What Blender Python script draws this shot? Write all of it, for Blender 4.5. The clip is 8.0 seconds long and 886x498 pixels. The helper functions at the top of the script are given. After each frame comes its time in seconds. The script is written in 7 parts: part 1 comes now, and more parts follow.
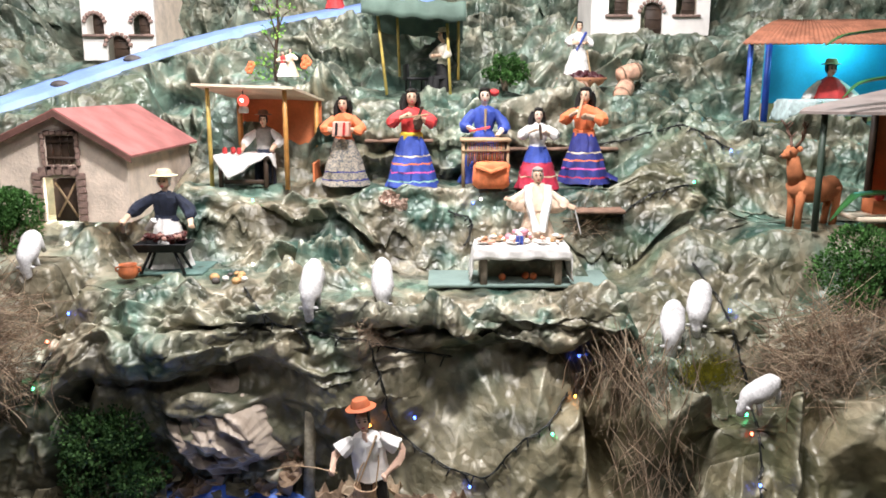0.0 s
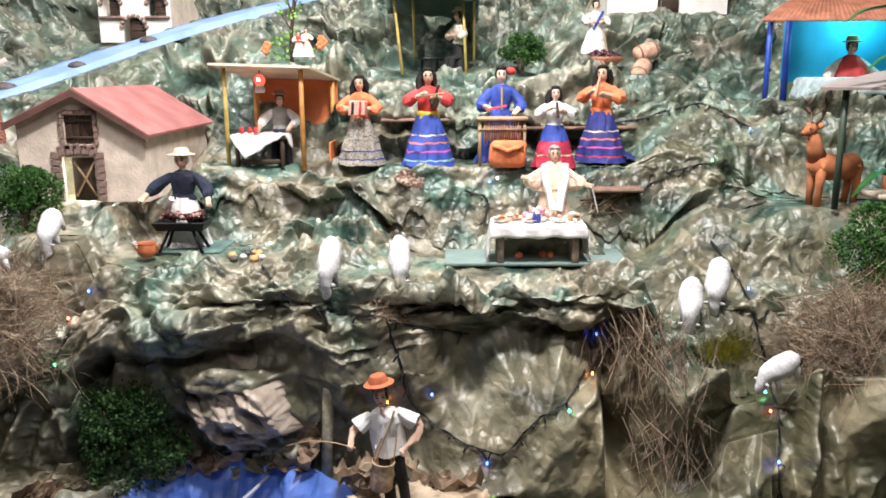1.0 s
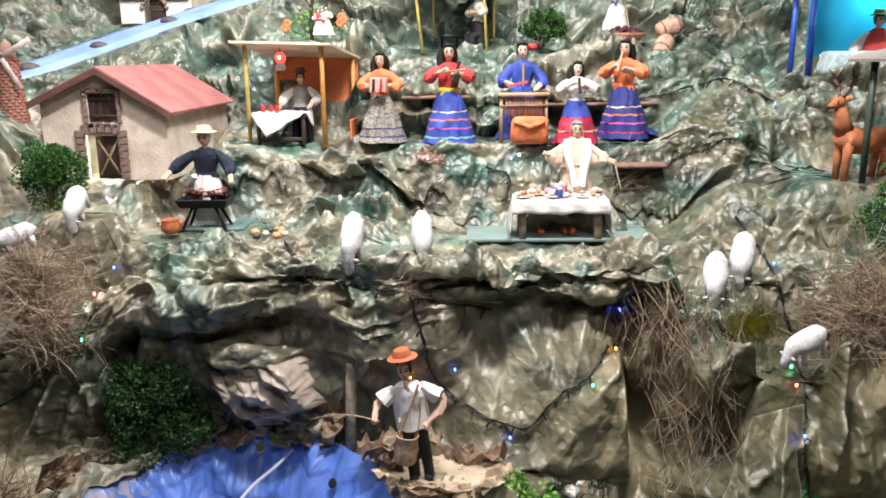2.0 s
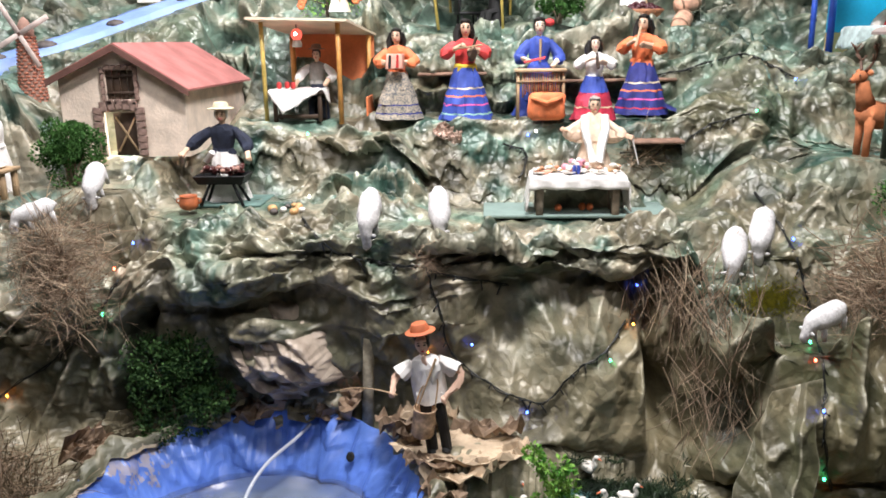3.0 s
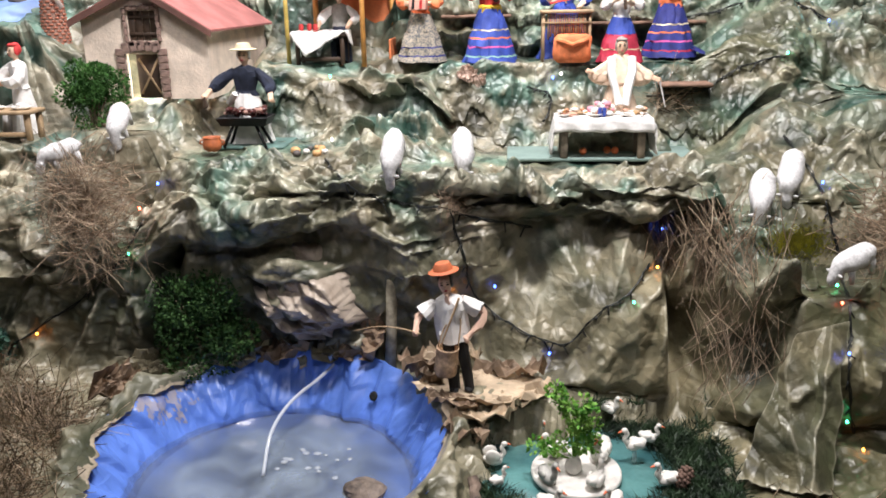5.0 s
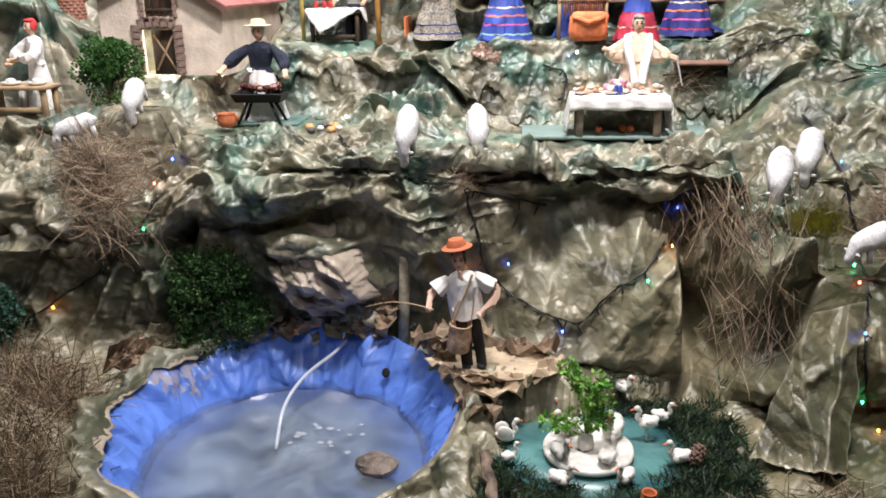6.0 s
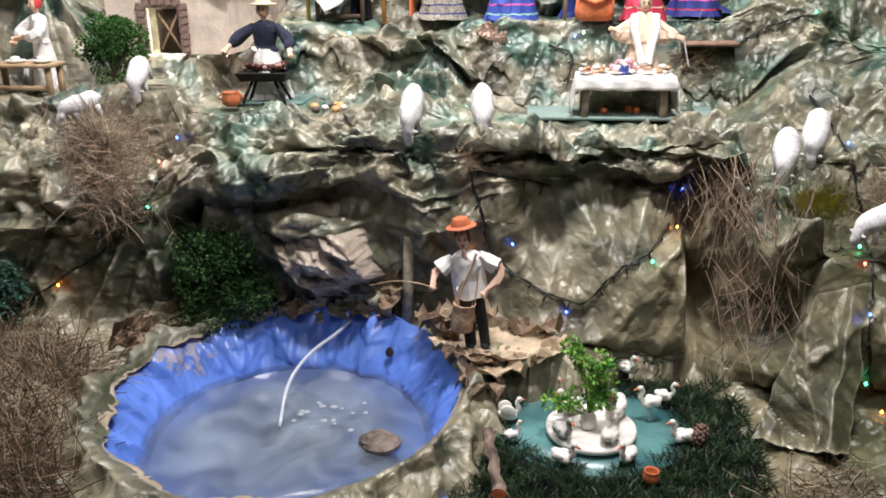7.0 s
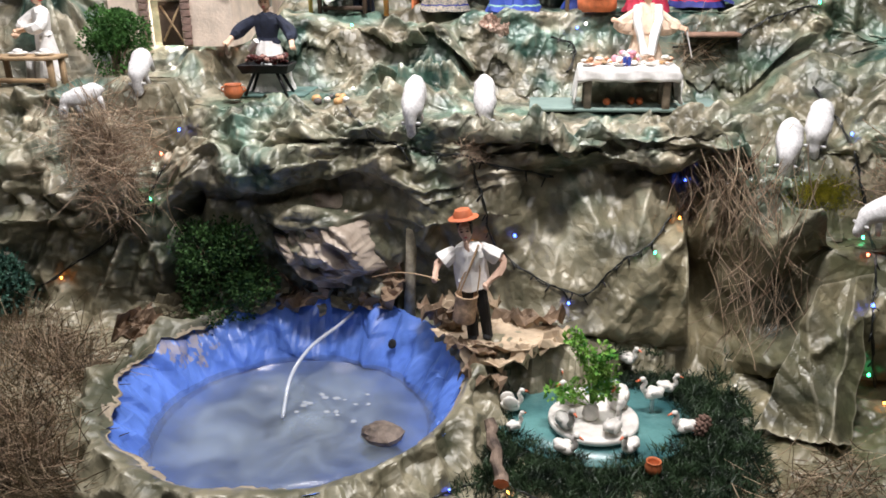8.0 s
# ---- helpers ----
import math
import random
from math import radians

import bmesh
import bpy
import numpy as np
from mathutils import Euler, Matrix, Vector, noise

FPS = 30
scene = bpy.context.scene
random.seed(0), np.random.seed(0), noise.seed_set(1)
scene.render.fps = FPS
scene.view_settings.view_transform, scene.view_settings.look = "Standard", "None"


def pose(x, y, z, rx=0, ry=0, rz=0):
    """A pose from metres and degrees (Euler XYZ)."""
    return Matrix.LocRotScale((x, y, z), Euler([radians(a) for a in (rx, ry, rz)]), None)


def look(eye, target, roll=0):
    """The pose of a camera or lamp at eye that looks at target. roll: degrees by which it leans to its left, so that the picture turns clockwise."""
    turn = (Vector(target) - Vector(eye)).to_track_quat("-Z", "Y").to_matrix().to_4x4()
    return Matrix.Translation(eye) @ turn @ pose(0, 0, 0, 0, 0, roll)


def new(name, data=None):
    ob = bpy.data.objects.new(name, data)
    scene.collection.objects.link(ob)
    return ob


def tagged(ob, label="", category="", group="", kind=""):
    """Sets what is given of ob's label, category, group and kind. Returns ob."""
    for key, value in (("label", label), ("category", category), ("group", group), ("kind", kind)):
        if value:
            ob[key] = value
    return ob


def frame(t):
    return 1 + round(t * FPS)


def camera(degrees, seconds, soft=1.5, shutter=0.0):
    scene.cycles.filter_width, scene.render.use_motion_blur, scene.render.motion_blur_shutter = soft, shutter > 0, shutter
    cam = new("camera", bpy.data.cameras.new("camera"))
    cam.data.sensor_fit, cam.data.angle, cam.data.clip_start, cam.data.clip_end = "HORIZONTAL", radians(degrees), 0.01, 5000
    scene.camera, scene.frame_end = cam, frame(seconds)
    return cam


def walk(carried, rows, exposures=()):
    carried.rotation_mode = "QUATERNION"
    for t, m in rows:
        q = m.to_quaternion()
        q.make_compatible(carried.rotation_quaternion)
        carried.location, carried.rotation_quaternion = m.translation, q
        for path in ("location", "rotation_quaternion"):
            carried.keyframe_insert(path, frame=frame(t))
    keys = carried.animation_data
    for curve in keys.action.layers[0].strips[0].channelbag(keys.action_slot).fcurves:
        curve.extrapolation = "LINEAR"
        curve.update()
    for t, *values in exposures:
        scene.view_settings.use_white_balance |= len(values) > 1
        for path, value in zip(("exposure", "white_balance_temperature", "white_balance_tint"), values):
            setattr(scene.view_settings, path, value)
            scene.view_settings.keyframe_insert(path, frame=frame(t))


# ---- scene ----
cam = camera(58, 8.0, soft=1.7)
PATH = [
    (0, pose(0.0000, 0.0000, 1.6000, 78.501, -0.017, 0.000)),
    (0.5, pose(-0.0036, -0.0020, 1.5894, 77.950, 0.093, 0.573)),
    (1, pose(-0.0083, -0.0038, 1.5788, 77.536, 0.213, 0.947)),
    (1.5, pose(-0.0148, -0.0047, 1.5659, 77.003, 0.456, 1.530)),
    (3, pose(-0.0303, -0.0123, 1.5356, 75.340, 0.867, 3.040)),
    (3.5, pose(-0.0318, -0.0137, 1.5233, 74.623, 0.866, 3.457)),
    (4, pose(-0.0322, -0.0157, 1.5091, 74.092, 0.673, 3.841)),
    (4.5, pose(-0.0373, -0.0172, 1.5050, 73.073, 0.767, 4.076)),
    (6, pose(-0.0414, -0.0228, 1.4743, 71.402, 0.755, 5.494)),
    (6.5, pose(-0.0418, -0.0233, 1.4677, 70.737, 0.454, 5.788)),
    (7, pose(-0.0403, -0.0266, 1.4591, 70.427, 0.558, 5.907)),
    (7.5, pose(-0.0391, -0.0276, 1.4544, 70.102, 0.714, 5.980)),
    (8, pose(-0.0387, -0.0283, 1.4537, 70.007, 0.691, 6.085)),
]
walk(cam, PATH, exposures=((0, 0.0), (8, -0.1)))

# ---- light: unseen ceiling lamps of an exhibition room, and added fill lamps ----
world = bpy.data.worlds.new("world")
scene.world = world
world.use_nodes = True
world.node_tree.nodes["Background"].inputs[0].default_value = (0.9, 0.95, 1.0, 1)
world.node_tree.nodes["Background"].inputs[1].default_value = 0.06


def area_lamp(name, eye, target, sx, sy, watts, color):
    d = bpy.data.lights.new(name, "AREA")
    d.shape, d.size, d.size_y, d.energy, d.color = "RECTANGLE", sx, sy, watts, color
    ob = new(name, d)
    ob.matrix_world = look(eye, target)
    return ob


# unseen fill lamp in front, added to lift surfaces that face forward
area_lamp("fill_lamp_front", (0.3, -0.5, 3.35), (0.0, 2.0, 1.0), 1.2, 0.16, 24, (1.0, 0.955, 0.955))
area_lamp("ceiling_lamp_middle", (0.15, 1.15, 3.35), (0.0, 2.1, 1.1), 0.5, 0.16, 98, (1.0, 0.955, 0.955))
area_lamp("ceiling_lamp_back", (-0.6, 2.2, 3.35), (-0.4, 2.9, 1.3), 0.9, 0.16, 60, (1.0, 0.96, 0.96))
# unseen lamp at the left, added to brighten the house there
area_lamp("fill_lamp_side", (-1.9, 1.2, 3.35), (-1.0, 2.4, 1.3), 0.9, 0.2, 28, (1.0, 0.955, 0.955))


def bulb(name, at, watts, color, radius=0.01):
    d = bpy.data.lights.new(name, "POINT")
    d.energy, d.color, d.shadow_soft_size = watts, color, radius
    ob = new(name, d)
    ob.location = at
    return ob


# ---- materials ----
MATS = {}


def mat(name, color, rough=0.6, metal=0.0, var=0.25, scale=30.0, bump=0.2, bscale=120.0, color2=None, spec=0.5, sheen=0.0, alpha=1.0, trans=0.0, emit=None, power=0.0):
    """A surface of two noise scales: broad stains and fine grain."""
    if name in MATS:
        return MATS[name]
    m = bpy.data.materials.new(name)
    m.use_nodes = True
    nt = m.node_tree
    b = nt.nodes["Principled BSDF"]
    co = nt.nodes.new("ShaderNodeTexCoord")
    n1, n2 = nt.nodes.new("ShaderNodeTexNoise"), nt.nodes.new("ShaderNodeTexNoise")
    for n, s, d in ((n1, scale, 4), (n2, bscale, 6)):
        n.inputs["Scale"].default_value, n.inputs["Detail"].default_value = s, d
        nt.links.new(co.outputs["Object"], n.inputs["Vector"])
    ramp = nt.nodes.new("ShaderNodeValToRGB")
    keep = 1 - 0.5 * min(1, var * 1.2)
    color = tuple(min(0.92, c / keep) for c in color)
    color2 = color2 and tuple(min(0.92, c / keep) for c in color2)
    c2 = color2 or tuple(c * (1 - var) for c in color)
    c1 = color if color2 else tuple(min(1, c * (1 + var * 0.4)) for c in color)
    ramp.color_ramp.elements[0].color, ramp.color_ramp.elements[1].color = (*c2, 1), (*c1, 1)
    ramp.color_ramp.elements[0].position, ramp.color_ramp.elements[1].position = 0.36, 0.62
    nt.links.new(n1.outputs["Fac"], ramp.inputs["Fac"])
    mix = nt.nodes.new("ShaderNodeMix")
    mix.data_type, mix.blend_type = "RGBA", "MULTIPLY"
    mix.inputs["Factor"].default_value = min(1, var * 1.2)
    nt.links.new(ramp.outputs["Color"], mix.inputs[6])
    nt.links.new(n2.outputs["Fac"], mix.inputs[7])
    hsv = nt.nodes.new("ShaderNodeBrightContrast")
    hsv.inputs["Bright"].default_value = 0.0
    nt.links.new(mix.outputs[2], hsv.inputs["Color"])
    nt.links.new(hsv.outputs["Color"], b.inputs["Base Color"])
    b.inputs["Roughness"].default_value, b.inputs["Metallic"].default_value = rough, metal
    b.inputs["Specular IOR Level"].default_value = spec
    b.inputs["Sheen Weight"].default_value = sheen
    b.inputs["Alpha"].default_value, b.inputs["Transmission Weight"].default_value = alpha, trans
    if emit:
        b.inputs["Emission Color"].default_value, b.inputs["Emission Strength"].default_value = (*emit, 1), power
    bp = nt.nodes.new("ShaderNodeBump")
    bp.inputs["Strength"].default_value, bp.inputs["Distance"].default_value = bump, 0.002
    nt.links.new(n2.outputs["Fac"], bp.inputs["Height"])
    nt.links.new(bp.outputs["Normal"], b.inputs["Normal"])
    MATS[name] = m
    return m


def rock_paper():
    """Crumpled kraft paper sprayed with green, cream-gold and near-black paint."""
    m = bpy.data.materials.new("painted_rock_paper")
    m.use_nodes = True
    nt, N, L = m.node_tree, m.node_tree.nodes.new, m.node_tree.links.new
    b = nt.nodes["Principled BSDF"]
    geo = N("ShaderNodeNewGeometry")
    sep = N("ShaderNodeSeparateXYZ")
    L(geo.outputs["Position"], sep.inputs[0])

    def noise_node(scale, detail, rough, dist=0.0):
        n = N("ShaderNodeTexNoise")
        n.inputs["Scale"].default_value, n.inputs["Detail"].default_value = scale, detail
        n.inputs["Roughness"].default_value, n.inputs["Distortion"].default_value = rough, dist
        L(geo.outputs["Position"], n.inputs["Vector"])
        return n

    def ramp(src, a, c, ca=(0, 0, 0, 1), cc=(1, 1, 1, 1)):
        r = N("ShaderNodeValToRGB")
        r.color_ramp.elements[0].position, r.color_ramp.elements[1].position = a, c
        r.color_ramp.elements[0].color, r.color_ramp.elements[1].color = ca, cc
        L(src, r.inputs["Fac"])
        return r.outputs["Color"]

    def mixc(f, a, c, kind="MIX"):
        x = N("ShaderNodeMix")
        x.data_type, x.blend_type = "RGBA", kind
        for sock, val in ((x.inputs["Factor"], f), (x.inputs[6], a), (x.inputs[7], c)):
            if isinstance(val, (tuple, float)):
                sock.default_value = val
            else:
                L(val, sock)
        return x.outputs[2]

    def math_node(op, a, c):
        x = N("ShaderNodeMath")
        x.operation, x.use_clamp = op, True
        for sock, val in ((x.inputs[0], a), (x.inputs[1], c)):
            if isinstance(val, float):
                sock.default_value = val
            else:
                L(val, sock)
        return x.outputs[0]

    kraft = mixc(ramp(noise_node(5, 3, 0.5).outputs["Fac"], 0.35, 0.65), (0.17, 0.145, 0.095, 1), (0.72, 0.62, 0.47, 1))
    # more green paint was used on the upper terraces, more olive and brown on the lower face
    high = N("ShaderNodeMapRange")
    high.inputs["From Min"].default_value, high.inputs["From Max"].default_value = 0.75, 1.55
    high.inputs["To Min"].default_value, high.inputs["To Max"].default_value = -0.09, 0.13
    L(sep.outputs["Z"], high.inputs["Value"])
    g1 = noise_node(5.0, 3, 0.5, 0.2)
    gsum = N("ShaderNodeMath")
    L(g1.outputs["Fac"], gsum.inputs[0])
    L(high.outputs["Result"], gsum.inputs[1])
    green = mixc(ramp(noise_node(8, 3, 0.5).outputs["Fac"], 0.38, 0.64), (0.012, 0.055, 0.042, 1), (0.19, 0.315, 0.255, 1))
    col = mixc(ramp(gsum.outputs[0], 0.46, 0.62), kraft, green)
    olive = ramp(noise_node(3.1, 4, 0.6, 0.4).outputs["Fac"], 0.50, 0.66)
    col = mixc(math_node("MULTIPLY", olive, 0.6), col, (0.13, 0.14, 0.07, 1))
    # the colour turns to a darker olive brown down the lower face
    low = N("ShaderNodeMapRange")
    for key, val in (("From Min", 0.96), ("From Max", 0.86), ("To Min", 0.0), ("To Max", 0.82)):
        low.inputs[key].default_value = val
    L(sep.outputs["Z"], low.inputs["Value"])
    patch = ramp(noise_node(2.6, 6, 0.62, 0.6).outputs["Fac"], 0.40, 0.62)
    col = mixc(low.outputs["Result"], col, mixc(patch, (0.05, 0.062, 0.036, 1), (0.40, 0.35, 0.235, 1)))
    # golden spray on the sheets to the east of the pool
    east = N("ShaderNodeMapRange")
    for key, val in (("From Min", 0.0), ("From Max", 0.35), ("To Min", 0.0), ("To Max", 0.65)):
        east.inputs[key].default_value = val
    L(sep.outputs["X"], east.inputs["Value"])
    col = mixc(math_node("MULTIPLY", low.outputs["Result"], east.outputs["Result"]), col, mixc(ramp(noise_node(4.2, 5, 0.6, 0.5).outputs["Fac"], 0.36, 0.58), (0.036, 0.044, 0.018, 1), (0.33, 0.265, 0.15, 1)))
    # olive spray over the eastern slope
    rim = N("ShaderNodeMapRange")
    for key, val in (("From Min", 0.30), ("From Max", 0.62), ("To Min", 0.0), ("To Max", 0.75)):
        rim.inputs[key].default_value = val
    L(sep.outputs["X"], rim.inputs["Value"])
    upto = N("ShaderNodeMapRange")
    for key, val in (("From Min", 1.22), ("From Max", 1.08), ("To Min", 0.0), ("To Max", 1.0)):
        upto.inputs[key].default_value = val
    L(sep.outputs["Z"], upto.inputs["Value"])
    spray = math_node("MULTIPLY", math_node("MULTIPLY", rim.outputs["Result"], upto.outputs["Result"]), ramp(noise_node(4.6, 4, 0.6, 0.4).outputs["Fac"], 0.36, 0.56))
    col = mixc(spray, col, (0.085, 0.095, 0.045, 1))
    dark = ramp(noise_node(6.5, 3, 0.5, 0.3).outputs["Fac"], 0.54, 0.68)
    col = mixc(math_node("MULTIPLY", dark, 0.7), col, (0.022, 0.026, 0.02, 1))
    gold = ramp(noise_node(5.5, 3, 0.5, 0.2).outputs["Fac"], 0.55, 0.66)
    gold = math_node("MULTIPLY", gold, math_node("SUBTRACT", 1.0, low.outputs["Result"]))
    col = mixc(math_node("MULTIPLY", gold, 0.26), col, (0.70, 0.66, 0.54, 1))
    # cream highlights along the ridges, put into the colour by pointiness
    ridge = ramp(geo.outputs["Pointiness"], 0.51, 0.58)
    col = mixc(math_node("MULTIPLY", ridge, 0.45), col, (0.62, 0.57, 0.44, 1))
    fine = noise_node(90, 5, 0.7)
    col = mixc(0.22, col, ramp(fine.outputs["Fac"], 0.25, 0.7, (0.45, 0.45, 0.42, 1), (1, 1, 1, 1)), "MULTIPLY")
    pale = N("ShaderNodeMapRange")
    for key, val in (("From Min", 1.3), ("From Max", 1.9), ("To Min", 0.0), ("To Max", 0.30)):
        pale.inputs[key].default_value = val
    L(sep.outputs["Z"], pale.inputs["Value"])
    col = mixc(pale.outputs["Result"], col, mixc(ramp(noise_node(6, 4, 0.6).outputs["Fac"], 0.4, 0.6), (0.25, 0.31, 0.25, 1), (0.55, 0.52, 0.43, 1)))
    L(ramp(noise_node(12, 4, 0.6).outputs["Fac"], 0.3, 0.7, (0.32, 0.32, 0.32, 1), (0.50, 0.50, 0.50, 1)), b.inputs["Roughness"])
    b.inputs["Metallic"].default_value = 0.06
    b.inputs["Specular IOR Level"].default_value = 0.7
    # small crinkles of the crushed sheet, flat-sided and sharp where they meet
    wob = noise_node(9, 1, 0.5)
    add = N("ShaderNodeVectorMath")
    add.operation = "MULTIPLY_ADD"
    L(wob.outputs["Color"], add.inputs[0])
    add.inputs[1].default_value = (0.008, 0.008, 0.008)
    L(geo.outputs["Position"], add.inputs[2])
    # the lower face hangs in wide folds and is less crushed
    crush = N("ShaderNodeMapRange")
    for key, val in (("From Min", 0.85), ("From Max", 1.0), ("To Min", 0.62), ("To Max", 1.0)):
        crush.inputs[key].default_value = val
    L(sep.outputs["Z"], crush.inputs["Value"])
    # some sheets were crushed hard, others stayed nearly smooth
    worked = math_node("MULTIPLY", crush.outputs["Result"], ramp(noise_node(2.8, 2, 0.5).outputs["Fac"], 0.36, 0.58, (0.6, 0.6, 0.6, 1), (1.1, 1.1, 1.1, 1)))
    last = None
    for sc, dist, rot in ((23.0, 0.040, (0.5, 0.3, 0.9)), (52.0, 0.016, (1.1, 0.8, 0.2))):
        turn = N("ShaderNodeMapping")
        turn.inputs["Rotation"].default_value, turn.inputs["Scale"].default_value = rot, (1.0, 0.55, 1.0)
        L(add.outputs[0], turn.inputs["Vector"])
        v = N("ShaderNodeTexVoronoi")
        v.feature = "DISTANCE_TO_EDGE"
        v.inputs["Scale"].default_value = sc
        L(turn.outputs[0], v.inputs["Vector"])
        # each cell is a dent or a bump
        cell = N("ShaderNodeTexVoronoi")
        cell.inputs["Scale"].default_value = sc
        L(turn.outputs[0], cell.inputs["Vector"])
        pick = N("ShaderNodeSeparateColor")
        L(cell.outputs["Color"], pick.inputs["Color"])
        sign = N("ShaderNodeMath")
        sign.operation = "SUBTRACT"
        L(pick.outputs[0], sign.inputs[0])
        sign.inputs[1].default_value = 0.5
        tall = N("ShaderNodeMath")
        tall.operation = "MULTIPLY"
        L(sign.outputs[0], tall.inputs[0])
        L(v.outputs["Distance"], tall.inputs[1])
        # and has a tint of its own, standing for how differently facets are lit
        col = mixc(math_node("SUBTRACT", worked, 0.2), col, ramp(pick.outputs[1], 0.1, 0.9, (0.46, 0.49, 0.46, 1), (1.0, 1.0, 0.98, 1)), "MULTIPLY")
        bp = N("ShaderNodeBump")
        bp.inputs["Strength"].default_value, bp.inputs["Distance"].default_value = 1.0, dist
        L(tall.outputs[0], bp.inputs["Height"])
        L(worked, bp.inputs["Strength"])
        if last:
            L(last, bp.inputs["Normal"])
        last = bp.outputs["Normal"]
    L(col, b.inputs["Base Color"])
    b2 = N("ShaderNodeBump")
    b2.inputs["Strength"].default_value, b2.inputs["Distance"].default_value = 0.2, 0.003
    L(fine.outputs["Fac"], b2.inputs["Height"])
    L(last, b2.inputs["Normal"])
    L(b2.outputs["Normal"], b.inputs["Normal"])
    return m


ROCK = rock_paper()


# ---- mesh helpers ----
def part(name, bm, material, parent=None, label="", smooth=True):
    """Links a bmesh as one mesh object, under a thing or a part."""
    me = bpy.data.meshes.new(name)
    bm.to_mesh(me)
    bm.free()
    for m in material if isinstance(material, (list, tuple)) else (material,):
        me.materials.append(m)
    if smooth:
        for p in me.polygons:
            p.use_smooth = True
    ob = new(name, me)
    ob.parent = parent
    if label:
        ob["label"] = label
    return ob


def thing(name, m, label, category, group="", kind=""):
    ob = new(name)
    ob.empty_display_size = 0.02
    ob.matrix_basis = m
    return tagged(ob, label, category, group, kind)


def grid_faces(bm, rows, mi=0, close=True, cap0=False, cap1=False):
    vs = [[bm.verts.new(p) for p in r] for r in rows]
    n = len(vs[0])
    for i in range(len(vs) - 1):
        for j in range(n if close else n - 1):
            f = bm.faces.new((vs[i][j], vs[i][(j + 1) % n], vs[i + 1][(j + 1) % n], vs[i + 1][j]))
            f.material_index = mi[i] if isinstance(mi, (list, tuple)) else mi
    if cap0:
        f = bm.faces.new(vs[0][::-1])
        f.material_index = mi[0] if isinstance(mi, (list, tuple)) else mi
    if cap1:
        f = bm.faces.new(vs[-1])
        f.material_index = mi[-1] if isinstance(mi, (list, tuple)) else mi
    return vs


def lathe(bm, profile, seg=16, mi=0, m=None, sx=1.0, sy=1.0, wave=0.0, waves=7, cap=True):
    """Turns a profile of (radius, height) round z; wave ruffles it like cloth."""
    m = m or Matrix.Identity(4)
    rows = []
    rmax = max(r for r, _ in profile)
    for r, z in profile:
        row = []
        for j in range(seg):
            a = 2 * math.pi * j / seg
            q = r * (1 + wave * (r / rmax) * math.sin(waves * a + z * 9))
            row.append(m @ Vector((q * sx * math.cos(a), q * sy * math.sin(a), z)))
        rows.append(row)
    grid_faces(bm, rows, mi, True, cap, cap)


def tube(bm, pts, radii, seg=8, mi=0, cap=True):
    pts = [Vector(p) for p in pts]
    if not isinstance(radii, (list, tuple)):
        radii = [radii] * len(pts)
    rows = []
    side = None
    for i, p in enumerate(pts):
        d = (pts[min(i + 1, len(pts) - 1)] - pts[max(i - 1, 0)]).normalized()
        if side is None:
            side = d.orthogonal().normalized()
        side = (side - d * side.dot(d)).normalized()
        up = d.cross(side)
        rows.append([p + (side * math.cos(2 * math.pi * j / seg) + up * math.sin(2 * math.pi * j / seg)) * radii[i] for j in range(seg)])
    grid_faces(bm, rows, mi, True, cap, cap)


def ball(bm, c, r, sx=1.0, sy=1.0, sz=1.0, mi=0, u=10, v=7, rot=None):
    c = Vector(c)
    rot = rot or Matrix.Identity(3)
    rows = []
    for i in range(v + 1):
        th = math.pi * min(max(i / v, 0.02), 0.98)
        rows.append([c + rot @ Vector((r * sx * math.sin(th) * math.cos(2 * math.pi * j / u), r * sy * math.sin(th) * math.sin(2 * math.pi * j / u), -r * sz * math.cos(th))) for j in range(u)])
    grid_faces(bm, rows, mi, True, True, True)


def box(bm, c, s, mi=0, m=None, bevel=0.0):
    """A box with its centre and size, its edges bevelled."""
    m = m or Matrix.Identity(4)
    x, y, z = (q / 2 for q in s)
    if bevel <= 0:
        bevel = min(x, y, z) * 0.12
    t = bevel
    rows = []
    for zz, k in ((-z, t), (-z + t, 0), (z - t, 0), (z, t)):
        a, b2 = x - k, y - k
        tt = t if k == 0 else t * 0.6
        ring = [(a, -b2 + tt), (a, b2 - tt), (a - tt, b2), (-a + tt, b2), (-a, b2 - tt), (-a, -b2 + tt), (-a + tt, -b2), (a - tt, -b2)]
        rows.append([m @ (Vector(c) + Vector((px, py, zz))) for px, py in ring])
    grid_faces(bm, rows, mi, True, True, True)


def curve_pts(ctrl, n=8):
    """Catmull-Rom through control points."""
    p = [Vector(c) for c in ctrl]
    p = [p[0] * 2 - p[1]] + p + [p[-1] * 2 - p[-2]]
    out = []
    for i in range(1, len(p) - 2):
        for k in range(n):
            t = k / n
            out.append(0.5 * ((2 * p[i]) + (p[i + 1] - p[i - 1]) * t + (2 * p[i - 1] - 5 * p[i] + 4 * p[i + 1] - p[i + 2]) * t * t + (3 * p[i] - p[i - 1] - 3 * p[i + 1] + p[i + 2]) * t ** 3))
    out.append(p[-2].copy())
    return out


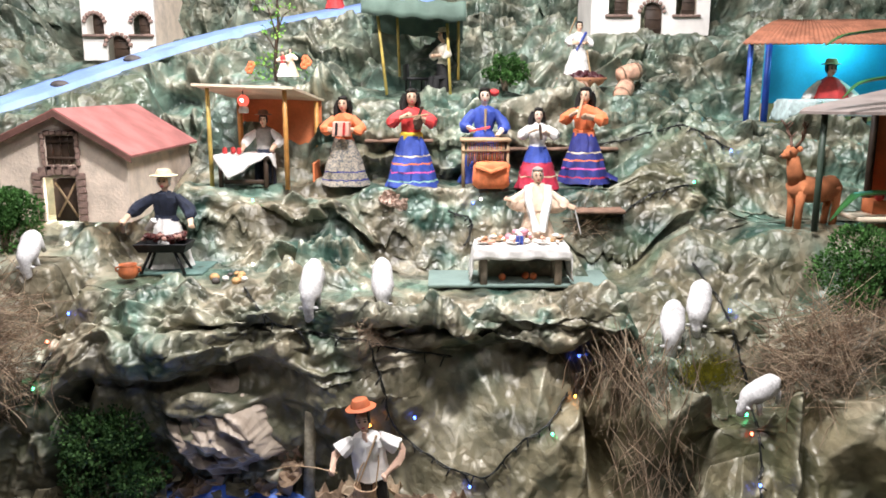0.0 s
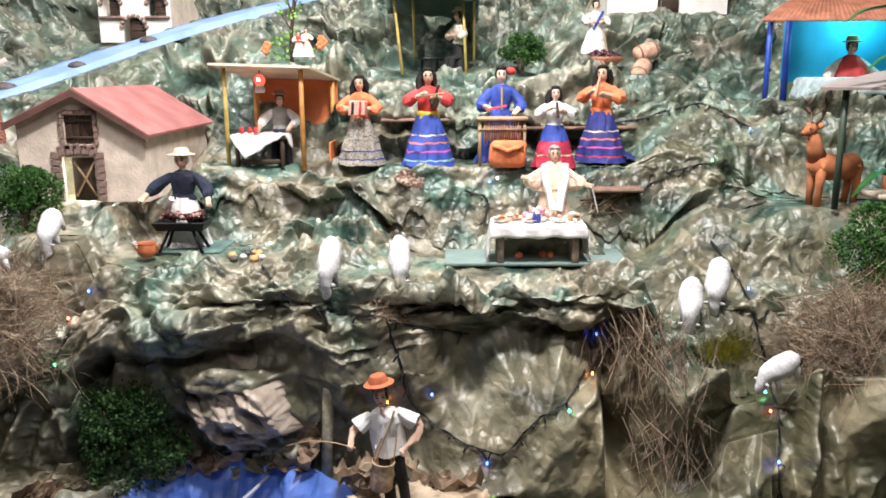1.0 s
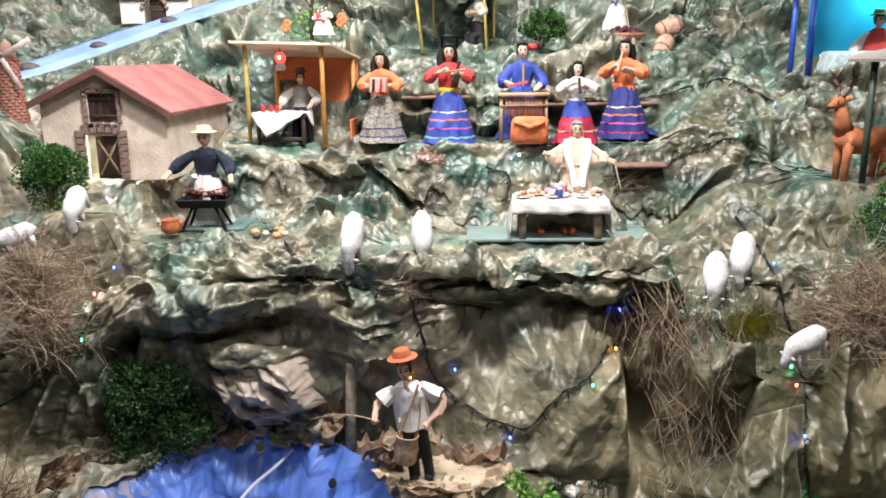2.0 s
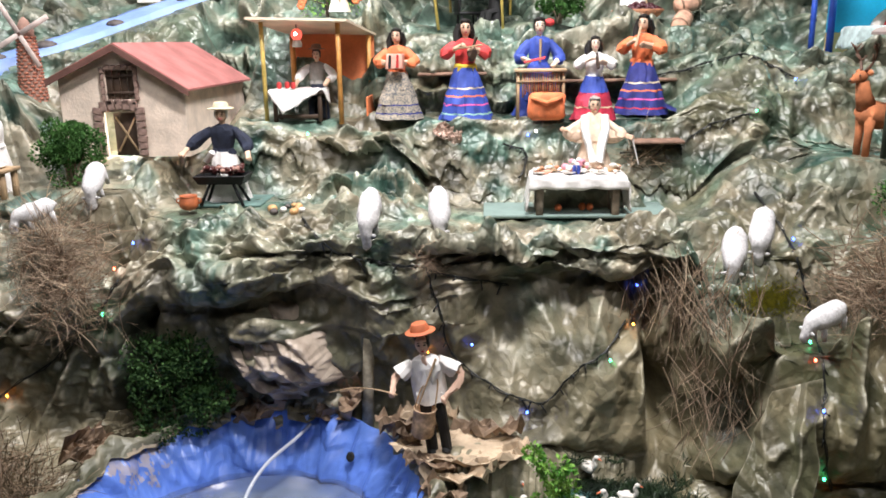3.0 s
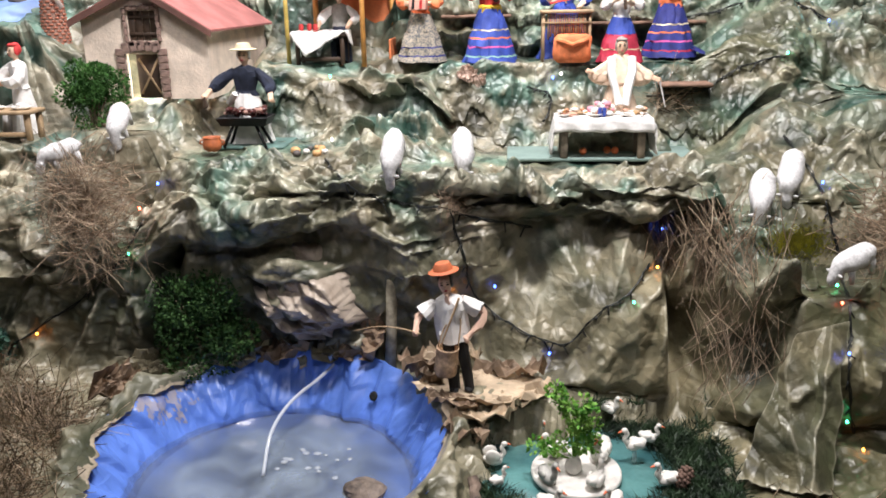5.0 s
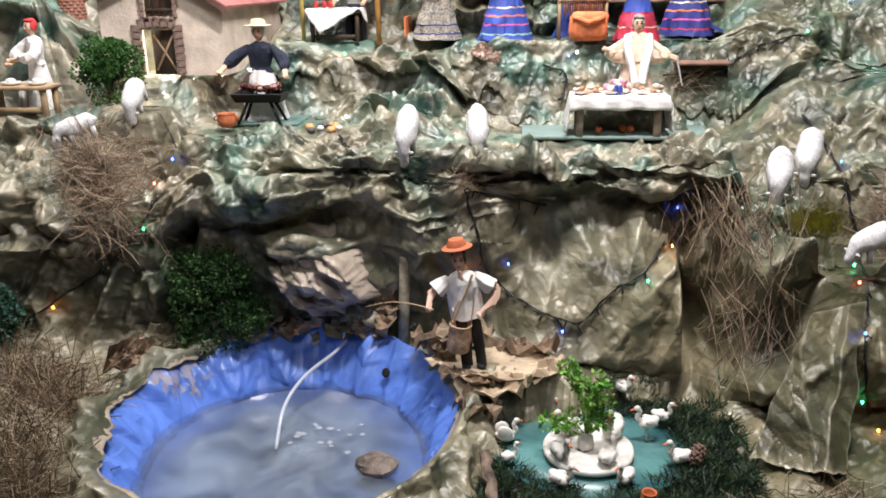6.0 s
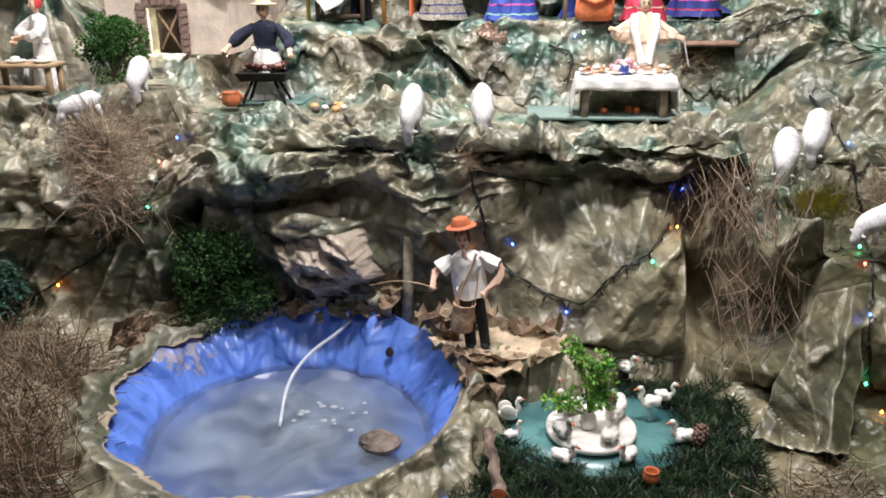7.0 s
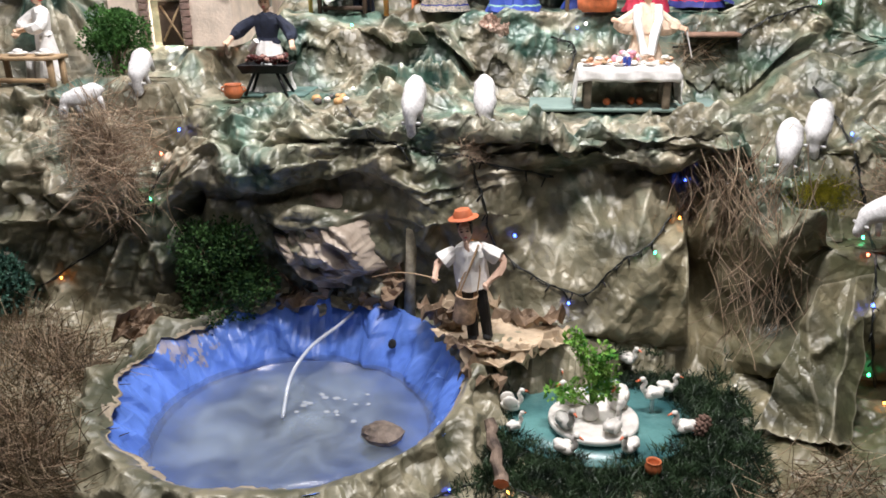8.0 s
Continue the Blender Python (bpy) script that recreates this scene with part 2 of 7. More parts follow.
# ---- the mountain of crumpled paper ----
PROFILE = np.array([(0.86, 0.02), (0.90, 0.42), (1.08, 0.53), (1.58, 0.55), (1.72, 0.60), (1.755, 0.66), (1.77, 0.80), (1.775, 0.870), (1.772, 0.895), (1.735, 0.912), (1.730, 0.935), (1.745, 0.985), (1.785, 1.035), (1.86, 1.075), (1.98, 1.10), (2.19, 1.12),
                    (2.26, 1.20), (2.33, 1.295), (2.52, 1.31), (2.60, 1.42), (2.80, 1.52), (2.95, 1.58), (3.15, 1.63), (3.30, 1.73), (3.60, 1.82), (3.75, 2.0), (3.95, 2.4), (4.0, 2.75)])


def smooth01(a, b, x):
    t = np.clip((x - a) / (b - a), 0, 1)
    return t * t * (3 - 2 * t)


def bell(x, c, w):
    return np.exp(-((x - c) / w) ** 2)


def smooth_noise(x, y, s, seed):
    """Value noise, about -1 to 1."""
    r = np.random.default_rng(seed).uniform(-1, 1, (64, 64))
    u, v = x / s + 100.0, y / s + 100.0
    i, j = np.floor(u).astype(int), np.floor(v).astype(int)
    fu, fv = u - i, v - j
    fu, fv = fu * fu * (3 - 2 * fu), fv * fv * (3 - 2 * fv)
    g = lambda a, b: r[a % 64, b % 64]
    return (g(i, j) * (1 - fu) + g(i + 1, j) * fu) * (1 - fv) + (g(i, j + 1) * (1 - fu) + g(i + 1, j + 1) * fu) * fv


def trifold(x, y, s, seed, turn=0.0):
    """Flat triangles that meet in sharp creases, like crushed paper, -1 to 1."""
    r = np.random.default_rng(seed).uniform(-1, 1, (64, 64))
    c, q = math.cos(turn), math.sin(turn)
    u, v = (x * c - y * q) / s + 100.0, (x * q + y * c) / s + 100.0
    u = u + 0.5 * v
    i, j = np.floor(u).astype(int), np.floor(v).astype(int)
    fu, fv = u - i, v - j
    g = lambda a, b: r[a % 64, b % 64]
    a, b, d, e = g(i, j), g(i + 1, j), g(i, j + 1), g(i + 1, j + 1)
    return np.where(fu + fv < 1, a + (b - a) * fu + (d - a) * fv, e + (d - e) * (1 - fu) + (b - e) * (1 - fv))


def boulders(x, y, s, seed):
    """Bulging lumps with narrow clefts between them, 0 to 1."""
    r = np.random.default_rng(seed)
    jit, h = r.uniform(0.1, 0.9, (64, 64, 2)), r.uniform(-0.25, 0.25, (64, 64))
    u, v = x / s + 100.0, y / s + 100.0
    i0, j0 = np.floor(u).astype(int), np.floor(v).astype(int)
    d1, d2 = np.full(x.shape, 9.0), np.full(x.shape, 9.0)
    for di in (-1, 0, 1):
        for dj in (-1, 0, 1):
            i, j = i0 + di, j0 + dj
            a, b = i % 64, j % 64
            d = np.hypot(u - i - jit[a, b, 0], v - j - jit[a, b, 1]) + h[a, b]
            d2 = np.minimum(d2, np.maximum(d, d1))
            d1 = np.minimum(d1, d)
    return np.clip((d2 - d1) * 1.6, 0, 1) ** 0.5


def facets(x, y, s, seed, stretch=1.0, turn=0.0):
    """Crushed paper: straight creases round flat-sided dents and bumps, about -1 to 1."""
    r = np.random.default_rng(seed)
    jit = r.uniform(0.08, 0.92, (64, 64, 2))
    amp = r.uniform(0.35, 1.0, (64, 64)) * r.choice((-1.0, 1.0), (64, 64))
    c, q = math.cos(turn), math.sin(turn)
    u, v = (x * c - y * q) / s + 100.0, (x * q + y * c) / (s * stretch) + 100.0
    i0, j0 = np.floor(u).astype(int), np.floor(v).astype(int)
    best = np.full(x.shape, 9.0)
    mu, mv, mi, mj = np.zeros(x.shape), np.zeros(x.shape), i0.copy(), j0.copy()
    for di in (-1, 0, 1):
        for dj in (-1, 0, 1):
            i, j = i0 + di, j0 + dj
            du, dv = i + jit[i % 64, j % 64, 0] - u, j + jit[i % 64, j % 64, 1] - v
            d = du * du + dv * dv
            near = d < best
            best = np.where(near, d, best)
            mu, mv, mi, mj = np.where(near, du, mu), np.where(near, dv, mv), np.where(near, i, mi), np.where(near, j, mj)
    edge = np.full(x.shape, 0.6)
    for di in (-1, 0, 1):
        for dj in (-1, 0, 1):
            if di == 0 and dj == 0:
                continue
            i, j = mi + di, mj + dj
            du, dv = i + jit[i % 64, j % 64, 0] - u, j + jit[i % 64, j % 64, 1] - v
            wu, wv = du - mu, dv - mv
            edge = np.minimum(edge, 0.5 * ((mu + du) * wu + (mv + dv) * wv) / np.sqrt(wu * wu + wv * wv + 1e-12))
    return amp[mi % 64, mj % 64] * np.clip(edge, 0, 0.6) * 2.2


def crease(x, z, x0, z0, deg, length, w):
    """One straight fold, 1 on its ridge, fading towards its ends."""
    c, q = math.cos(math.radians(deg)), math.sin(math.radians(deg))
    along, off = (x - x0) * c + (z - z0) * q, (z - z0) * c - (x - x0) * q
    steep = np.where(off > 0, off / w, -off / (w * 2.4))
    return np.clip(1 - steep, 0, 1) * np.clip(1.4 - np.abs(along) / length * 1.4, 0, 1)


# level spots under things, some cut to clear the camera's view: x, y, z, half width, half depth
PADS_LOW = ((-0.1, 1.63, 0.648, 0.2, 0.1), (0.11, 1.46, 0.517, 0.27, 0.23), (-1, 1.4, 0.585, 0.22, 0.2), (0.68, 1.69, 0.87, 0.1, 0.07),)
PADS_TERRACE = ((-0.825, 1.975, 1.108, 0.09, 0.08), (-0.55, 2.01, 1.11, 0.10, 0.07), (-0.43, 2.33, 1.275, 0.16, 0.07), (-0.74, 2.12, 1.115, 0.16, 0.1), (0.21, 2.11, 1.072, 0.36, 0.15), (0.25, 2.22, 1.17, 0.12, 0.06), (-1.38, 2.08, 1.14, 0.16, 0.1), (1.03, 2.15, 1.232, 0.2, 0.15), (-1.13, 2.1, 1.17, 0.12, 0.1), (1.02, 1.88, 1.07, 0.16, 0.13), (1.33, 2.12, 1.235, 0.25, 0.2), (-0.315, 1.925, 1.095, 0.06, 0.05), (-0.146, 1.93, 1.095, 0.06, 0.05), (-1.03, 1.985, 1.165, 0.07, 0.08), (-1.125, 1.87, 1.088, 0.08, 0.07), (0.54, 1.81, 1, 0.08, 0.09), (0.63, 1.89, 1.04, 0.07, 0.08),)
PADS_HIGH = ((-1.05, 2.47, 1.230, 0.27, 0.40), (-0.57, 2.5, 1.305, 0.2, 0.18), (0.08, 2.43, 1.308, 0.5, 0.11), (-1.39, 2.36, 1.338, 0.12, 0.1), (1.3, 2.85, 1.472, 0.4, 0.26), (-1.32, 3.6, 1.708, 0.28, 0.33), (0.88, 3.62, 1.812, 0.34, 0.24), (-0.08, 3.03, 1.583, 0.24, 0.18), (0.52, 3.07, 1.6, 0.16, 0.12), (-0.56, 2.79, 1.622, 0.16, 0.12), (0.22, 2.9, 1.615, 0.12, 0.1), (-1.42, 3.22, 1.65, 0.28, 0.12), (-1.55, 3, 1.59, 0.22, 0.14), (0.52, 2.92, 1.57, 0.22, 0.1), (0.22, 2.78, 1.575, 0.14, 0.09), (-0.08, 2.82, 1.555, 0.26, 0.09),)
PADS_RIVER = ((-1.62, 2.35, 1.44, 0.18, 0.12), (-1.42, 2.6, 1.52, 0.16, 0.12), (-1.3, 2.8, 1.585, 0.15, 0.12), (-1.2, 2.97, 1.645, 0.15, 0.12), (-1.04, 3.14, 1.715, 0.16, 0.12), (-0.87, 3.3, 1.785, 0.16, 0.11), (-0.62, 3.45, 1.85, 0.18, 0.1), (-0.35, 3.6, 1.915, 0.2, 0.1),)
POOL = (-0.543, 1.452, 0.380)
RIVER_LINE = ((-1.85, 2.18, 1.37), (-1.62, 2.35, 1.44), (-1.42, 2.60, 1.52), (-1.20, 2.97, 1.645), (-0.87, 3.30, 1.785), (-0.35, 3.60, 1.915), (-0.05, 3.70, 1.96))


# the lip of the big ledge: x, height, set-back
LIP = np.array([(-2.3, 0.86, 0.02), (-1.07, 0.87, 0.02), (-0.93, 0.90, 0.03), (-0.82, 0.955, 0.02), (-0.68, 0.925, 0.02), (-0.58, 0.955, 0.025), (-0.48, 0.972, 0.05), (-0.35, 0.972, 0.055), (-0.28, 0.95, 0.05), (-0.13, 0.995, 0.06), (0.05, 0.99, 0.07), (0.30, 0.99, 0.07), (0.42, 1.02, 0.08), (2.2, 1.02, 0.08)])


def mountain():
    seglen = np.hypot(*np.diff(PROFILE, axis=0).T)
    arc = np.concatenate([[0], np.cumsum(seglen)])
    s1 = np.concatenate([np.arange(0, 0.40, 0.02), np.arange(0.40, 0.92, 0.006), np.arange(0.92, 2.45, 0.0036), np.arange(2.45, 3.9, 0.0065), np.arange(3.9, arc[-1], 0.02)])
    x1 = np.concatenate([np.arange(-2.3, -1.5, 0.011), np.arange(-1.5, 1.3, 0.0039), np.arange(1.3, 2.2, 0.011)])
    nv, nx = len(s1), len(x1)
    by, bz = np.interp(s1, arc, PROFILE[:, 0]), np.interp(s1, arc, PROFILE[:, 1])
    k = np.ones(5) / 5
    by, bz = (np.convolve(np.pad(q, 2, mode="edge"), k, "valid") for q in (by, bz))
    X, S = np.meshgrid(x1, s1)
    Y, Z = np.repeat(by[:, None], nx, 1), np.repeat(bz[:, None], nx, 1)
    z0 = Z.copy()
    low = 1 - smooth01(0.90, 0.93, z0)
    face = smooth01(0.56, 0.64, z0) * low
    # the ledge's lip rises and falls, angular as folded paper is
    jag = 0.5 * (trifold(X, 0 * X, 0.11, 25, 0.2) * 0.022 + trifold(X, 0 * X, 0.045, 26, 0.5) * 0.010)
    lift = np.interp(X, LIP[:, 0], LIP[:, 1]) - 0.915 + jag
    Z += lift * np.interp(z0, (0.62, 0.88, 0.945, 1.07), (0, 1, 1, 0)) * (1 - smooth01(0.42, 0.55, X))
    Y += np.interp(X, LIP[:, 0], LIP[:, 2]) * np.interp(z0, (0.60, 0.70, 0.97, 1.05), (0, 1, 1, 0))
    # the hollow behind the pool, with a stuffed lump of paper in it
    behind = smooth01(-0.98, -0.86, X) * (1 - smooth01(-0.24, -0.06, X))
    Y += behind * np.interp(z0, (0.50, 0.56, 0.60, 0.66, 0.74, 0.82, 0.90, 0.95), (0.0, 0.03, 0.10, 0.085, 0.04, 0.005, 0.0, 0.0))
    lump = np.clip(1.5 * bell(X + 0.35 * (Z - 0.78), -0.525, 0.125) * smooth01(0.625, 0.672, Z) * (1 - smooth01(0.86, 0.93, Z)), 0, 1) * face
    Y -= 0.06 * lump
    # between the lump and the golden sheet the paper hangs forward
    Y -= 0.095 * smooth01(-0.40, -0.27, X) * (1 - smooth01(0.02, 0.18, X)) * np.interp(z0, (0.64, 0.72, 0.83, 0.89, 0.92), (0, 0.6, 1, 0.75, 0))
    # a smooth golden sheet beside the pond leans back under the lip and ends in a dark cleft
    gold = smooth01(-0.10, 0.02, X) * (1 - smooth01(0.318, 0.340, X + 0.10 * (Z - 0.8)))
    Y += face * gold * (np.interp(Z, (0.54, 0.60, 0.66, 0.74, 0.82, 0.90, 0.97), (1.63, 1.655, 1.675, 1.708, 1.764, 1.828, 1.87)) - Y)
    Y += face * 0.09 * bell(X + 0.10 * (Z - 0.8), 0.350, 0.020)
    # further east the sheets hang on a slope without a lip
    slope = smooth01(0.37, 0.50, X) * smooth01(0.54, 0.60, z0) * (1 - smooth01(1.0, 1.08, z0))
    Y += slope * (np.interp(Z, (0.45, 0.55, 0.70, 0.85, 0.95, 1.08), (1.50, 1.585, 1.625, 1.675, 1.73, 1.88)) - 0.05 * smooth01(0.72, 1.0, X) - Y)
    Y += face * np.interp(X, (-1.6, -1.25, -1.0, -0.85), (-0.08, -0.05, -0.01, 0.0))
    Y += 0.11 * bell(X, -0.875, 0.035) * bell(Z, 0.925, 0.05) * face
    # under the fisherman
    Z += 0.075 * bell(X, -0.09, 0.2) * bell(Y, 1.63, 0.09) * (z0 < 0.6)
    # terraces swing to and fro
    mid = smooth01(0.93, 1.0, z0) * (1 - smooth01(1.25, 1.34, z0))
    Y += mid * smooth01(1.02, 1.14, z0) * (0.05 * np.sin(X * 3.1 + 0.6) + 0.035 * smooth_noise(X, S, 0.3, 3))
    Z += mid * 0.025 * smooth_noise(X, S, 0.35, 5)
    Z += 0.09 * smooth01(0.55, 0.9, X) * bell(Y, 2.08, 0.16) + 0.05 * smooth01(-0.95, -1.2, X) * bell(Y, 2.1, 0.12)
    Z += 0.14 * bell(X, 0.60, 0.16) * bell(Y, 2.16, 0.12) + 0.12 * bell(X, 0.66, 0.20) * bell(Y, 2.52, 0.12)
    Z += 0.06 * bell(X, 1.05, 0.25) * bell(Y, 2.45, 0.14)
    top = smooth01(1.34, 1.5, z0)
    Y += top * 0.10 * smooth_noise(X, S, 0.45, 9)
    Z += top * (0.08 * smooth_noise(X, S, 0.4, 11) + 0.06 * smooth01(0.4, -1.2, X) * bell(Y, 3.0, 0.35))
    Z -= 0.10 * bell(X, -0.95, 0.10) * bell(Y, 1.86, 0.10)
    # level spots of the upper slopes
    flat = np.zeros(X.shape)
    for px, py, pz, hx, hy in PADS_HIGH + PADS_RIVER:
        q = np.maximum(np.abs(X - px) / hx, np.abs(Y - py) / hy)
        q = np.where(q > 0.5, np.maximum(q + 0.25 * smooth_noise(X, S, 0.12, 63), 0.5), q)
        w = (1 - (smooth01(0.7, 2.2, q) if pz > 1.4 else smooth01(0.75, 1.45, q))) * (1 - smooth01(0.30, 0.50, np.abs(Z - pz)))
        Z = Z * (1 - w) + (pz - 0.004) * w
        flat = np.maximum(flat, (1 - smooth01(0.75, 1.25, q)) * (1 - smooth01(0.04, 0.12, np.abs(Z - pz))))
    # the sheets follow the slopes' true length above the dancers, and their creases bend a little
    first = int(np.argmax(bz > 1.32))
    S = S.copy()
    S[first:] = S[first - 1] + np.cumsum(np.hypot(np.diff(Y, axis=0), np.diff(Z, axis=0))[first - 1:], axis=0)
    wx = X + 0.030 * trifold(X, S, 0.24, 21, 0.3) + 0.010 * trifold(X, S, 0.08, 22, 1.1)
    ws = S + 0.030 * trifold(X, S, 0.21, 23, 0.8) + 0.010 * trifold(X, S, 0.07, 24, 0.2)
    # folds of the crushed sheets, pushed out along the normal
    dYs, dZs = np.gradient(Y, s1, axis=0), np.gradient(Z, s1, axis=0)
    ln = np.hypot(dYs, dZs) + 1e-9
    ny, nz = -dZs / ln, dYs / ln
    high = 1 - low
    fold = 0.056 * facets(wx, ws, 0.30, 71, 0.62, 0.25) + 0.042 * facets(wx, ws, 0.17, 72, 0.5, -0.2)
    crush = 0.021 * facets(wx, ws, 0.085, 73, 0.6, 0.3) + 0.017 * trifold(wx, ws, 0.062, 89, 0.6) + 0.013 * facets(wx, ws, 0.046, 74, 0.7, -0.6) + 0.0055 * facets(wx, ws, 0.024, 75, 1.0, 0.2)
    hang = 0.055 * facets(wx, ws, 0.26, 76, 1.7, 0.45) + 0.030 * facets(wx, ws, 0.13, 77, 1.6, 0.75) + 0.017 * facets(wx, ws, 0.06, 78, 1.4, 0.5) + 0.010 * trifold(wx, ws, 0.05, 90, 0.7) + 0.007 * facets(wx, ws, 0.03, 79, 1.2, 0.9)
    ball_up = 0.044 * facets(wx, ws, 0.13, 84, 0.42, 0.35) + 0.024 * facets(wx, ws, 0.06, 85, 0.5, 0.15) + 0.006 * facets(wx, ws, 0.03, 86, 0.7, 0.5)
    rough = high * (fold * (1 - 0.62 * smooth01(1.03, 1.08, z0) * (1 - smooth01(1.30, 1.42, z0)) + 0.6 * top) + (1.25 - 0.45 * top) * crush) + face * (hang * (1 - lump) * (1 - 0.42 * gold) + ball_up * lump) + low * (1 - face) * 0.5 * crush
    # long diagonal creases of the hung sheets
    frnd = random.Random(5)
    drape = np.zeros(X.shape)
    for i in range(22):
        cx, cz, dg = frnd.uniform(0.0, 1.2), frnd.uniform(0.55, 0.95), frnd.choice((35, 48, 58, 40, -62, 75)) + frnd.uniform(-8, 8)
        drape += frnd.uniform(0.025, 0.055) * (1 + 0.6 * smooth01(0.35, 0.5, X)) * crease(X + 0.3 * (wx - X), Z, cx, cz, dg, frnd.uniform(0.12, 0.3), frnd.uniform(0.02, 0.05))
    for i in range(9):
        drape += frnd.uniform(0.018, 0.04) * crease(X + 0.3 * (wx - X), Z, frnd.uniform(-1.4, -0.9), frnd.uniform(0.62, 0.9), frnd.choice((82, 70, 60, 96)), frnd.uniform(0.12, 0.25), frnd.uniform(0.02, 0.045))
    rough += face * drape * (1 - lump)
    # ledges where the paper is bunched: it juts out and falls back in a slit
    phase = S / 0.15 + 0.9 * smooth_noise(X, S, 0.5, 51) + 0.30 * facets(wx, ws, 0.17, 52, 0.7, 0.7) + 0.16 * facets(wx, ws, 0.07, 54, 0.8, 0.2)
    fr = phase - np.floor(phase)
    saw = np.where(fr < 0.08, fr / 0.08, ((1 - fr) / 0.92) ** 1.2)
    ledge = (saw - 0.4) * 0.088 * np.clip(0.55 + 1.3 * smooth_noise(X, S, 0.2, 53), 0, 1.2) * smooth01(1.065, 1.11, z0) * (1 + 0.5 * bell(z0, 1.22, 0.09)) * (1 - 0.15 * top)
    big = top * 0.08 * (boulders(wx, ws * 1.15, 0.34, 61) - 0.6)
    mound = np.clip(bell(X, 0.62, 0.14) * bell(Y, 2.16, 0.13) + bell(X, 0.63, 0.15) * bell(Y, 2.48, 0.12), 0, 1)
    fan = 0.018 * facets(wx, ws, 0.10, 87, 3.0, 0.5) + 0.006 * facets(wx, ws, 0.035, 88, 2.2, 0.6)
    d = (rough + ledge + big) * (1 - 0.85 * mound) + mound * fan
    d = d * (1 - 0.55 * bell(z0, 0.92, 0.02) * (1 - slope))
    d = d * (1 - flat) + 0.35 * crush * flat
    Y2, Z2 = Y + ny * d, Z + nz * d
    for px, py, pz, hx, hy in PADS_LOW + PADS_TERRACE:
        q = np.maximum(np.abs(X - px) / hx, np.abs(Y2 - py) / hy)
        w = (1 - smooth01(0.75, 1.45, q)) * (np.abs(Z2 - pz) < (0.42 if hy > 0.3 else 0.24 if pz > 0.7 else 0.07))
        Z2 = Z2 * (1 - w) + (pz + 0.35 * nz * crush - 0.004) * w
    # the bed of the river, its near bank cut low to fit the camera's view
    box = np.ix_(bz > 1.28, x1 < 0.3)
    bx, byy, bzz = X[box], Y2[box], Z2[box]
    gap, side, bed = np.full(bx.shape, 9.0), np.zeros(bx.shape), np.zeros(bx.shape)
    for a, b in zip(RIVER_LINE[:-1], RIVER_LINE[1:]):
        along = [b[i] - a[i] for i in range(3)]
        n2 = along[0] ** 2 + along[1] ** 2
        u = np.clip(((bx - a[0]) * along[0] + (byy - a[1]) * along[1]) / n2, 0, 1)
        ox, oy = bx - a[0] - u * along[0], byy - a[1] - u * along[1]
        dist = np.hypot(ox, oy)
        nearer = dist < gap
        gap, side, bed = np.where(nearer, dist, gap), np.where(nearer, ox * along[1] - oy * along[0], side), np.where(nearer, a[2] + u * along[2], bed)
    out = np.clip(gap - 0.062, 0, None)
    cap = bed + 0.005 + np.where(side > 0, 0.10 * out + 4.0 * np.clip(out - 0.16, 0, None), 0.9 * out + 4.0 * np.clip(out - 0.1, 0, None))
    bzz = np.minimum(bzz, cap)
    Z2[box] = np.where(gap < 0.075, np.maximum(bzz, bed - 0.03), bzz)
    # the rock stands back behind the pool
    rad = POOL[2] + 0.012
    edge = POOL[1] + np.sqrt(np.clip(rad * rad - (X - POOL[0]) ** 2, 0, None))
    wall = (z0 >= 0.56) & (z0 < 0.65) & (np.abs(X - POOL[0]) < rad)
    Y2 = np.where(wall, np.maximum(Y2, edge + 0.006 - 0.5 * np.clip(z0 - 0.61, 0, 1)), Y2)
    # the basin of the pool
    q = np.hypot(X - POOL[0], Y2 - POOL[1]) / POOL[2]
    inside = (1 - smooth01(1.03, 1.09, q)) * (z0 < 0.62)
    Z2 = Z2 * (1 - inside) + 0.44 * inside
    rim = np.exp(-((q - 1.13) / 0.10) ** 2) * (z0 < 0.7)
    Z2 = np.where(z0 < 0.7, np.maximum(Z2, 0), Z2) + rim * 0.5 * crush
    co = np.stack([X, Y2, Z2], -1).reshape(-1, 3)
    idx = np.arange(nv * nx).reshape(nv, nx)
    quads = np.stack([idx[:-1, :-1], idx[:-1, 1:], idx[1:, 1:], idx[1:, :-1]], -1).reshape(-1, 4)
    me = bpy.data.meshes.new("ground")
    me.vertices.add(len(co))
    me.vertices.foreach_set("co", co.ravel())
    me.loops.add(quads.size)
    me.loops.foreach_set("vertex_index", quads.ravel())
    me.polygons.add(len(quads))
    me.polygons.foreach_set("loop_start", np.arange(0, quads.size, 4))
    me.update()
    me.validate()
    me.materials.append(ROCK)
    return tagged(new("ground", me), "crumpled paper mountain painted green, gold and brown, in terraces", "mountain", kind="structure")


GROUND = mountain()
from mathutils.bvhtree import BVHTree
bpy.context.view_layer.update()
_me = GROUND.data
_v = np.empty(len(_me.vertices) * 3)
_me.vertices.foreach_get("co", _v)
TREE = BVHTree.FromPolygons([Vector(c) for c in _v.reshape(-1, 3)], [tuple(p.vertices) for p in _me.polygons])


def drop(x, y, z=3.0):
    """The height of the mountain under a spot."""
    hit = TREE.ray_cast(Vector((x, y, z)), Vector((0, 0, -1)))
    return hit[0].z if hit[0] else 0.5


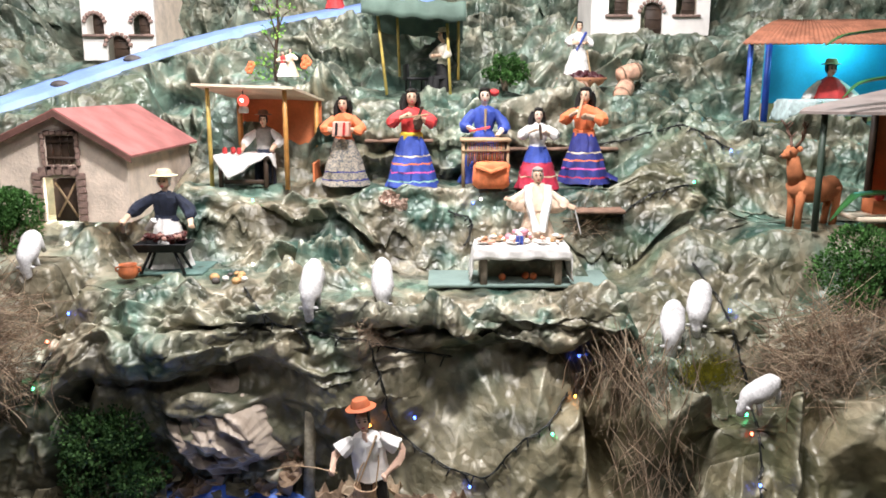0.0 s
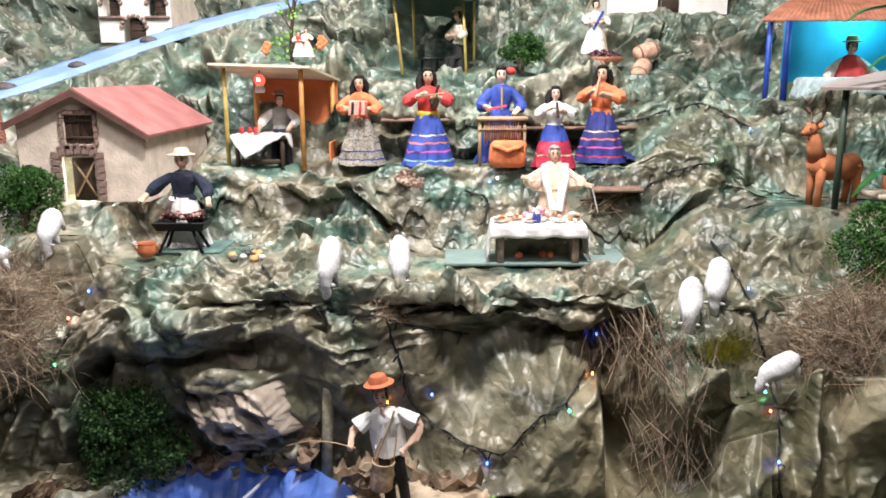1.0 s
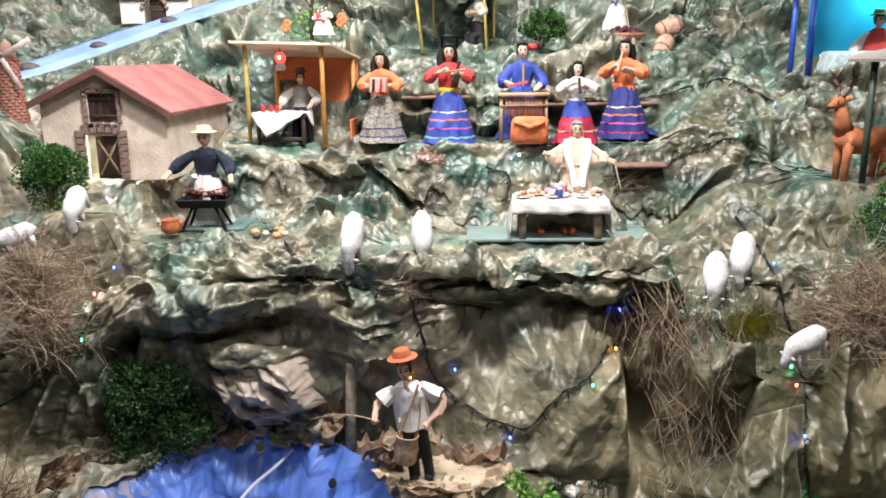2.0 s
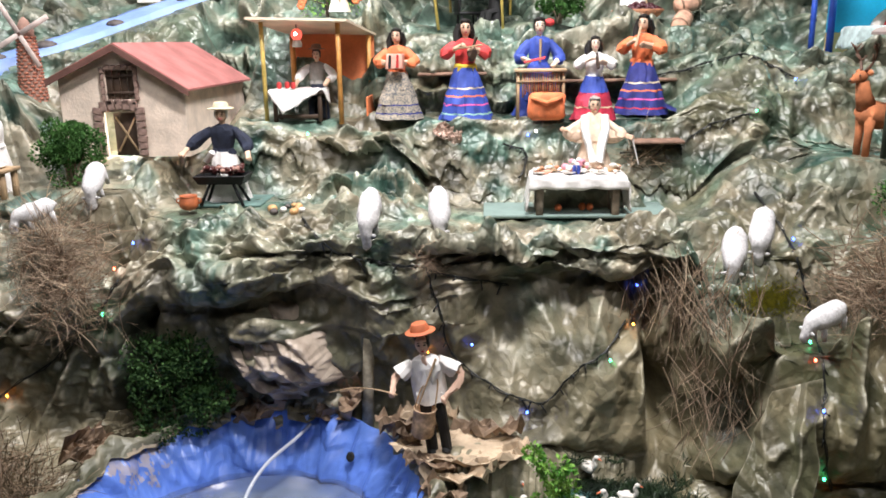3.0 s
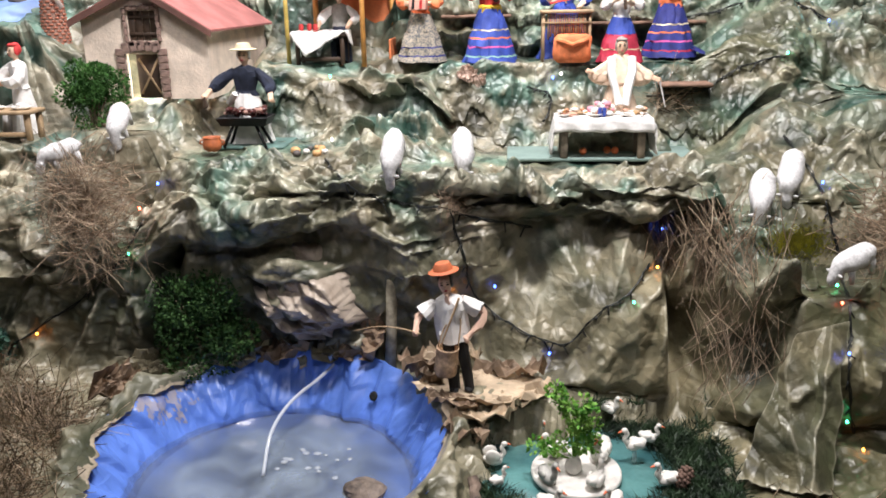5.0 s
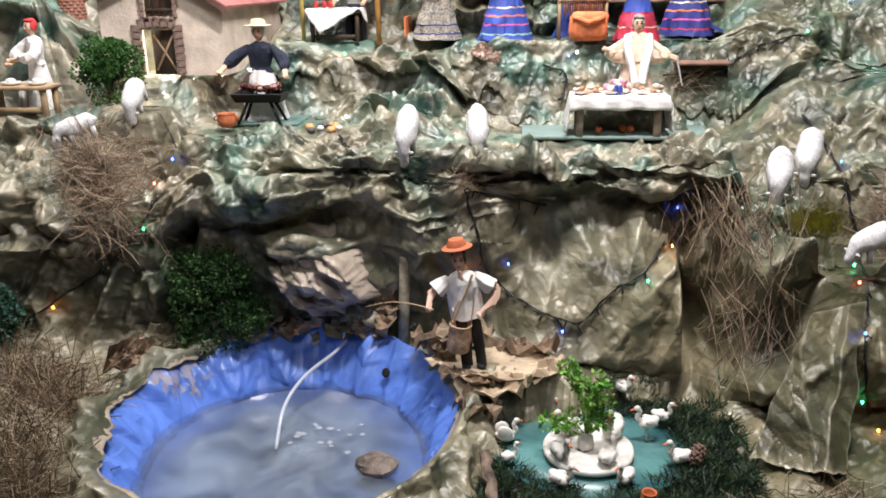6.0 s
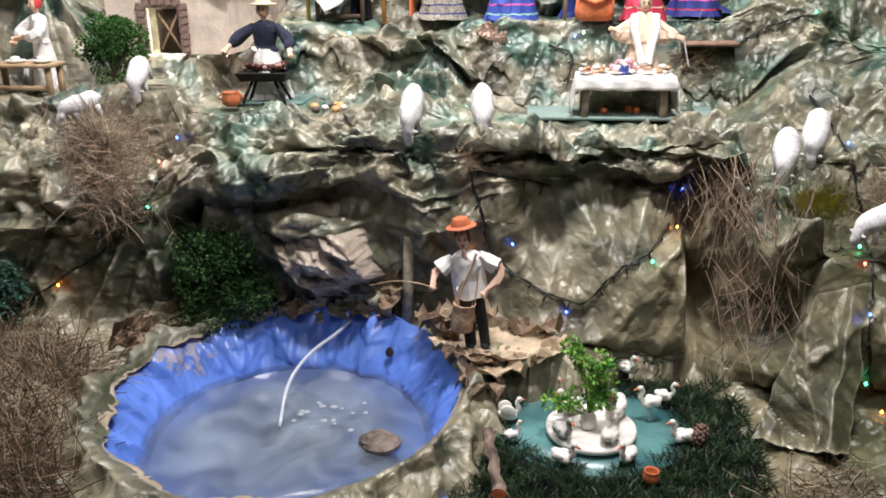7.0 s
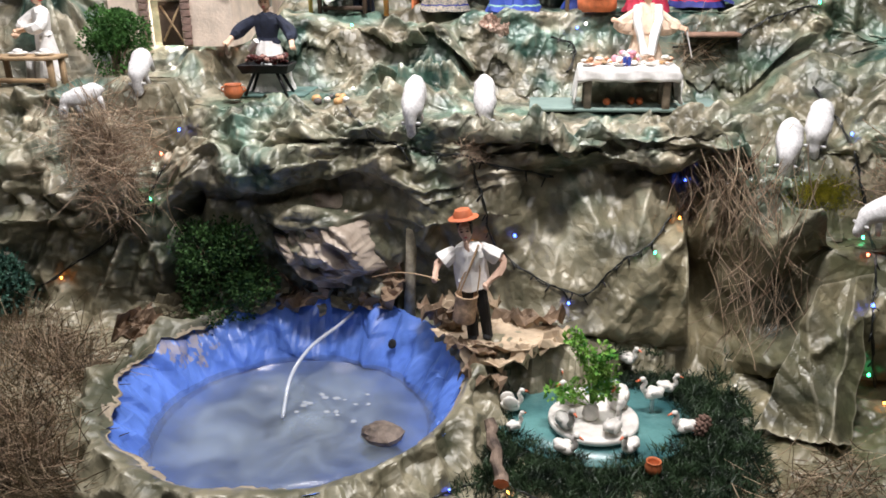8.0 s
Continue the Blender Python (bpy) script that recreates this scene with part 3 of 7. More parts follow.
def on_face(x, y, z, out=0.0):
    """Where the ray from the camera's starting place towards a point meets the mountain, to fit its view."""
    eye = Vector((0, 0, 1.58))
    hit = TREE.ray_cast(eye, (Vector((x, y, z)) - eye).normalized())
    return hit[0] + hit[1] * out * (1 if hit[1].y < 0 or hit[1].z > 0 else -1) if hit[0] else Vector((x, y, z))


# ---- the room that closes the place ----
# unseen walls, coloured near black to cut the bounced light
ROOM_DARK = mat("room_dark", (0.045, 0.044, 0.044), 0.8, var=0.1, scale=3, bscale=60)
for nm, c, s, cat in (("floor", (0, 1, -0.05), (7.2, 7.2, 0.1), "floor"), ("ceiling", (0, 1, 3.45), (7.2, 7.2, 0.1), "ceiling"), ("wall_north", (0, 4.6, 1.7), (7.2, 0.1, 3.4), "wall"),
                      ("wall_south", (0, -2.6, 1.7), (7.2, 0.1, 3.4), "wall"), ("wall_west", (-3.6, 1, 1.7), (0.1, 7.1, 3.4), "wall"), ("wall_east", (3.6, 1, 1.7), (0.1, 7.1, 3.4), "wall")):
    bm = bmesh.new()
    box(bm, c, s, bevel=0.002)
    tagged(part(nm, bm, ROOM_DARK, smooth=False), "plain near-black unseen " + cat + " of the exhibition room", cat, kind="structure")


# ---- colours of the things ----
SKIN = mat("doll_skin", (0.70, 0.47, 0.33), 0.6, var=0.15, bump=0.05)
PALE = mat("pale_doll_skin", (0.80, 0.63, 0.50), 0.6, var=0.12, bump=0.05)
HAIR = mat("black_hair", (0.012, 0.010, 0.009), 0.45, var=0.4, scale=200, bscale=400, bump=0.4)
GREY_HAIR = mat("grey_hair", (0.32, 0.29, 0.27), 0.6, var=0.3, scale=150)
WHITE = mat("white_cloth", (0.78, 0.76, 0.74), 0.85, var=0.12, scale=60, bscale=500, bump=0.3)
CREAM = mat("cream_cloth", (0.86, 0.62, 0.47), 0.85, var=0.2, scale=60, bscale=500, bump=0.3)
ORANGE = mat("orange_cloth", (0.80, 0.20, 0.075), 0.7, var=0.25, scale=40, bscale=400)
RED = mat("red_cloth", (0.62, 0.05, 0.05), 0.7, var=0.25, scale=40, bscale=400)
BLUE = mat("royal_blue_cloth", (0.04, 0.08, 0.40), 0.65, var=0.25, scale=40, bscale=400)
NAVY = mat("navy_cloth", (0.025, 0.032, 0.20), 0.7, var=0.3, scale=40, bscale=400)
DENIM = mat("dark_blue_shirt", (0.016, 0.022, 0.045), 0.85, var=0.4, scale=50, bscale=400)
PINK = mat("pink_ribbon", (0.75, 0.12, 0.38), 0.6)
YELLOW = mat("yellow_cloth", (0.72, 0.50, 0.04), 0.7)
MINT = mat("mint_ribbon", (0.30, 0.55, 0.45), 0.6)
PATTERN = mat("woven_beige_skirt", (0.42, 0.36, 0.28), 0.9, scale=170, bscale=600, color2=(0.12, 0.13, 0.14))
CRIMSON = mat("crimson_skirt", (0.50, 0.03, 0.07), 0.7, var=0.3)
BLACK = mat("black_cloth", (0.009, 0.009, 0.010), 0.75, var=0.3)
STRAW_HAT = mat("straw_hat_weave", (0.72, 0.62, 0.42), 0.8, var=0.25, scale=120, bscale=500)
TERRA_HAT = mat("orange_hat", (0.52, 0.145, 0.06), 0.6, var=0.2)
BROWN_HAT = mat("brown_hat", (0.22, 0.13, 0.08), 0.7, var=0.3)
WOOD = mat("pale_wood", (0.42, 0.29, 0.17), 0.6, scale=25, bscale=150, var=0.3)
DARK_WOOD = mat("dark_wood", (0.055, 0.032, 0.020), 0.6, scale=25, bscale=150, var=0.4)
PINE = mat("varnished_pine_post", (0.62, 0.30, 0.08), 0.45, scale=30, bscale=160, var=0.25)
BAMBOO = mat("yellow_bamboo", (0.62, 0.46, 0.12), 0.5, scale=30, bscale=160, var=0.25)
STUCCO = mat("sandy_stucco", (0.90, 0.69, 0.575), 0.9, scale=22, bscale=120, var=0.17, bump=0.9)
ROOF_RED = mat("red_roof_board", (0.40, 0.15, 0.138), 0.75, scale=12, bscale=200, var=0.25, bump=0.4)
STONE = mat("brown_stone_trim", (0.27, 0.18, 0.15), 0.85, scale=50, bscale=200, var=0.5, bump=0.9)
WHITEWASH = mat("whitewashed_wall", (0.80, 0.76, 0.72), 0.9, scale=10, bscale=200, var=0.12, bump=0.6)
ROOF_CREAM = mat("cream_board", (0.74, 0.62, 0.47), 0.7, scale=15, bscale=150, var=0.15)
ORANGE_WALL = mat("orange_painted_board", (0.74, 0.22, 0.085), 0.65, scale=10, bscale=150, var=0.25)
BLUE_POST = mat("blue_painted_post", (0.02, 0.07, 0.42), 0.5)
TURQ = mat("turquoise_painted_wall", (0.02, 0.36, 0.62), 0.7, scale=8, var=0.2)
SAND = mat("sand_painted_board", (0.62, 0.46, 0.22), 0.75, scale=12, var=0.2)
TILE = mat("terracotta_corrugated_sheet", (0.42, 0.17, 0.10), 0.7, scale=20, var=0.3)
CLAY = mat("clay_pot", (0.50, 0.14, 0.05), 0.6, scale=40, var=0.3)
TERRA = mat("terracotta_barrel", (0.52, 0.24, 0.13), 0.7, scale=40, var=0.3)
IRON = mat("black_iron", (0.012, 0.012, 0.014), 0.5, metal=0.4, var=0.4)
MEAT = mat("grilled_meat", (0.10, 0.032, 0.03), 0.22, scale=80, var=0.5)
SALMON = mat("salmon_food", (0.66, 0.36, 0.25), 0.7, scale=60, var=0.3)
BREAD = mat("bread", (0.58, 0.34, 0.15), 0.7, scale=60, var=0.4)
LEAF = mat("dark_bush_leaf", (0.075, 0.18, 0.045), 0.8, scale=40, var=0.3, color2=(0.02, 0.06, 0.015), spec=0.15, bump=0.0)
LEAF2 = mat("bright_plant_leaf", (0.26, 0.46, 0.09), 0.7, scale=50, color2=(0.07, 0.26, 0.04), spec=0.2, bump=0.0)
LEAF3 = mat("long_green_leaf", (0.03, 0.13, 0.035), 0.4, scale=20, var=0.3)
BARK = mat("grey_brown_bark", (0.16, 0.12, 0.08), 0.85, scale=60, var=0.5, bump=0.8)
TWIG = mat("dry_twig", (0.36, 0.275, 0.20), 0.8, scale=30, color2=(0.13, 0.085, 0.055), spec=0.2)
STRAW = mat("dry_straw", (0.13, 0.095, 0.052), 0.8, scale=20, color2=(0.035, 0.024, 0.014), spec=0.2)
TINSEL = mat("dark_tinsel_grass", (0.034, 0.066, 0.028), 0.5, scale=30, color2=(0.006, 0.014, 0.008))
WOOL = mat("white_wool", (0.68, 0.67, 0.67), 0.95, var=0.2, scale=160, bscale=420, bump=1.0)
GLAZE = mat("white_glazed_clay", (0.74, 0.71, 0.66), 0.4, var=0.15, scale=50)
BEAK = mat("orange_beak", (0.70, 0.18, 0.08), 0.5)
DEER = mat("orange_brown_flock", (0.50, 0.175, 0.072), 0.9, scale=25, var=0.3, bscale=500, bump=0.6)
ANTLER = mat("dark_antler", (0.11, 0.055, 0.035), 0.6)
TARP = mat("blue_tarpaulin", (0.115, 0.225, 0.66), 0.33, scale=9, var=0.25, bscale=30, bump=0.5, spec=0.4)
RIVER = mat("pale_blue_river_cloth", (0.24, 0.37, 0.72), 0.5, scale=9, var=0.2, bscale=60)
PEBBLE = mat("dark_river_stone", (0.10, 0.085, 0.08), 0.7, scale=40, var=0.4, bump=0.8)
CABLE = mat("black_cable", (0.008, 0.010, 0.010), 0.45, var=0.2)
AQUA = mat("pale_aqua_board", (0.20, 0.28, 0.255), 0.7, scale=10, var=0.2)
TEAL = mat("teal_pond_floor", (0.10, 0.24, 0.235), 0.3, scale=11, color2=(0.035, 0.11, 0.12), bump=0.3)
CANVAS = mat("grey_green_canvas", (0.10, 0.155, 0.125), 0.8, scale=12, var=0.25, bscale=300)
BEANS = mat("dark_red_beans", (0.06, 0.012, 0.018), 0.4, scale=120, var=0.5)
BRICK = mat("red_brick_paint", (0.36, 0.13, 0.08), 0.85, scale=30, var=0.3, bump=0.5)
MOSS = mat("yellow_moss", (0.50, 0.46, 0.08), 0.95, scale=60, color2=(0.25, 0.25, 0.05), bump=0.8)
PAPER = mat("bare_brown_paper", (0.50, 0.36, 0.24), 0.75, scale=16, var=0.3, bscale=120, bump=0.6)
GREEN_POST = mat("dark_green_post", (0.045, 0.07, 0.05), 0.5)


# ---- dolls: each one plain mesh ----
def doll(name, m, h, label, base, top, sleeve, skin=SKIN, hair=HAIR, hat=None, long_hair=False, arms=None, rings=None, sash=None, held=None, apron=None, puff=1.0, short=False, brim=1.0, hat_up=0.0, flare=1.0, head=1.12):
    """A doll of height h that faces the visitors. base: 'skirt', 'legs' or 'seat' and its material; rings: ribbons (height, material) on the skirt."""
    mats, bm = [], bmesh.new()

    def mi(x):
        if x not in mats:
            mats.append(x)
        return mats.index(x)

    kind, bmat = base
    P = lambda *p: tuple(q * h for q in p)
    if kind == "skirt":
        z = [0, 0.015, 0.06, 0.075, 0.15, 0.165, 0.235, 0.25, 0.315, 0.33, 0.42, 0.52]
        prof = [((0.165 * (1 - q / 0.52) ** 0.9 + 0.112) * flare, q) for q in z]
        cols = [mi(bmat)] * (len(z) - 1)
        for k, rm in rings or ():
            cols[k] = mi(rm)
        lathe(bm, [(r * h, q * h) for r, q in prof], 44, cols, sy=0.85, wave=0.035, waves=9)
    elif kind == "legs":
        for s in (-1, 1):
            tube(bm, [P(s * 0.055, 0, 0.0), P(s * 0.055, 0, 0.25), P(s * 0.05, 0, 0.52)], [0.042 * h, 0.046 * h, 0.058 * h], 10, mi(bmat))
            ball(bm, P(s * 0.055, -0.03, 0.015), 0.04 * h, 0.9, 1.6, 0.6, mi(BLACK))
    else:
        lathe(bm, [(0.15 * h, 0), (0.16 * h, 0.12 * h), (0.13 * h, 0.3 * h), (0.10 * h, 0.5 * h)], 18, mi(bmat), sy=0.9)
        for s in (-1, 1):
            tube(bm, [P(s * 0.06, 0, 0.3), P(s * 0.075, -0.16, 0.28), P(s * 0.075, -0.2, 0.03)], [0.06 * h, 0.055 * h, 0.045 * h], 8, mi(bmat))
    if sash:
        lathe(bm, [(0.112 * h, 0.465 * h), (0.124 * h, 0.485 * h), (0.122 * h, 0.54 * h), (0.110 * h, 0.56 * h)], 16, mi(sash), sy=0.75)
    tprof = [(0.098, 0.475), (0.116, 0.50), (0.102, 0.55), (0.106, 0.63), (0.118, 0.70), (0.124, 0.745), (0.098, 0.785), (0.055, 0.805), (0.034, 0.815)]
    lathe(bm, [(r * h, q * h) for r, q in tprof], 26, mi(top), sy=0.68, wave=0.05, waves=7)
    tube(bm, [P(0, 0, 0.80), P(0, -0.003, 0.86)], [0.032 * h, 0.028 * h], 10, mi(skin))
    ball(bm, P(0, -0.016, 0.895), 0.058 * h, 0.80, 0.92, 1.18, mi(skin), 14, 10)
    ball(bm, P(0, -0.070, 0.888), 0.010 * h, 0.7, 0.9, 1.3, mi(skin), 6, 5)
    for s in (-1, 1):
        ball(bm, P(s * 0.021, -0.066, 0.905), 0.0085 * h, 1.3, 0.5, 0.7, mi(HAIR), 6, 4)
        ball(bm, P(s * 0.022, -0.063, 0.921), 0.010 * h, 1.4, 0.4, 0.3, mi(HAIR), 6, 4)
    ball(bm, P(0, -0.066, 0.862), 0.011 * h, 1.2, 0.5, 0.5, mi(CRIMSON), 6, 4)
    if hair:
        ball(bm, P(0, 0.014, 0.918), 0.062 * h, 0.88, 0.92, 1.05, mi(hair), 14, 9)
        ball(bm, P(0, -0.010, 0.957), 0.050 * h, 1.05, 1.05, 0.42, mi(hair), 12, 7)
        for s in (-1, 1):
            ball(bm, P(s * 0.045, -0.008, 0.905), 0.024 * h, 0.5, 1.2, 1.9, mi(hair), 8, 7)
        if long_hair:
            tube(bm, [P(-0.045, 0.02, 0.93), P(-0.07, 0.025, 0.85), P(-0.085, 0.0, 0.76), P(-0.075, -0.02, 0.69)], [0.032 * h, 0.042 * h, 0.040 * h, 0.014 * h], 8, mi(hair))
            tube(bm, [P(0.045, 0.02, 0.93), P(0.06, 0.04, 0.85), P(0.06, 0.06, 0.74)], [0.03 * h, 0.032 * h, 0.014 * h], 8, mi(hair))
            tube(bm, [P(0, 0.05, 0.93), P(0, 0.075, 0.82), P(0, 0.085, 0.68)], [0.045 * h, 0.06 * h, 0.025 * h], 8, mi(hair))
    if hat:
        lathe(bm, [(a, q + hat_up * h) for a, q in [(0.066 * h, 0.960 * h), (0.096 * h * brim, 0.952 * h), (0.099 * h * brim, 0.959 * h), (0.068 * h, 0.968 * h), (0.064 * h, 0.99 * h), (0.05 * h, 1.015 * h), (0.02 * h, 1.02 * h)]], 20, mi(hat), wave=0.03, waves=3)
    arms = arms or (((-0.2, -0.04, 0.63), (-0.06, -0.15, 0.62)), ((0.2, -0.04, 0.63), (0.06, -0.15, 0.62)))
    for s, (el, hd) in zip((-1, 1), arms):
        sh = (s * 0.10, 0, 0.755)
        mid = tuple((a + b) / 2 for a, b in zip(el, hd))
        if short:
            cut = tuple(a + (b - a) * 0.75 for a, b in zip(sh, el))
            tube(bm, [P(*sh), P(*[(a + b) / 2 for a, b in zip(sh, cut)]), P(*cut)], [0.045 * h, 0.062 * h, 0.070 * h], 10, mi(sleeve))
            tube(bm, [P(*q) for q in curve_pts([sh, el, hd], 4)], [q * h for q in (0.03, 0.03, 0.032, 0.033, 0.032, 0.030, 0.028, 0.025, 0.022)], 8, mi(skin))
            ball(bm, P(*hd), 0.030 * h, 1, 1.1, 0.9, mi(skin), 8, 6)
            continue
        tube(bm, [P(*q) for q in curve_pts([sh, el, mid], 3)], [q * h * puff for q in (0.042, 0.050, 0.058, 0.064, 0.064, 0.056, 0.036)], 12, mi(sleeve))
        tube(bm, [P(*mid), P(*hd)], [0.03 * h, 0.024 * h], 8, mi(skin))
        ball(bm, P(*hd), 0.031 * h, 1, 1.1, 0.9, mi(skin), 8, 6)
    if apron:
        tube(bm, [P(-0.11, -0.06, 0.80), P(-0.105, -0.14, 0.66), P(-0.07, -0.20, 0.48), P(-0.03, -0.25, 0.30)], [0.050 * h, 0.052 * h, 0.046 * h, 0.040 * h], 10, mi(apron))
        tube(bm, [P(0.11, -0.06, 0.80), P(0.115, -0.14, 0.66), P(0.07, -0.20, 0.48), P(0.04, -0.25, 0.30)], [0.050 * h, 0.052 * h, 0.046 * h, 0.040 * h], 10, mi(apron))
    for fn in held or ():
        fn(bm, h, mi)
    if head != 1.0:
        for v in bm.verts:
            if v.co.z > 0.825 * h:
                v.co = Vector((v.co.x * head, v.co.y * head, 0.825 * h + (v.co.z - 0.825 * h) * head))
    # sewn cloth: sharp little folds below the neck
    for v in bm.verts:
        soft = min(1.0, max(0.15, (0.84 - v.co.z / h) * 12))
        q = v.co * (16 / h)
        ridge = Vector((0.45 - abs(noise.noise(q)), 0.45 - abs(noise.noise(q + Vector((7, 3, 1)))), 0.4 * noise.noise(q + Vector((2, 9, 4)))))
        q = v.co * (7 / h)
        v.co += soft * h * (0.034 * (ridge - Vector((0.22, 0.22, 0))) + 0.020 * Vector((noise.noise(q), noise.noise(q + Vector((4, 6, 2))), 0)))
    ob = part(name, bm, mats)
    ob.data.set_sharp_from_angle(angle=math.radians(24))
    ob.matrix_basis = m
    return tagged(ob, label, "doll", "dolls of the village")


def pipe(a, b, r, material):
    return lambda bm, h, mi: tube(bm, [tuple(q * h for q in a), tuple(q * h for q in b)], r * h, 8, mi(material))


def blob(c, r, sx, sy, sz, material):
    return lambda bm, h, mi: ball(bm, tuple(q * h for q in c), r * h, sx, sy, sz, mi(material))


UP = (((-0.2, -0.05, 0.66), (-0.04, -0.16, 0.74)), ((0.2, -0.05, 0.66), (0.05, -0.16, 0.70)))
doll("dancer_doll", pose(-0.297, 2.42, 1.308, 0, 0, -8), 0.265, "doll in orange blouse and woven beige skirt playing an accordion", ("skirt", PATTERN), ORANGE, ORANGE, long_hair=True,
     rings=((2, NAVY), (4, NAVY)), held=(lambda bm, h, mi: box(bm, (0.02 * h, -0.17 * h, 0.64 * h), (0.19 * h, 0.09 * h, 0.16 * h), mi(mat("accordion_brown", (0.62, 0.33, 0.26), 0.6))), pipe((-0.03, -0.22, 0.57), (-0.03, -0.22, 0.71), 0.014, BLACK), pipe((0.06, -0.22, 0.57), (0.06, -0.22, 0.71), 0.012, RED)))
doll("dancer_doll", pose(-0.093, 2.40, 1.305, 0, 0, 5), 0.29, "doll in red blouse and blue ribboned skirt playing a violin", ("skirt", BLUE), RED, RED, long_hair=True, sash=YELLOW, arms=UP,
     rings=((2, MINT), (4, PINK), (6, ORANGE), (8, STRAW_HAT)), held=(blob((0.06, -0.16, 0.66), 0.06, 0.7, 0.5, 1.3, DARK_WOOD), pipe((0.03, -0.15, 0.60), (0.10, -0.18, 0.82), 0.016, DARK_WOOD), pipe((-0.12, -0.2, 0.70), (0.16, -0.2, 0.74), 0.008, WOOD)))
doll("musician_doll", pose(0.127, 2.475, 1.308), 0.29, "doll in royal blue blouse with drumsticks behind a bamboo stand", ("skirt", BLUE), BLUE, BLUE, skin=PALE,
     arms=(((-0.2, -0.03, 0.6), (-0.12, -0.17, 0.56)), ((0.2, -0.03, 0.6), (0.14, -0.17, 0.52))), held=(pipe((-0.16, -0.17, 0.55), (0.05, -0.24, 0.60), 0.012, RED), pipe((0.0, -0.105, 0.55), (0, -0.10, 0.78), 0.016, WOOD), blob((0.09, 0.02, 0.93), 0.05, 1.0, 0.8, 0.7, RED)))
doll("dancer_doll", pose(0.277, 2.35, 1.306), 0.235, "small doll in white blouse and crimson and blue skirt", ("skirt", CRIMSON), WHITE, WHITE, skin=PALE, long_hair=True, arms=UP,
     rings=((4, STRAW_HAT), (9, BLUE), (10, BLUE)), held=(pipe((0.03, -0.2, 0.62), (0.0, -0.16, 0.80), 0.02, DARK_WOOD),))
doll("dancer_doll", pose(0.425, 2.42, 1.315, 0, 0, -28), 0.285, "doll in orange blouse and navy ribboned skirt playing a flute", ("skirt", NAVY), ORANGE, ORANGE, long_hair=True, sash=ORANGE, arms=UP,
     rings=((2, CRIMSON), (4, PINK), (6, ORANGE), (8, STRAW_HAT)), held=(pipe((-0.02, -0.22, 0.68), (0.0, -0.09, 0.87), 0.013, WOOD), lambda bm, h, mi: grid_faces(bm, [[(0.1 * h, -0.1 * h, 0.14 * h), (0.12 * h, 0.12 * h, 0.16 * h)], [(0.36 * h, 0.0, 0.03 * h), (0.32 * h, 0.18 * h, 0.04 * h)], [(0.40 * h, 0.02 * h, 0.0), (0.34 * h, 0.2 * h, 0.0)]], [mi(NAVY), mi(AQUA)], close=False)))
doll("vendor_doll", pose(-0.555, 2.50, 1.300), 0.218, "seated doll with white sleeves, grey vest and brown hat", ("seat", DENIM), mat("grey_vest", (0.30, 0.29, 0.27), 0.8), WHITE, hat=BROWN_HAT, brim=1.1, hat_up=0.015, head=1.1, arms=(((-0.24, -0.05, 0.62), (-0.27, -0.22, 0.50)), ((0.23, -0.05, 0.62), (0.14, -0.22, 0.50))))
doll("cook_doll", pose(-0.752, 2.150, 1.116) @ Matrix.Diagonal((1.14, 1.1, 1, 1)), 0.256, "doll in navy shirt and straw hat behind the grill", ("skirt", WHITE), DENIM, DENIM, hat=STRAW_HAT, hair=WHITE, brim=1.15, flare=0.85,
     arms=(((-0.26, -0.03, 0.62), (-0.36, -0.14, 0.50)), ((0.22, -0.03, 0.60), (0.27, -0.14, 0.46))), held=(pipe((-0.12, -0.22, 0.44), (-0.02, -0.27, 0.55), 0.03, WHITE), pipe((-0.36, -0.16, 0.50), (-0.34, -0.2, 0.40), 0.016, DARK_WOOD)))
doll("grandmother_doll", pose(0.262, 2.21, 1.138), 0.24, "grey-haired doll in white shawl and peach dress at the table", ("skirt", CREAM), CREAM, CREAM, hair=GREY_HAIR, skin=SKIN, apron=WHITE, head=1.25,
     arms=(((-0.26, -0.03, 0.62), (-0.36, -0.08, 0.66)), ((0.27, -0.03, 0.6), (0.44, -0.08, 0.55))), held=(pipe((0.44, -0.1, 0.56), (0.50, -0.1, 0.25), 0.010, WHITE), blob((-0.2, 0.0, 0.60), 0.12, 1.3, 0.7, 0.8, CREAM), blob((0.22, 0.0, 0.58), 0.12, 1.3, 0.7, 0.9, CREAM),
     lambda bm, h, mi: lathe(bm, [(0.20 * h, 0.50 * h), (0.205 * h, 0.52 * h), (0.165 * h, 0.66 * h), (0.13 * h, 0.76 * h), (0.06 * h, 0.83 * h)], 20, mi(CREAM), sy=0.62, wave=0.10, waves=6)))
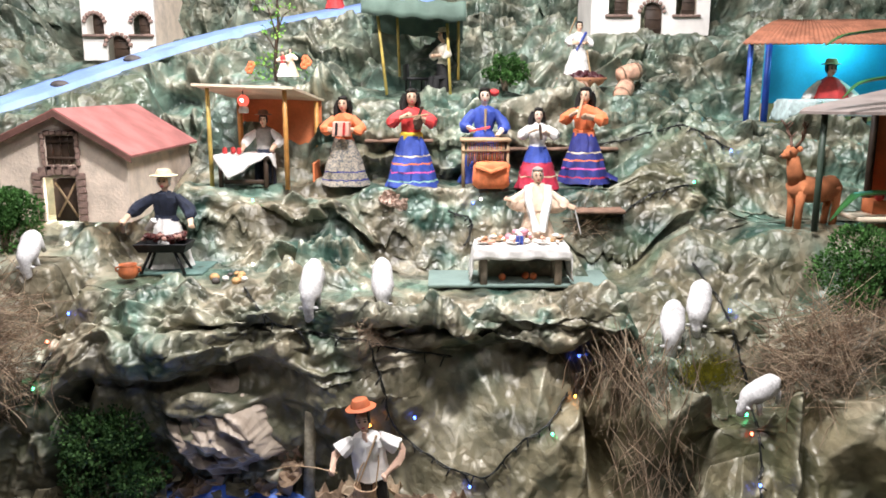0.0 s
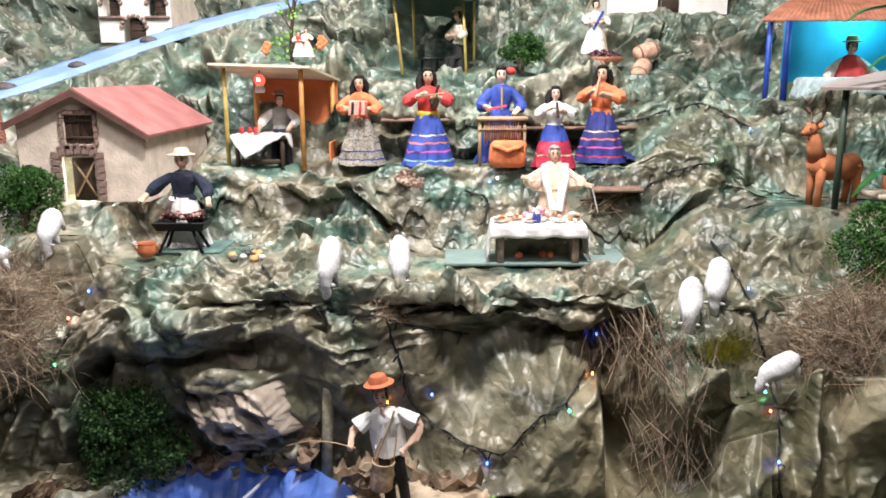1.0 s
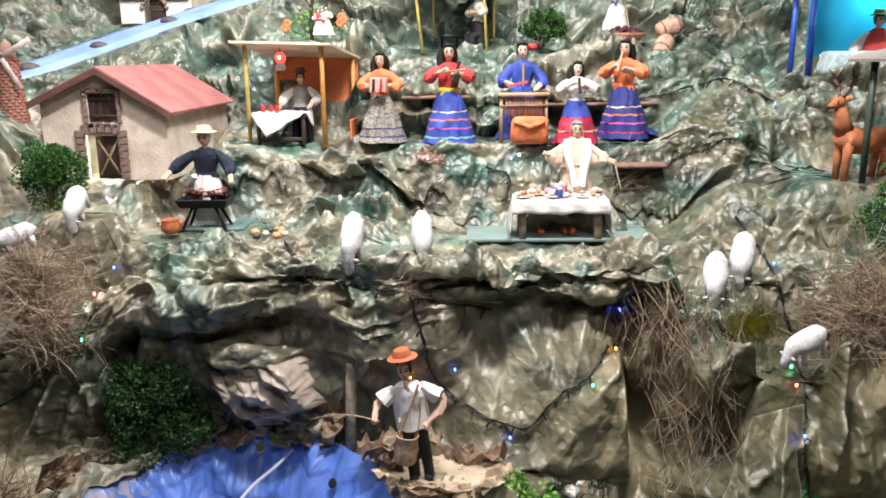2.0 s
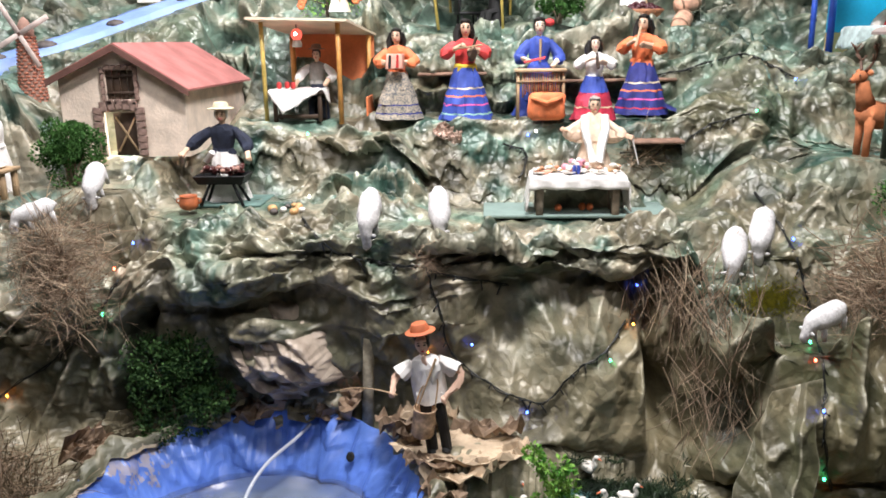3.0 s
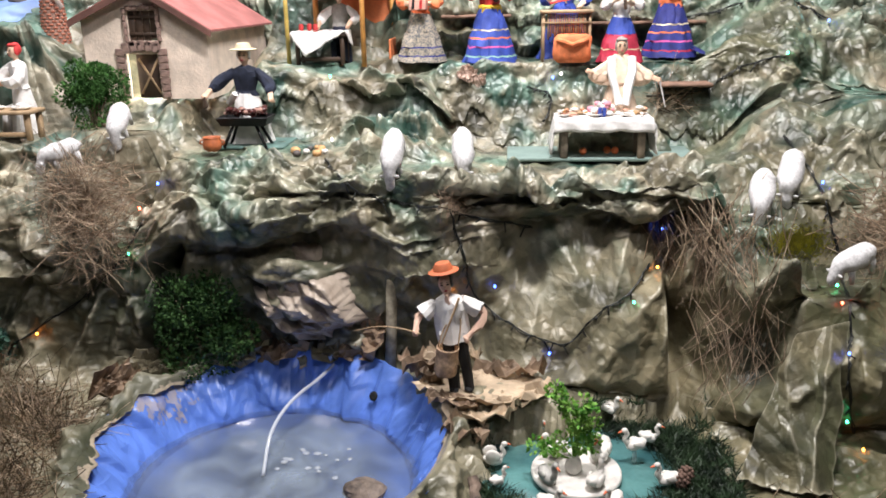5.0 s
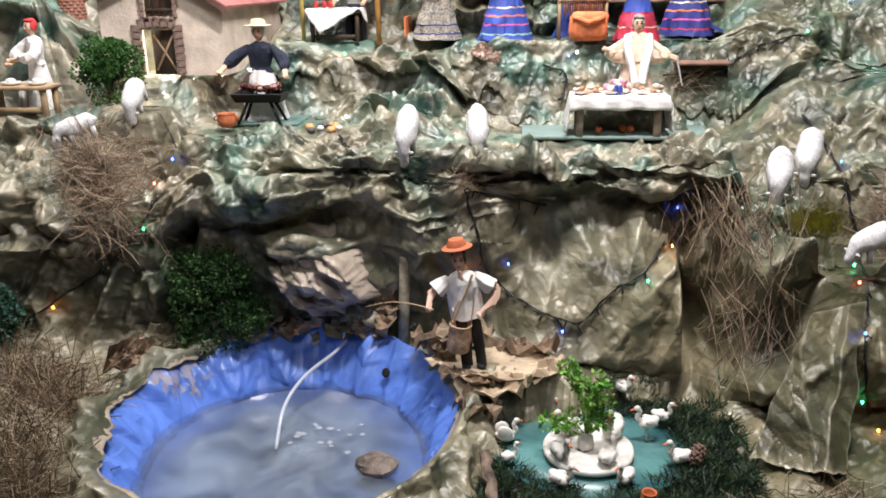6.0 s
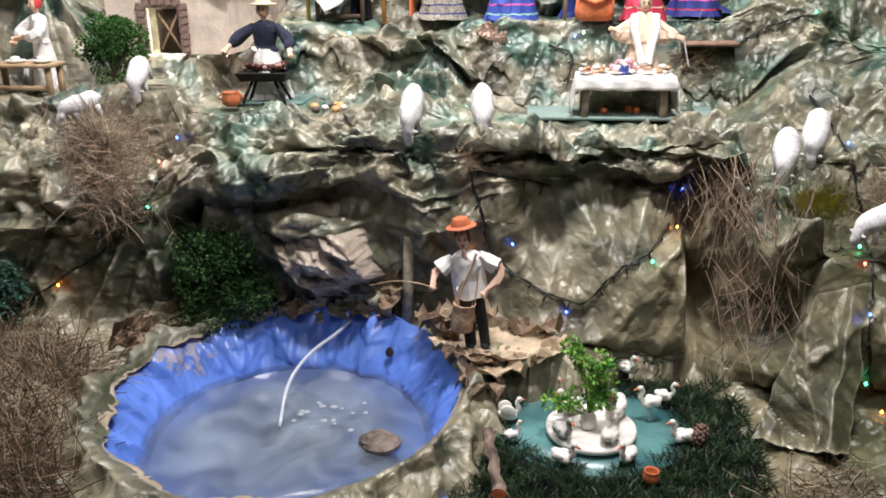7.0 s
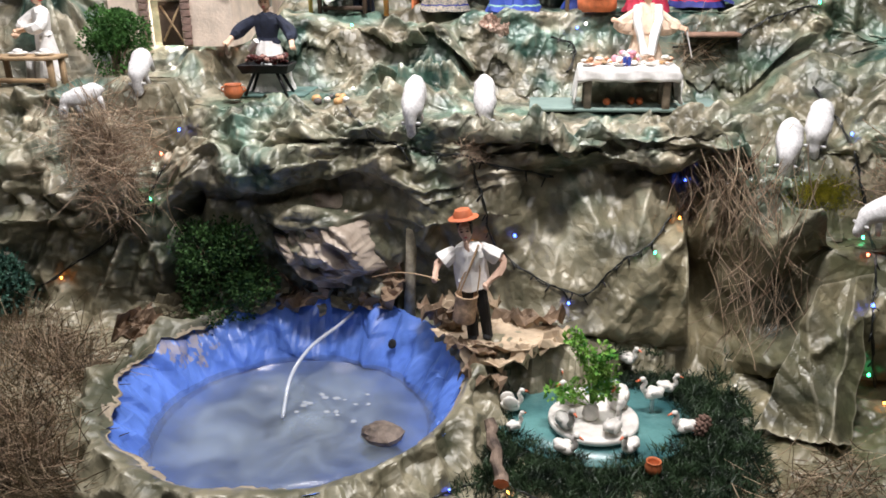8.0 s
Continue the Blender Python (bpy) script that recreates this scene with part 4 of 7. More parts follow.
doll("fisherman_doll", pose(-0.135, 1.60, 0.648, 0, -8, 2), 0.285, "doll fisherman in white shirt, black trousers and orange hat", ("legs", BLACK), WHITE, WHITE, hat=TERRA_HAT, hair=None, short=True, brim=1.05, hat_up=0.028, skin=mat("tan_skin", (0.60, 0.40, 0.30), 0.6, var=0.1),
     arms=(((-0.235, -0.03, 0.665), (-0.27, -0.15, 0.59)), ((0.25, 0.0, 0.62), (0.105, -0.12, 0.47))), held=(lambda bm, h, mi: lathe(bm, [(0.10 * h, 0.425 * h), (0.125 * h, 0.43 * h), (0.120 * h, 0.58 * h), (0.118 * h, 0.72 * h), (0.10 * h, 0.77 * h)], 16, mi(WHITE), sy=0.70, wave=0.08, waves=4),
     pipe((0.09, -0.09, 0.8), (-0.11, -0.11, 0.43), 0.008, WOOD), blob((0.0, 0.02, 0.925), 0.062, 0.9, 0.8, 0.9, HAIR), blob((0.0, -0.062, 0.775), 0.05, 0.5, 0.4, 1.2, mat("tan_skin", (0.60, 0.40, 0.30), 0.6, var=0.1)), blob((0.035, -0.02, 0.90), 0.03, 0.6, 1.0, 1.2, HAIR)))
doll("pedlar_doll", pose(1.345, 2.84, 1.395), 0.29, "doll in red poncho and dark wide hat under a turquoise light", ("seat", RED), RED, GLAZE, hat=mat("olive_straw_hat", (0.30, 0.27, 0.12), 0.8), brim=1.05, head=1.1, arms=(((-0.26, -0.06, 0.60), (-0.40, -0.2, 0.46)), ((0.28, -0.06, 0.58), (0.16, -0.24, 0.50))), held=(lambda bm, h, mi: lathe(bm, [(0.23 * h, 0.56 * h), (0.235 * h, 0.57 * h), (0.18 * h, 0.70 * h), (0.10 * h, 0.79 * h), (0.05 * h, 0.82 * h)], 18, mi(RED), sy=0.8, wave=0.06, waves=5),))
doll("harvester_doll", pose(0.51, 3.10, 1.625, 0, 0, 10), 0.215, "doll in white tunic and blue sash in a basket of beans", ("skirt", WHITE), WHITE, WHITE, skin=SKIN, held=(pipe((-0.2, -0.1, 0.78), (-0.12, -0.2, 1.02), 0.014, WOOD), pipe((0.1, -0.08, 0.8), (-0.08, -0.12, 0.5), 0.022, BLUE), pipe((0.18, -0.2, 0.0), (0.08, -0.2, 0.5), 0.014, WOOD)))
doll("resting_doll", pose(0.0, 3.0, 1.560, 0, 0, -60), 0.24, "seated doll in pale shirt, black trousers and straw hat", ("seat", BLACK), mat("pale_peach_cloth", (0.86, 0.72, 0.60), 0.8), mat("pale_peach_cloth", (0.86, 0.72, 0.60), 0.8), hat=STRAW_HAT)
doll("potter_doll", pose(-1.405, 2.16, 1.14, 0, 0, -25), 0.25, "doll in white shirt and red cap at a wooden table", ("seat", WHITE), WHITE, WHITE, hair=RED, arms=(((-0.18, -0.1, 0.62), (-0.2, -0.22, 0.5)), ((0.14, -0.14, 0.6), (-0.1, -0.25, 0.55))))
doll("small_doll", pose(-0.538, 2.76, 1.632), 0.085, "tiny doll in white and red among the flowers", ("skirt", WHITE), RED, PALE, skin=PALE)
doll("small_doll", pose(-0.515, 2.775, 1.632), 0.095, "tiny doll in pale dress among the flowers", ("skirt", PALE), PALE, PALE, skin=PALE)
doll("distant_doll", pose(-0.47, 3.62, 1.93), 0.16, "doll in red shirt beside the river", ("skirt", RED), RED, RED)


# ---- houses ----
def wall_part(name, bm, material, parent, label=""):
    return part(name, bm, material, parent, label, smooth=False)


def gable_house():
    h = thing("house", pose(-1.046, 2.2, 1.228), "sandy stucco house with red gable roof and stone-framed door", "house")
    w, dp, el, er, ap = 0.178, 0.54, 0.220, 0.192, 0.302
    t = 0.012
    # the front wall is laid round its openings
    bm = bmesh.new()
    dx0, dx1, dz = -0.058, 0.032, 0.125
    wx0, wx1, wz0, wz1 = -0.043, 0.038, 0.160, 0.240
    
    def roof_at(x):
        return el + (ap - el) * (x + w) / w if x < 0 else er + (ap - er) * (w - x) / w

    def slab(x0, x1, z0, z1a, z1b):
        q = [[(x0, 0, z0), (x1, 0, z0), (x1, 0, z1b), (x0, 0, z1a)], [(x0, t, z0), (x1, t, z0), (x1, t, z1b), (x0, t, z1a)]]
        grid_faces(bm, q, 0, True, True, True)

    slab(-w, dx0, 0, roof_at(-w), roof_at(dx0))
    slab(dx0, wx0, dz, roof_at(dx0), roof_at(wx0))
    slab(wx0, dx1, dz, wz0, wz0)
    slab(dx1, wx1, 0, wz0, wz0)
    slab(wx0, 0, wz1, roof_at(wx0), roof_at(0))
    slab(0, wx1, wz1, roof_at(0), roof_at(wx1))
    slab(wx1, w, 0, roof_at(wx1), roof_at(w))
    bmesh.ops.recalc_face_normals(bm, faces=bm.faces)
    wall_part("front_wall", bm, STUCCO, h)
    for nm, c, s in (("side_wall", (w - t / 2, dp / 2 + t / 2, er / 2), (t, dp - t, er)), ("side_wall", (-w + t / 2, dp / 2 + t / 2, el / 2), (t, dp - t, el))):
        bm = bmesh.new()
        box(bm, c, s, bevel=0.001)
        wall_part(nm, bm, STUCCO, h)
    bm = bmesh.new()
    ring = [(-w, 0), (w, 0), (w, er), (0, ap), (-w, el)]
    grid_faces(bm, [[(x, dp, z) for x, z in ring], [(x, dp + t, z) for x, z in ring]], 0, True, True, True)
    bmesh.ops.recalc_face_normals(bm, faces=bm.faces)
    wall_part("back_wall", bm, STUCCO, h)
    for s, e in ((-1, el), (1, er)):
        bm = bmesh.new()
        over = 0.022
        sl = (ap - e) / w
        a, b2 = (0, ap + 0.004), (s * (w + over), e - sl * over + 0.004)
        ring = [(a[0], a[1]), (b2[0], b2[1]), (b2[0], b2[1] + 0.006), (a[0], a[1] + 0.008)]
        grid_faces(bm, [[(x, -0.025, z) for x, z in ring], [(x, dp + 0.03, z) for x, z in ring]], 0, True, True, True)
        bmesh.ops.recalc_face_normals(bm, faces=bm.faces)
        wall_part("roof_panel", bm, ROOF_RED, h, "red painted roof board")
    for sd, e in ((-1, el), (1, er)):
        bm = bmesh.new()
        sl = (ap - e) / w
        ends = ((0, ap), (sd * (w + 0.022), e - sl * 0.022))
        ring = [(x, -0.031, z + k) for x, z in ends for k in (-0.010, 0.008)]
        ring = [ring[0], ring[1], ring[3], ring[2]]
        grid_faces(bm, [ring, [(x, y + 0.005, z) for x, y, z in ring]], 0, True, True, True)
        bmesh.ops.recalc_face_normals(bm, faces=bm.faces)
        wall_part("fascia", bm, mat("brown_fascia_board", (0.16, 0.075, 0.06), 0.7, scale=20, var=0.3), h)
    # stones round door and window
    r2 = random.Random(4)
    spots = []
    for k in range(7):
        spots += [(dx0 - 0.016, 0.012 + k * 0.0195, 0.026, 0.019), (dx1 + 0.016, 0.012 + k * 0.0195, 0.026, 0.019)]
    for k in range(5):
        spots.append((dx0 + 0.002 + k * 0.022, dz + 0.016 + 0.006 * math.sin(k / 4 * math.pi), 0.021, 0.030))
    for nm, vals in (("door_stone", spots), ("window_stone", [(wx0 - 0.007, wz0 + 0.006 + k * 0.0185, 0.012, 0.018) for k in range(5)] + [(wx1 + 0.007, wz0 + 0.006 + k * 0.0185, 0.012, 0.018) for k in range(5)]
                     + [(wx0 + 0.008 + k * 0.0175, wz1 + 0.008, 0.017, 0.014) for k in range(5)] + [(wx0 + 0.008 + k * 0.0175, wz0 - 0.008, 0.017, 0.014) for k in range(5)])):
        for x, z, sx, sz in vals:
            bm = bmesh.new()
            box(bm, (0, 0, 0), (sx * r2.uniform(0.85, 1.05), 0.010, sz * r2.uniform(0.85, 1.1)), bevel=0.0022)
            o = part(nm, bm, STONE, h, smooth=False)
            o.matrix_basis = pose(x, -0.004, z, 0, r2.uniform(-14, 14), 0)
    # the door leaf stands ajar, the shutters are shut but for a gap
    bm = bmesh.new()
    box(bm, (0.035, 0, 0.06), (0.070, 0.006, 0.12), bevel=0.001)
    leaf = part("door", bm, DARK_WOOD, h, "dark wooden door ajar")
    leaf.matrix_basis = pose(dx1 - 0.002, 0.010, 0.002, 0, 0, 172)
    for ang in (-58, 58):
        bm = bmesh.new()
        box(bm, (0, 0, 0), (0.115, 0.003, 0.006), bevel=0.0006)
        br = part("brace", bm, WOOD, leaf)
        br.matrix_basis = pose(0.031, 0.0045, 0.06, 0, ang, 0)
    win = thing("window", pose((wx0 + wx1) / 2, 0.007, (wz0 + wz1) / 2), "", "")
    for k in list(win.keys()):
        del win[k]
    win.parent = h
    for k in range(4):
        bm = bmesh.new()
        box(bm, (-0.0335 + k * 0.0215, 0, -0.001 + (0.004 if k == 3 else 0)), (0.0195, 0.005, 0.086 - (0.012 if k == 3 else 0)), bevel=0.0008)
        part("shutter_board", bm, DARK_WOOD, win)
    for dzz in (-0.022, 0.024):
        bm = bmesh.new()
        box(bm, (0, -0.0045, dzz), (0.082, 0.003, 0.008), bevel=0.0006)
        part("rail", bm, DARK_WOOD, win)
    return h


gable_house()
bulb("house_bulb", (-1.09, 2.27, 1.30), 2.0, (1.0, 0.95, 0.85), 0.012)


def white_house(m, w, hgt, dp, doors, windows, label):
    h = thing("house", m, label, "house")
    t = 0.014
    holes = sorted([(x - r, x + r, 0.0, zt) for x, r, zt in doors] + [(x - r, x + r, z0, z1) for x, r, z0, z1 in windows])
    bm = bmesh.new()
    x = 0.0

    def slab(x0, x1, z0, z1):
        if x1 - x0 > 1e-4 and z1 - z0 > 1e-4:
            box(bm, ((x0 + x1) / 2, t / 2, (z0 + z1) / 2), (x1 - x0, t, z1 - z0), bevel=0.0004)

    for x0, x1, z0, z1 in holes:
        slab(x, x0, 0, hgt)
        slab(x0, x1, 0, z0)
        slab(x0, x1, z1, hgt)
        # the corners beside the arch
        c, r = (x0 + x1) / 2, (x1 - x0) / 2
        zc = z1 - r
        for s in (-1, 1):
            for k in range(5):
                a0, a1 = math.pi / 2 * k / 5, math.pi / 2 * (k + 1) / 5
                p0, p1 = (c + s * r * math.cos(a0), zc + r * math.sin(a0)), (c + s * r * math.cos(a1), zc + r * math.sin(a1))
                ring = [(p0[0], p0[1]), (c + s * r, p0[1]), (c + s * r, p1[1]), (p1[0], p1[1])]
                grid_faces(bm, [[(u, 0, v) for u, v in ring], [(u, t, v) for u, v in ring]], 0, True, True, True)
        x = x1
    slab(x, w, 0, hgt)
    bmesh.ops.recalc_face_normals(bm, faces=bm.faces)
    wall_part("front_wall", bm, WHITEWASH, h)
    for c, s in (((t / 2, dp / 2 + t / 2, hgt / 2), (t, dp - t, hgt)), ((w - t / 2, dp / 2 + t / 2, hgt / 2), (t, dp - t, hgt)), ((w / 2, dp, hgt / 2), (w - 2 * t, t, hgt))):
        bm = bmesh.new()
        box(bm, c, s, bevel=0.001)
        wall_part("side_wall", bm, STUCCO if c[0] > w * 0.9 else WHITEWASH, h)
    bm = bmesh.new()
    box(bm, (w / 2, dp / 2, hgt + 0.008), (w + 0.03, dp + 0.03, 0.016), bevel=0.003)
    wall_part("flat_roof", bm, WHITEWASH, h)
    r3 = random.Random(11)
    for x0, x1, z0, z1 in holes:
        c, r = (x0 + x1) / 2, (x1 - x0) / 2
        zc = z1 - r
        n = 9
        for k in range(n):
            a = math.pi * (k + 0.5) / n
            bm = bmesh.new()
            box(bm, (0, 0, 0), (0.016, 0.014, 0.014 * r3.uniform(0.85, 1.05)), bevel=0.003)
            o = part("arch_stone", bm, STONE, h)
            o.matrix_basis = pose(c + (r + 0.006) * math.cos(a), -0.004, zc + (r + 0.006) * math.sin(a), 0, -math.degrees(a), 0)
        if z0 > 0:
            bm = bmesh.new()
            box(bm, (c, -0.006, z0 - 0.006), (2 * r + 0.03, 0.02, 0.012), bevel=0.003)
            part("sill", bm, STONE, h)
        bm = bmesh.new()
        wid = 2 * r * (0.62 if z0 > 0 else 0.8)
        box(bm, (c + r * 0.28, t + 0.004, (z0 + z1) / 2), (wid, 0.006, z1 - z0), bevel=0.001)
        lf = part("door" if z0 == 0 else "shutter", bm, DARK_WOOD, h, "dark brown wooden leaf")
        for k in range(3):
            bm = bmesh.new()
            box(bm, (c + r * 0.28, t - 0.001, z0 + (z1 - z0) * (0.2 + 0.3 * k)), (wid * 0.96, 0.003, 0.005), bevel=0.0006)
            part("rail", bm, DARK_WOOD, lf)
    return h


white_house(pose(-1.485, 3.40, 1.705), 0.30, 0.33, 0.5, [(0.145, 0.047, 0.10)], [(0.055, 0.036, 0.105, 0.185), (0.245, 0.036, 0.105, 0.185)], "whitewashed house with arched stone-framed windows and door")
white_house(pose(0.625, 3.50, 1.812), 0.50, 0.26, 0.35, [(0.255, 0.046, 0.135)], [(0.115, 0.042, 0.085, 0.19), (0.40, 0.044, 0.085, 0.19)], "whitewashed house with three stone arches above the terrace")
bulb("white_house_bulb", (-1.38, 3.52, 1.83), 0.25, (1.0, 0.95, 0.85), 0.01)
bulb("arch_house_bulb", (0.87, 3.65, 1.92), 0.4, (1.0, 0.95, 0.85), 0.01)


# ---- stalls ----
def post(parent, x, y, z0, z1, r, material, lean=(0, 0), name="post"):
    bm = bmesh.new()
    tube(bm, [(x, y, z0), (x + lean[0] / 2, y + lean[1] / 2, (z0 + z1) / 2), (x + lean[0], y + lean[1], z1)], [r, r * 0.96, r * 0.95], 10)
    return part(name, bm, material, parent)


def slab_part(name, corners, thick, material, parent, label="", nx=1):
    """A board between four corners, front-left first, anticlockwise from above."""
    bm = bmesh.new()
    a, b2, c, d = (Vector(q) for q in corners)
    n = (b2 - a).cross(d - a).normalized() * thick
    grid_faces(bm, [[a, b2, c, d], [a + n, b2 + n, c + n, d + n]], 0, True, True, True)
    bmesh.ops.recalc_face_normals(bm, faces=bm.faces)
    return part(name, bm, material, parent, label, smooth=False)


hut = thing("market_stall", pose(0, 0, 0), "small stall with cream roof, pine posts and orange back board", "stall")
post(hut, -0.701, 2.42, 1.30, 1.60, 0.0065, BAMBOO)
post(hut, -0.468, 2.40, 1.295, 1.595, 0.0075, PINE)
post(hut, -0.652, 2.60, 1.30, 1.56, 0.009, PINE)
post(hut, -0.405, 2.59, 1.30, 1.555, 0.008, PINE)
slab_part("roof", ((-0.735, 2.375, 1.602), (-0.435, 2.365, 1.592), (-0.385, 2.63, 1.552), (-0.68, 2.64, 1.562)), 0.007, ROOF_CREAM, hut, "cream board roof")
bm = bmesh.new()
box(bm, (-0.528, 2.625, 1.43), (0.27, 0.008, 0.26), bevel=0.001)
part("back_board", bm, ORANGE_WALL, hut, smooth=False)
bm = bmesh.new()
box(bm, (-0.392, 2.52, 1.335), (0.006, 0.20, 0.075), bevel=0.001)
part("side_board", bm, ORANGE_WALL, hut, smooth=False)
lamp = thing("hanging_lamp", pose(-0.60, 2.44, 1.555), "small red and clear glass lamp hanging under the stall roof", "lamp")
bm = bmesh.new()
lathe(bm, [(0.006, 0.02), (0.016, 0.012), (0.018, 0.0), (0.012, -0.012)], 12)
part("shade", bm, mat("red_glass", (0.6, 0.05, 0.05), 0.25, emit=(1.0, 0.15, 0.1), power=1.2), lamp)
bm = bmesh.new()
lathe(bm, [(0.010, -0.010), (0.016, -0.024), (0.014, -0.034)], 12)
part("globe", bm, GLAZE, lamp)
bm = bmesh.new()
ball(bm, (0, -0.014, 0.004), 0.006)
part("bulb", bm, mat("warm_bulb", (1, 0.8, 0.7), 0.3, emit=(1.0, 0.75, 0.65), power=9), lamp)
bm = bmesh.new()
tube(bm, [(0, 0, 0.02), (0, 0, 0.048)], 0.002, 6)
part("cord", bm, CABLE, lamp)


def cloth(name, x0, x1, y0, y1, z, drops, label, material=WHITE, seed=1, slack=0.01, waves=9):
    """A cloth over a table top; drops: how far it hangs on the front, right, back and left."""
    r = random.Random(seed)
    nx, ny = 26, 14
    bm = bmesh.new()
    df, dr, db, dl = drops
    rows = []
    for j in range(ny + 9):
        row = []
        for i in range(nx + 13):
            u, v = (i - 6) / nx, (j - 4) / ny
            x, y = x0 + (x1 - x0) * min(max(u, 0), 1), y0 + (y1 - y0) * min(max(v, 0), 1)
            zz = z
            ou = max(-u * nx / 6, (u - 1) * nx / 6, 0)
            ov = max(-v * ny / 4, (v - 1) * ny / 4, 0)
            hang = 0.0
            if u < 0:
                hang = max(hang, ou * dl)
            if u > 1:
                hang = max(hang, ou * dr)
            if v < 0:
                hang = max(hang, ov * df)
            if v > 1:
                hang = max(hang, ov * db)
            fold = 0.003 + 0.0025 * math.sin((i + j) * 0.9 + seed) + 0.002 * math.sin(i * 0.37 + seed)
            flare = hang * 0.10 + (fold if hang > 0 else 0)
            if u < 0:
                x -= flare
            if u > 1:
                x += flare
            if v < 0:
                y -= flare
            if v > 1:
                y += flare
            row.append((x, y, zz - hang + (0.0015 * math.sin(i * 0.9) * math.cos(j * 0.7)) + (0.0018 * math.sin(i * 0.5 + j * 0.7 + seed) * min(1, hang * 20))))
        rows.append(row)
    grid_faces(bm, rows, 0, False)
    ob = part(name, bm, material)
    md = ob.modifiers.new("thickness", "SOLIDIFY")
    md.thickness = 0.0014
    return tagged(ob, label, "tablecloth")


def wooden_table(m, w, d, h, label, top=WOOD, leg=0.012, stretch=True):
    t = thing("table", m, label, "table")
    bm = bmesh.new()
    box(bm, (0, 0, h - 0.005), (w, d, 0.010), bevel=0.0015)
    part("tabletop", bm, top, t)
    for sx in (-1, 1):
        for sy in (-1, 1):
            bm = bmesh.new()
            box(bm, (sx * (w / 2 - leg), sy * (d / 2 - leg), (h - 0.01) / 2), (leg, leg, h - 0.01), bevel=0.0015)
            part("leg", bm, top, t)
    if stretch:
        bm = bmesh.new()
        box(bm, (0, -d / 2 + leg * 1.2, 0.016), (w - 2 * leg, 0.006, 0.012), bevel=0.001)
        part("stretcher", bm, top, t)
    return t


wooden_table(pose(-0.60, 2.435, 1.302), 0.16, 0.09, 0.092, "small dark table under a white cloth in the stall", DARK_WOOD)
bm = bmesh.new()
rows = []
for j in range(25):
    row = []
    for i in range(25):
        u, v = (i / 24 - 0.5) * 0.20, (j / 24 - 0.5) * 0.17
        x, y = u * math.cos(0.6) - v * math.sin(0.6), u * math.sin(0.6) + v * math.cos(0.6)
        ox, oy = max(0, abs(x) - 0.082), max(0, -y - 0.05)
        fall = math.hypot(ox, oy)
        row.append((-0.602 + math.copysign(min(abs(x), 0.082) + ox * 0.35, x), 2.435 + (y if y > -0.05 else -0.05 - oy * 0.35), 1.3975 - fall * 0.9 + 0.0025 * math.sin(i * 0.8 + j * 0.5) + 0.0012 * math.sin(i * 1.7 - j * 1.1)))
    rows.append(row)
grid_faces(bm, rows, 0, False)
o = part("tablecloth", bm, WHITE)
md = o.modifiers.new("thickness", "SOLIDIFY")
md.thickness = 0.0014
tagged(o, "white cloth laid cornerwise over the stall table", "tablecloth")
for k, (dx, dy) in enumerate(((-0.655, 2.41), (-0.635, 2.43), (-0.61, 2.40))):
    bm = bmesh.new()
    lathe(bm, [(0.004, 0), (0.008, 0.004), (0.007, 0.016), (0.004, 0.02)], 10)
    o = part("red_cup", bm, RED)
    o.location = (dx, dy, 1.4005)
    tagged(o, "tiny red cup on the stall cloth", "cup", "cups on the stall cloth")

# the turquoise stall
ts = thing("market_stall", pose(0, 0, 0), "stall with blue posts, turquoise wall and terracotta corrugated roof", "stall")
post(ts, 1.010, 2.70, 1.468, 1.735, 0.009, BLUE_POST)
post(ts, 1.165, 2.94, 1.45, 1.775, 0.012, BLUE_POST)
post(ts, 1.64, 2.93, 1.45, 1.775, 0.010, BLUE_POST)
post(ts, 1.70, 2.70, 1.468, 1.735, 0.009, BLUE_POST)
bm = bmesh.new()
box(bm, (1.42, 2.965, 1.665), (0.52, 0.010, 0.25), bevel=0.001)
part("back_wall", bm, TURQ, ts, "turquoise painted wall", smooth=False)
bm = bmesh.new()
box(bm, (1.42, 2.965, 1.49), (0.52, 0.012, 0.098), bevel=0.001)
part("lower_board", bm, SAND, ts, "sand coloured lower board", smooth=False)
bm = bmesh.new()
rows = []
for j in range(5):
    v = j / 4
    row = []
    for i in range(141):
        u = i / 140
        x = (0.965 + (1.21 - 0.965) * v) + u * ((1.76 - 0.965) * (1 - v) + (1.60 - 1.21) * v)
        row.append((x, 2.655 + 0.33 * v, 1.738 + 0.098 * v + 0.012 * math.sin(math.pi * v) + 0.0030 * math.sin(u * 46 * 2 * math.pi)))
    rows.append(row)
grid_faces(bm, rows, 0, False)
o = part("roof", bm, TILE, ts, "terracotta corrugated roof sheet")
md = o.modifiers.new("thickness", "SOLIDIFY")
md.thickness = 0.005
bulb("turquoise_lamp", (1.40, 2.86, 1.765), 2.2, (0.25, 0.95, 1.0), 0.02)
wooden_table(pose(1.27, 2.70, 1.47), 0.26, 0.10, 0.085, "small table under a white cloth in the turquoise stall", DARK_WOOD)
# white cloth with the turquoise lamp's tint put into its colour
cloth("tablecloth", 1.132, 1.425, 2.64, 2.76, 1.558, (0.055, 0.045, 0.01, 0.07), "pale cloth draped over the turquoise stall's table", mat("aqua_lit_white_cloth", (0.50, 0.62, 0.62), 0.8), seed=8)

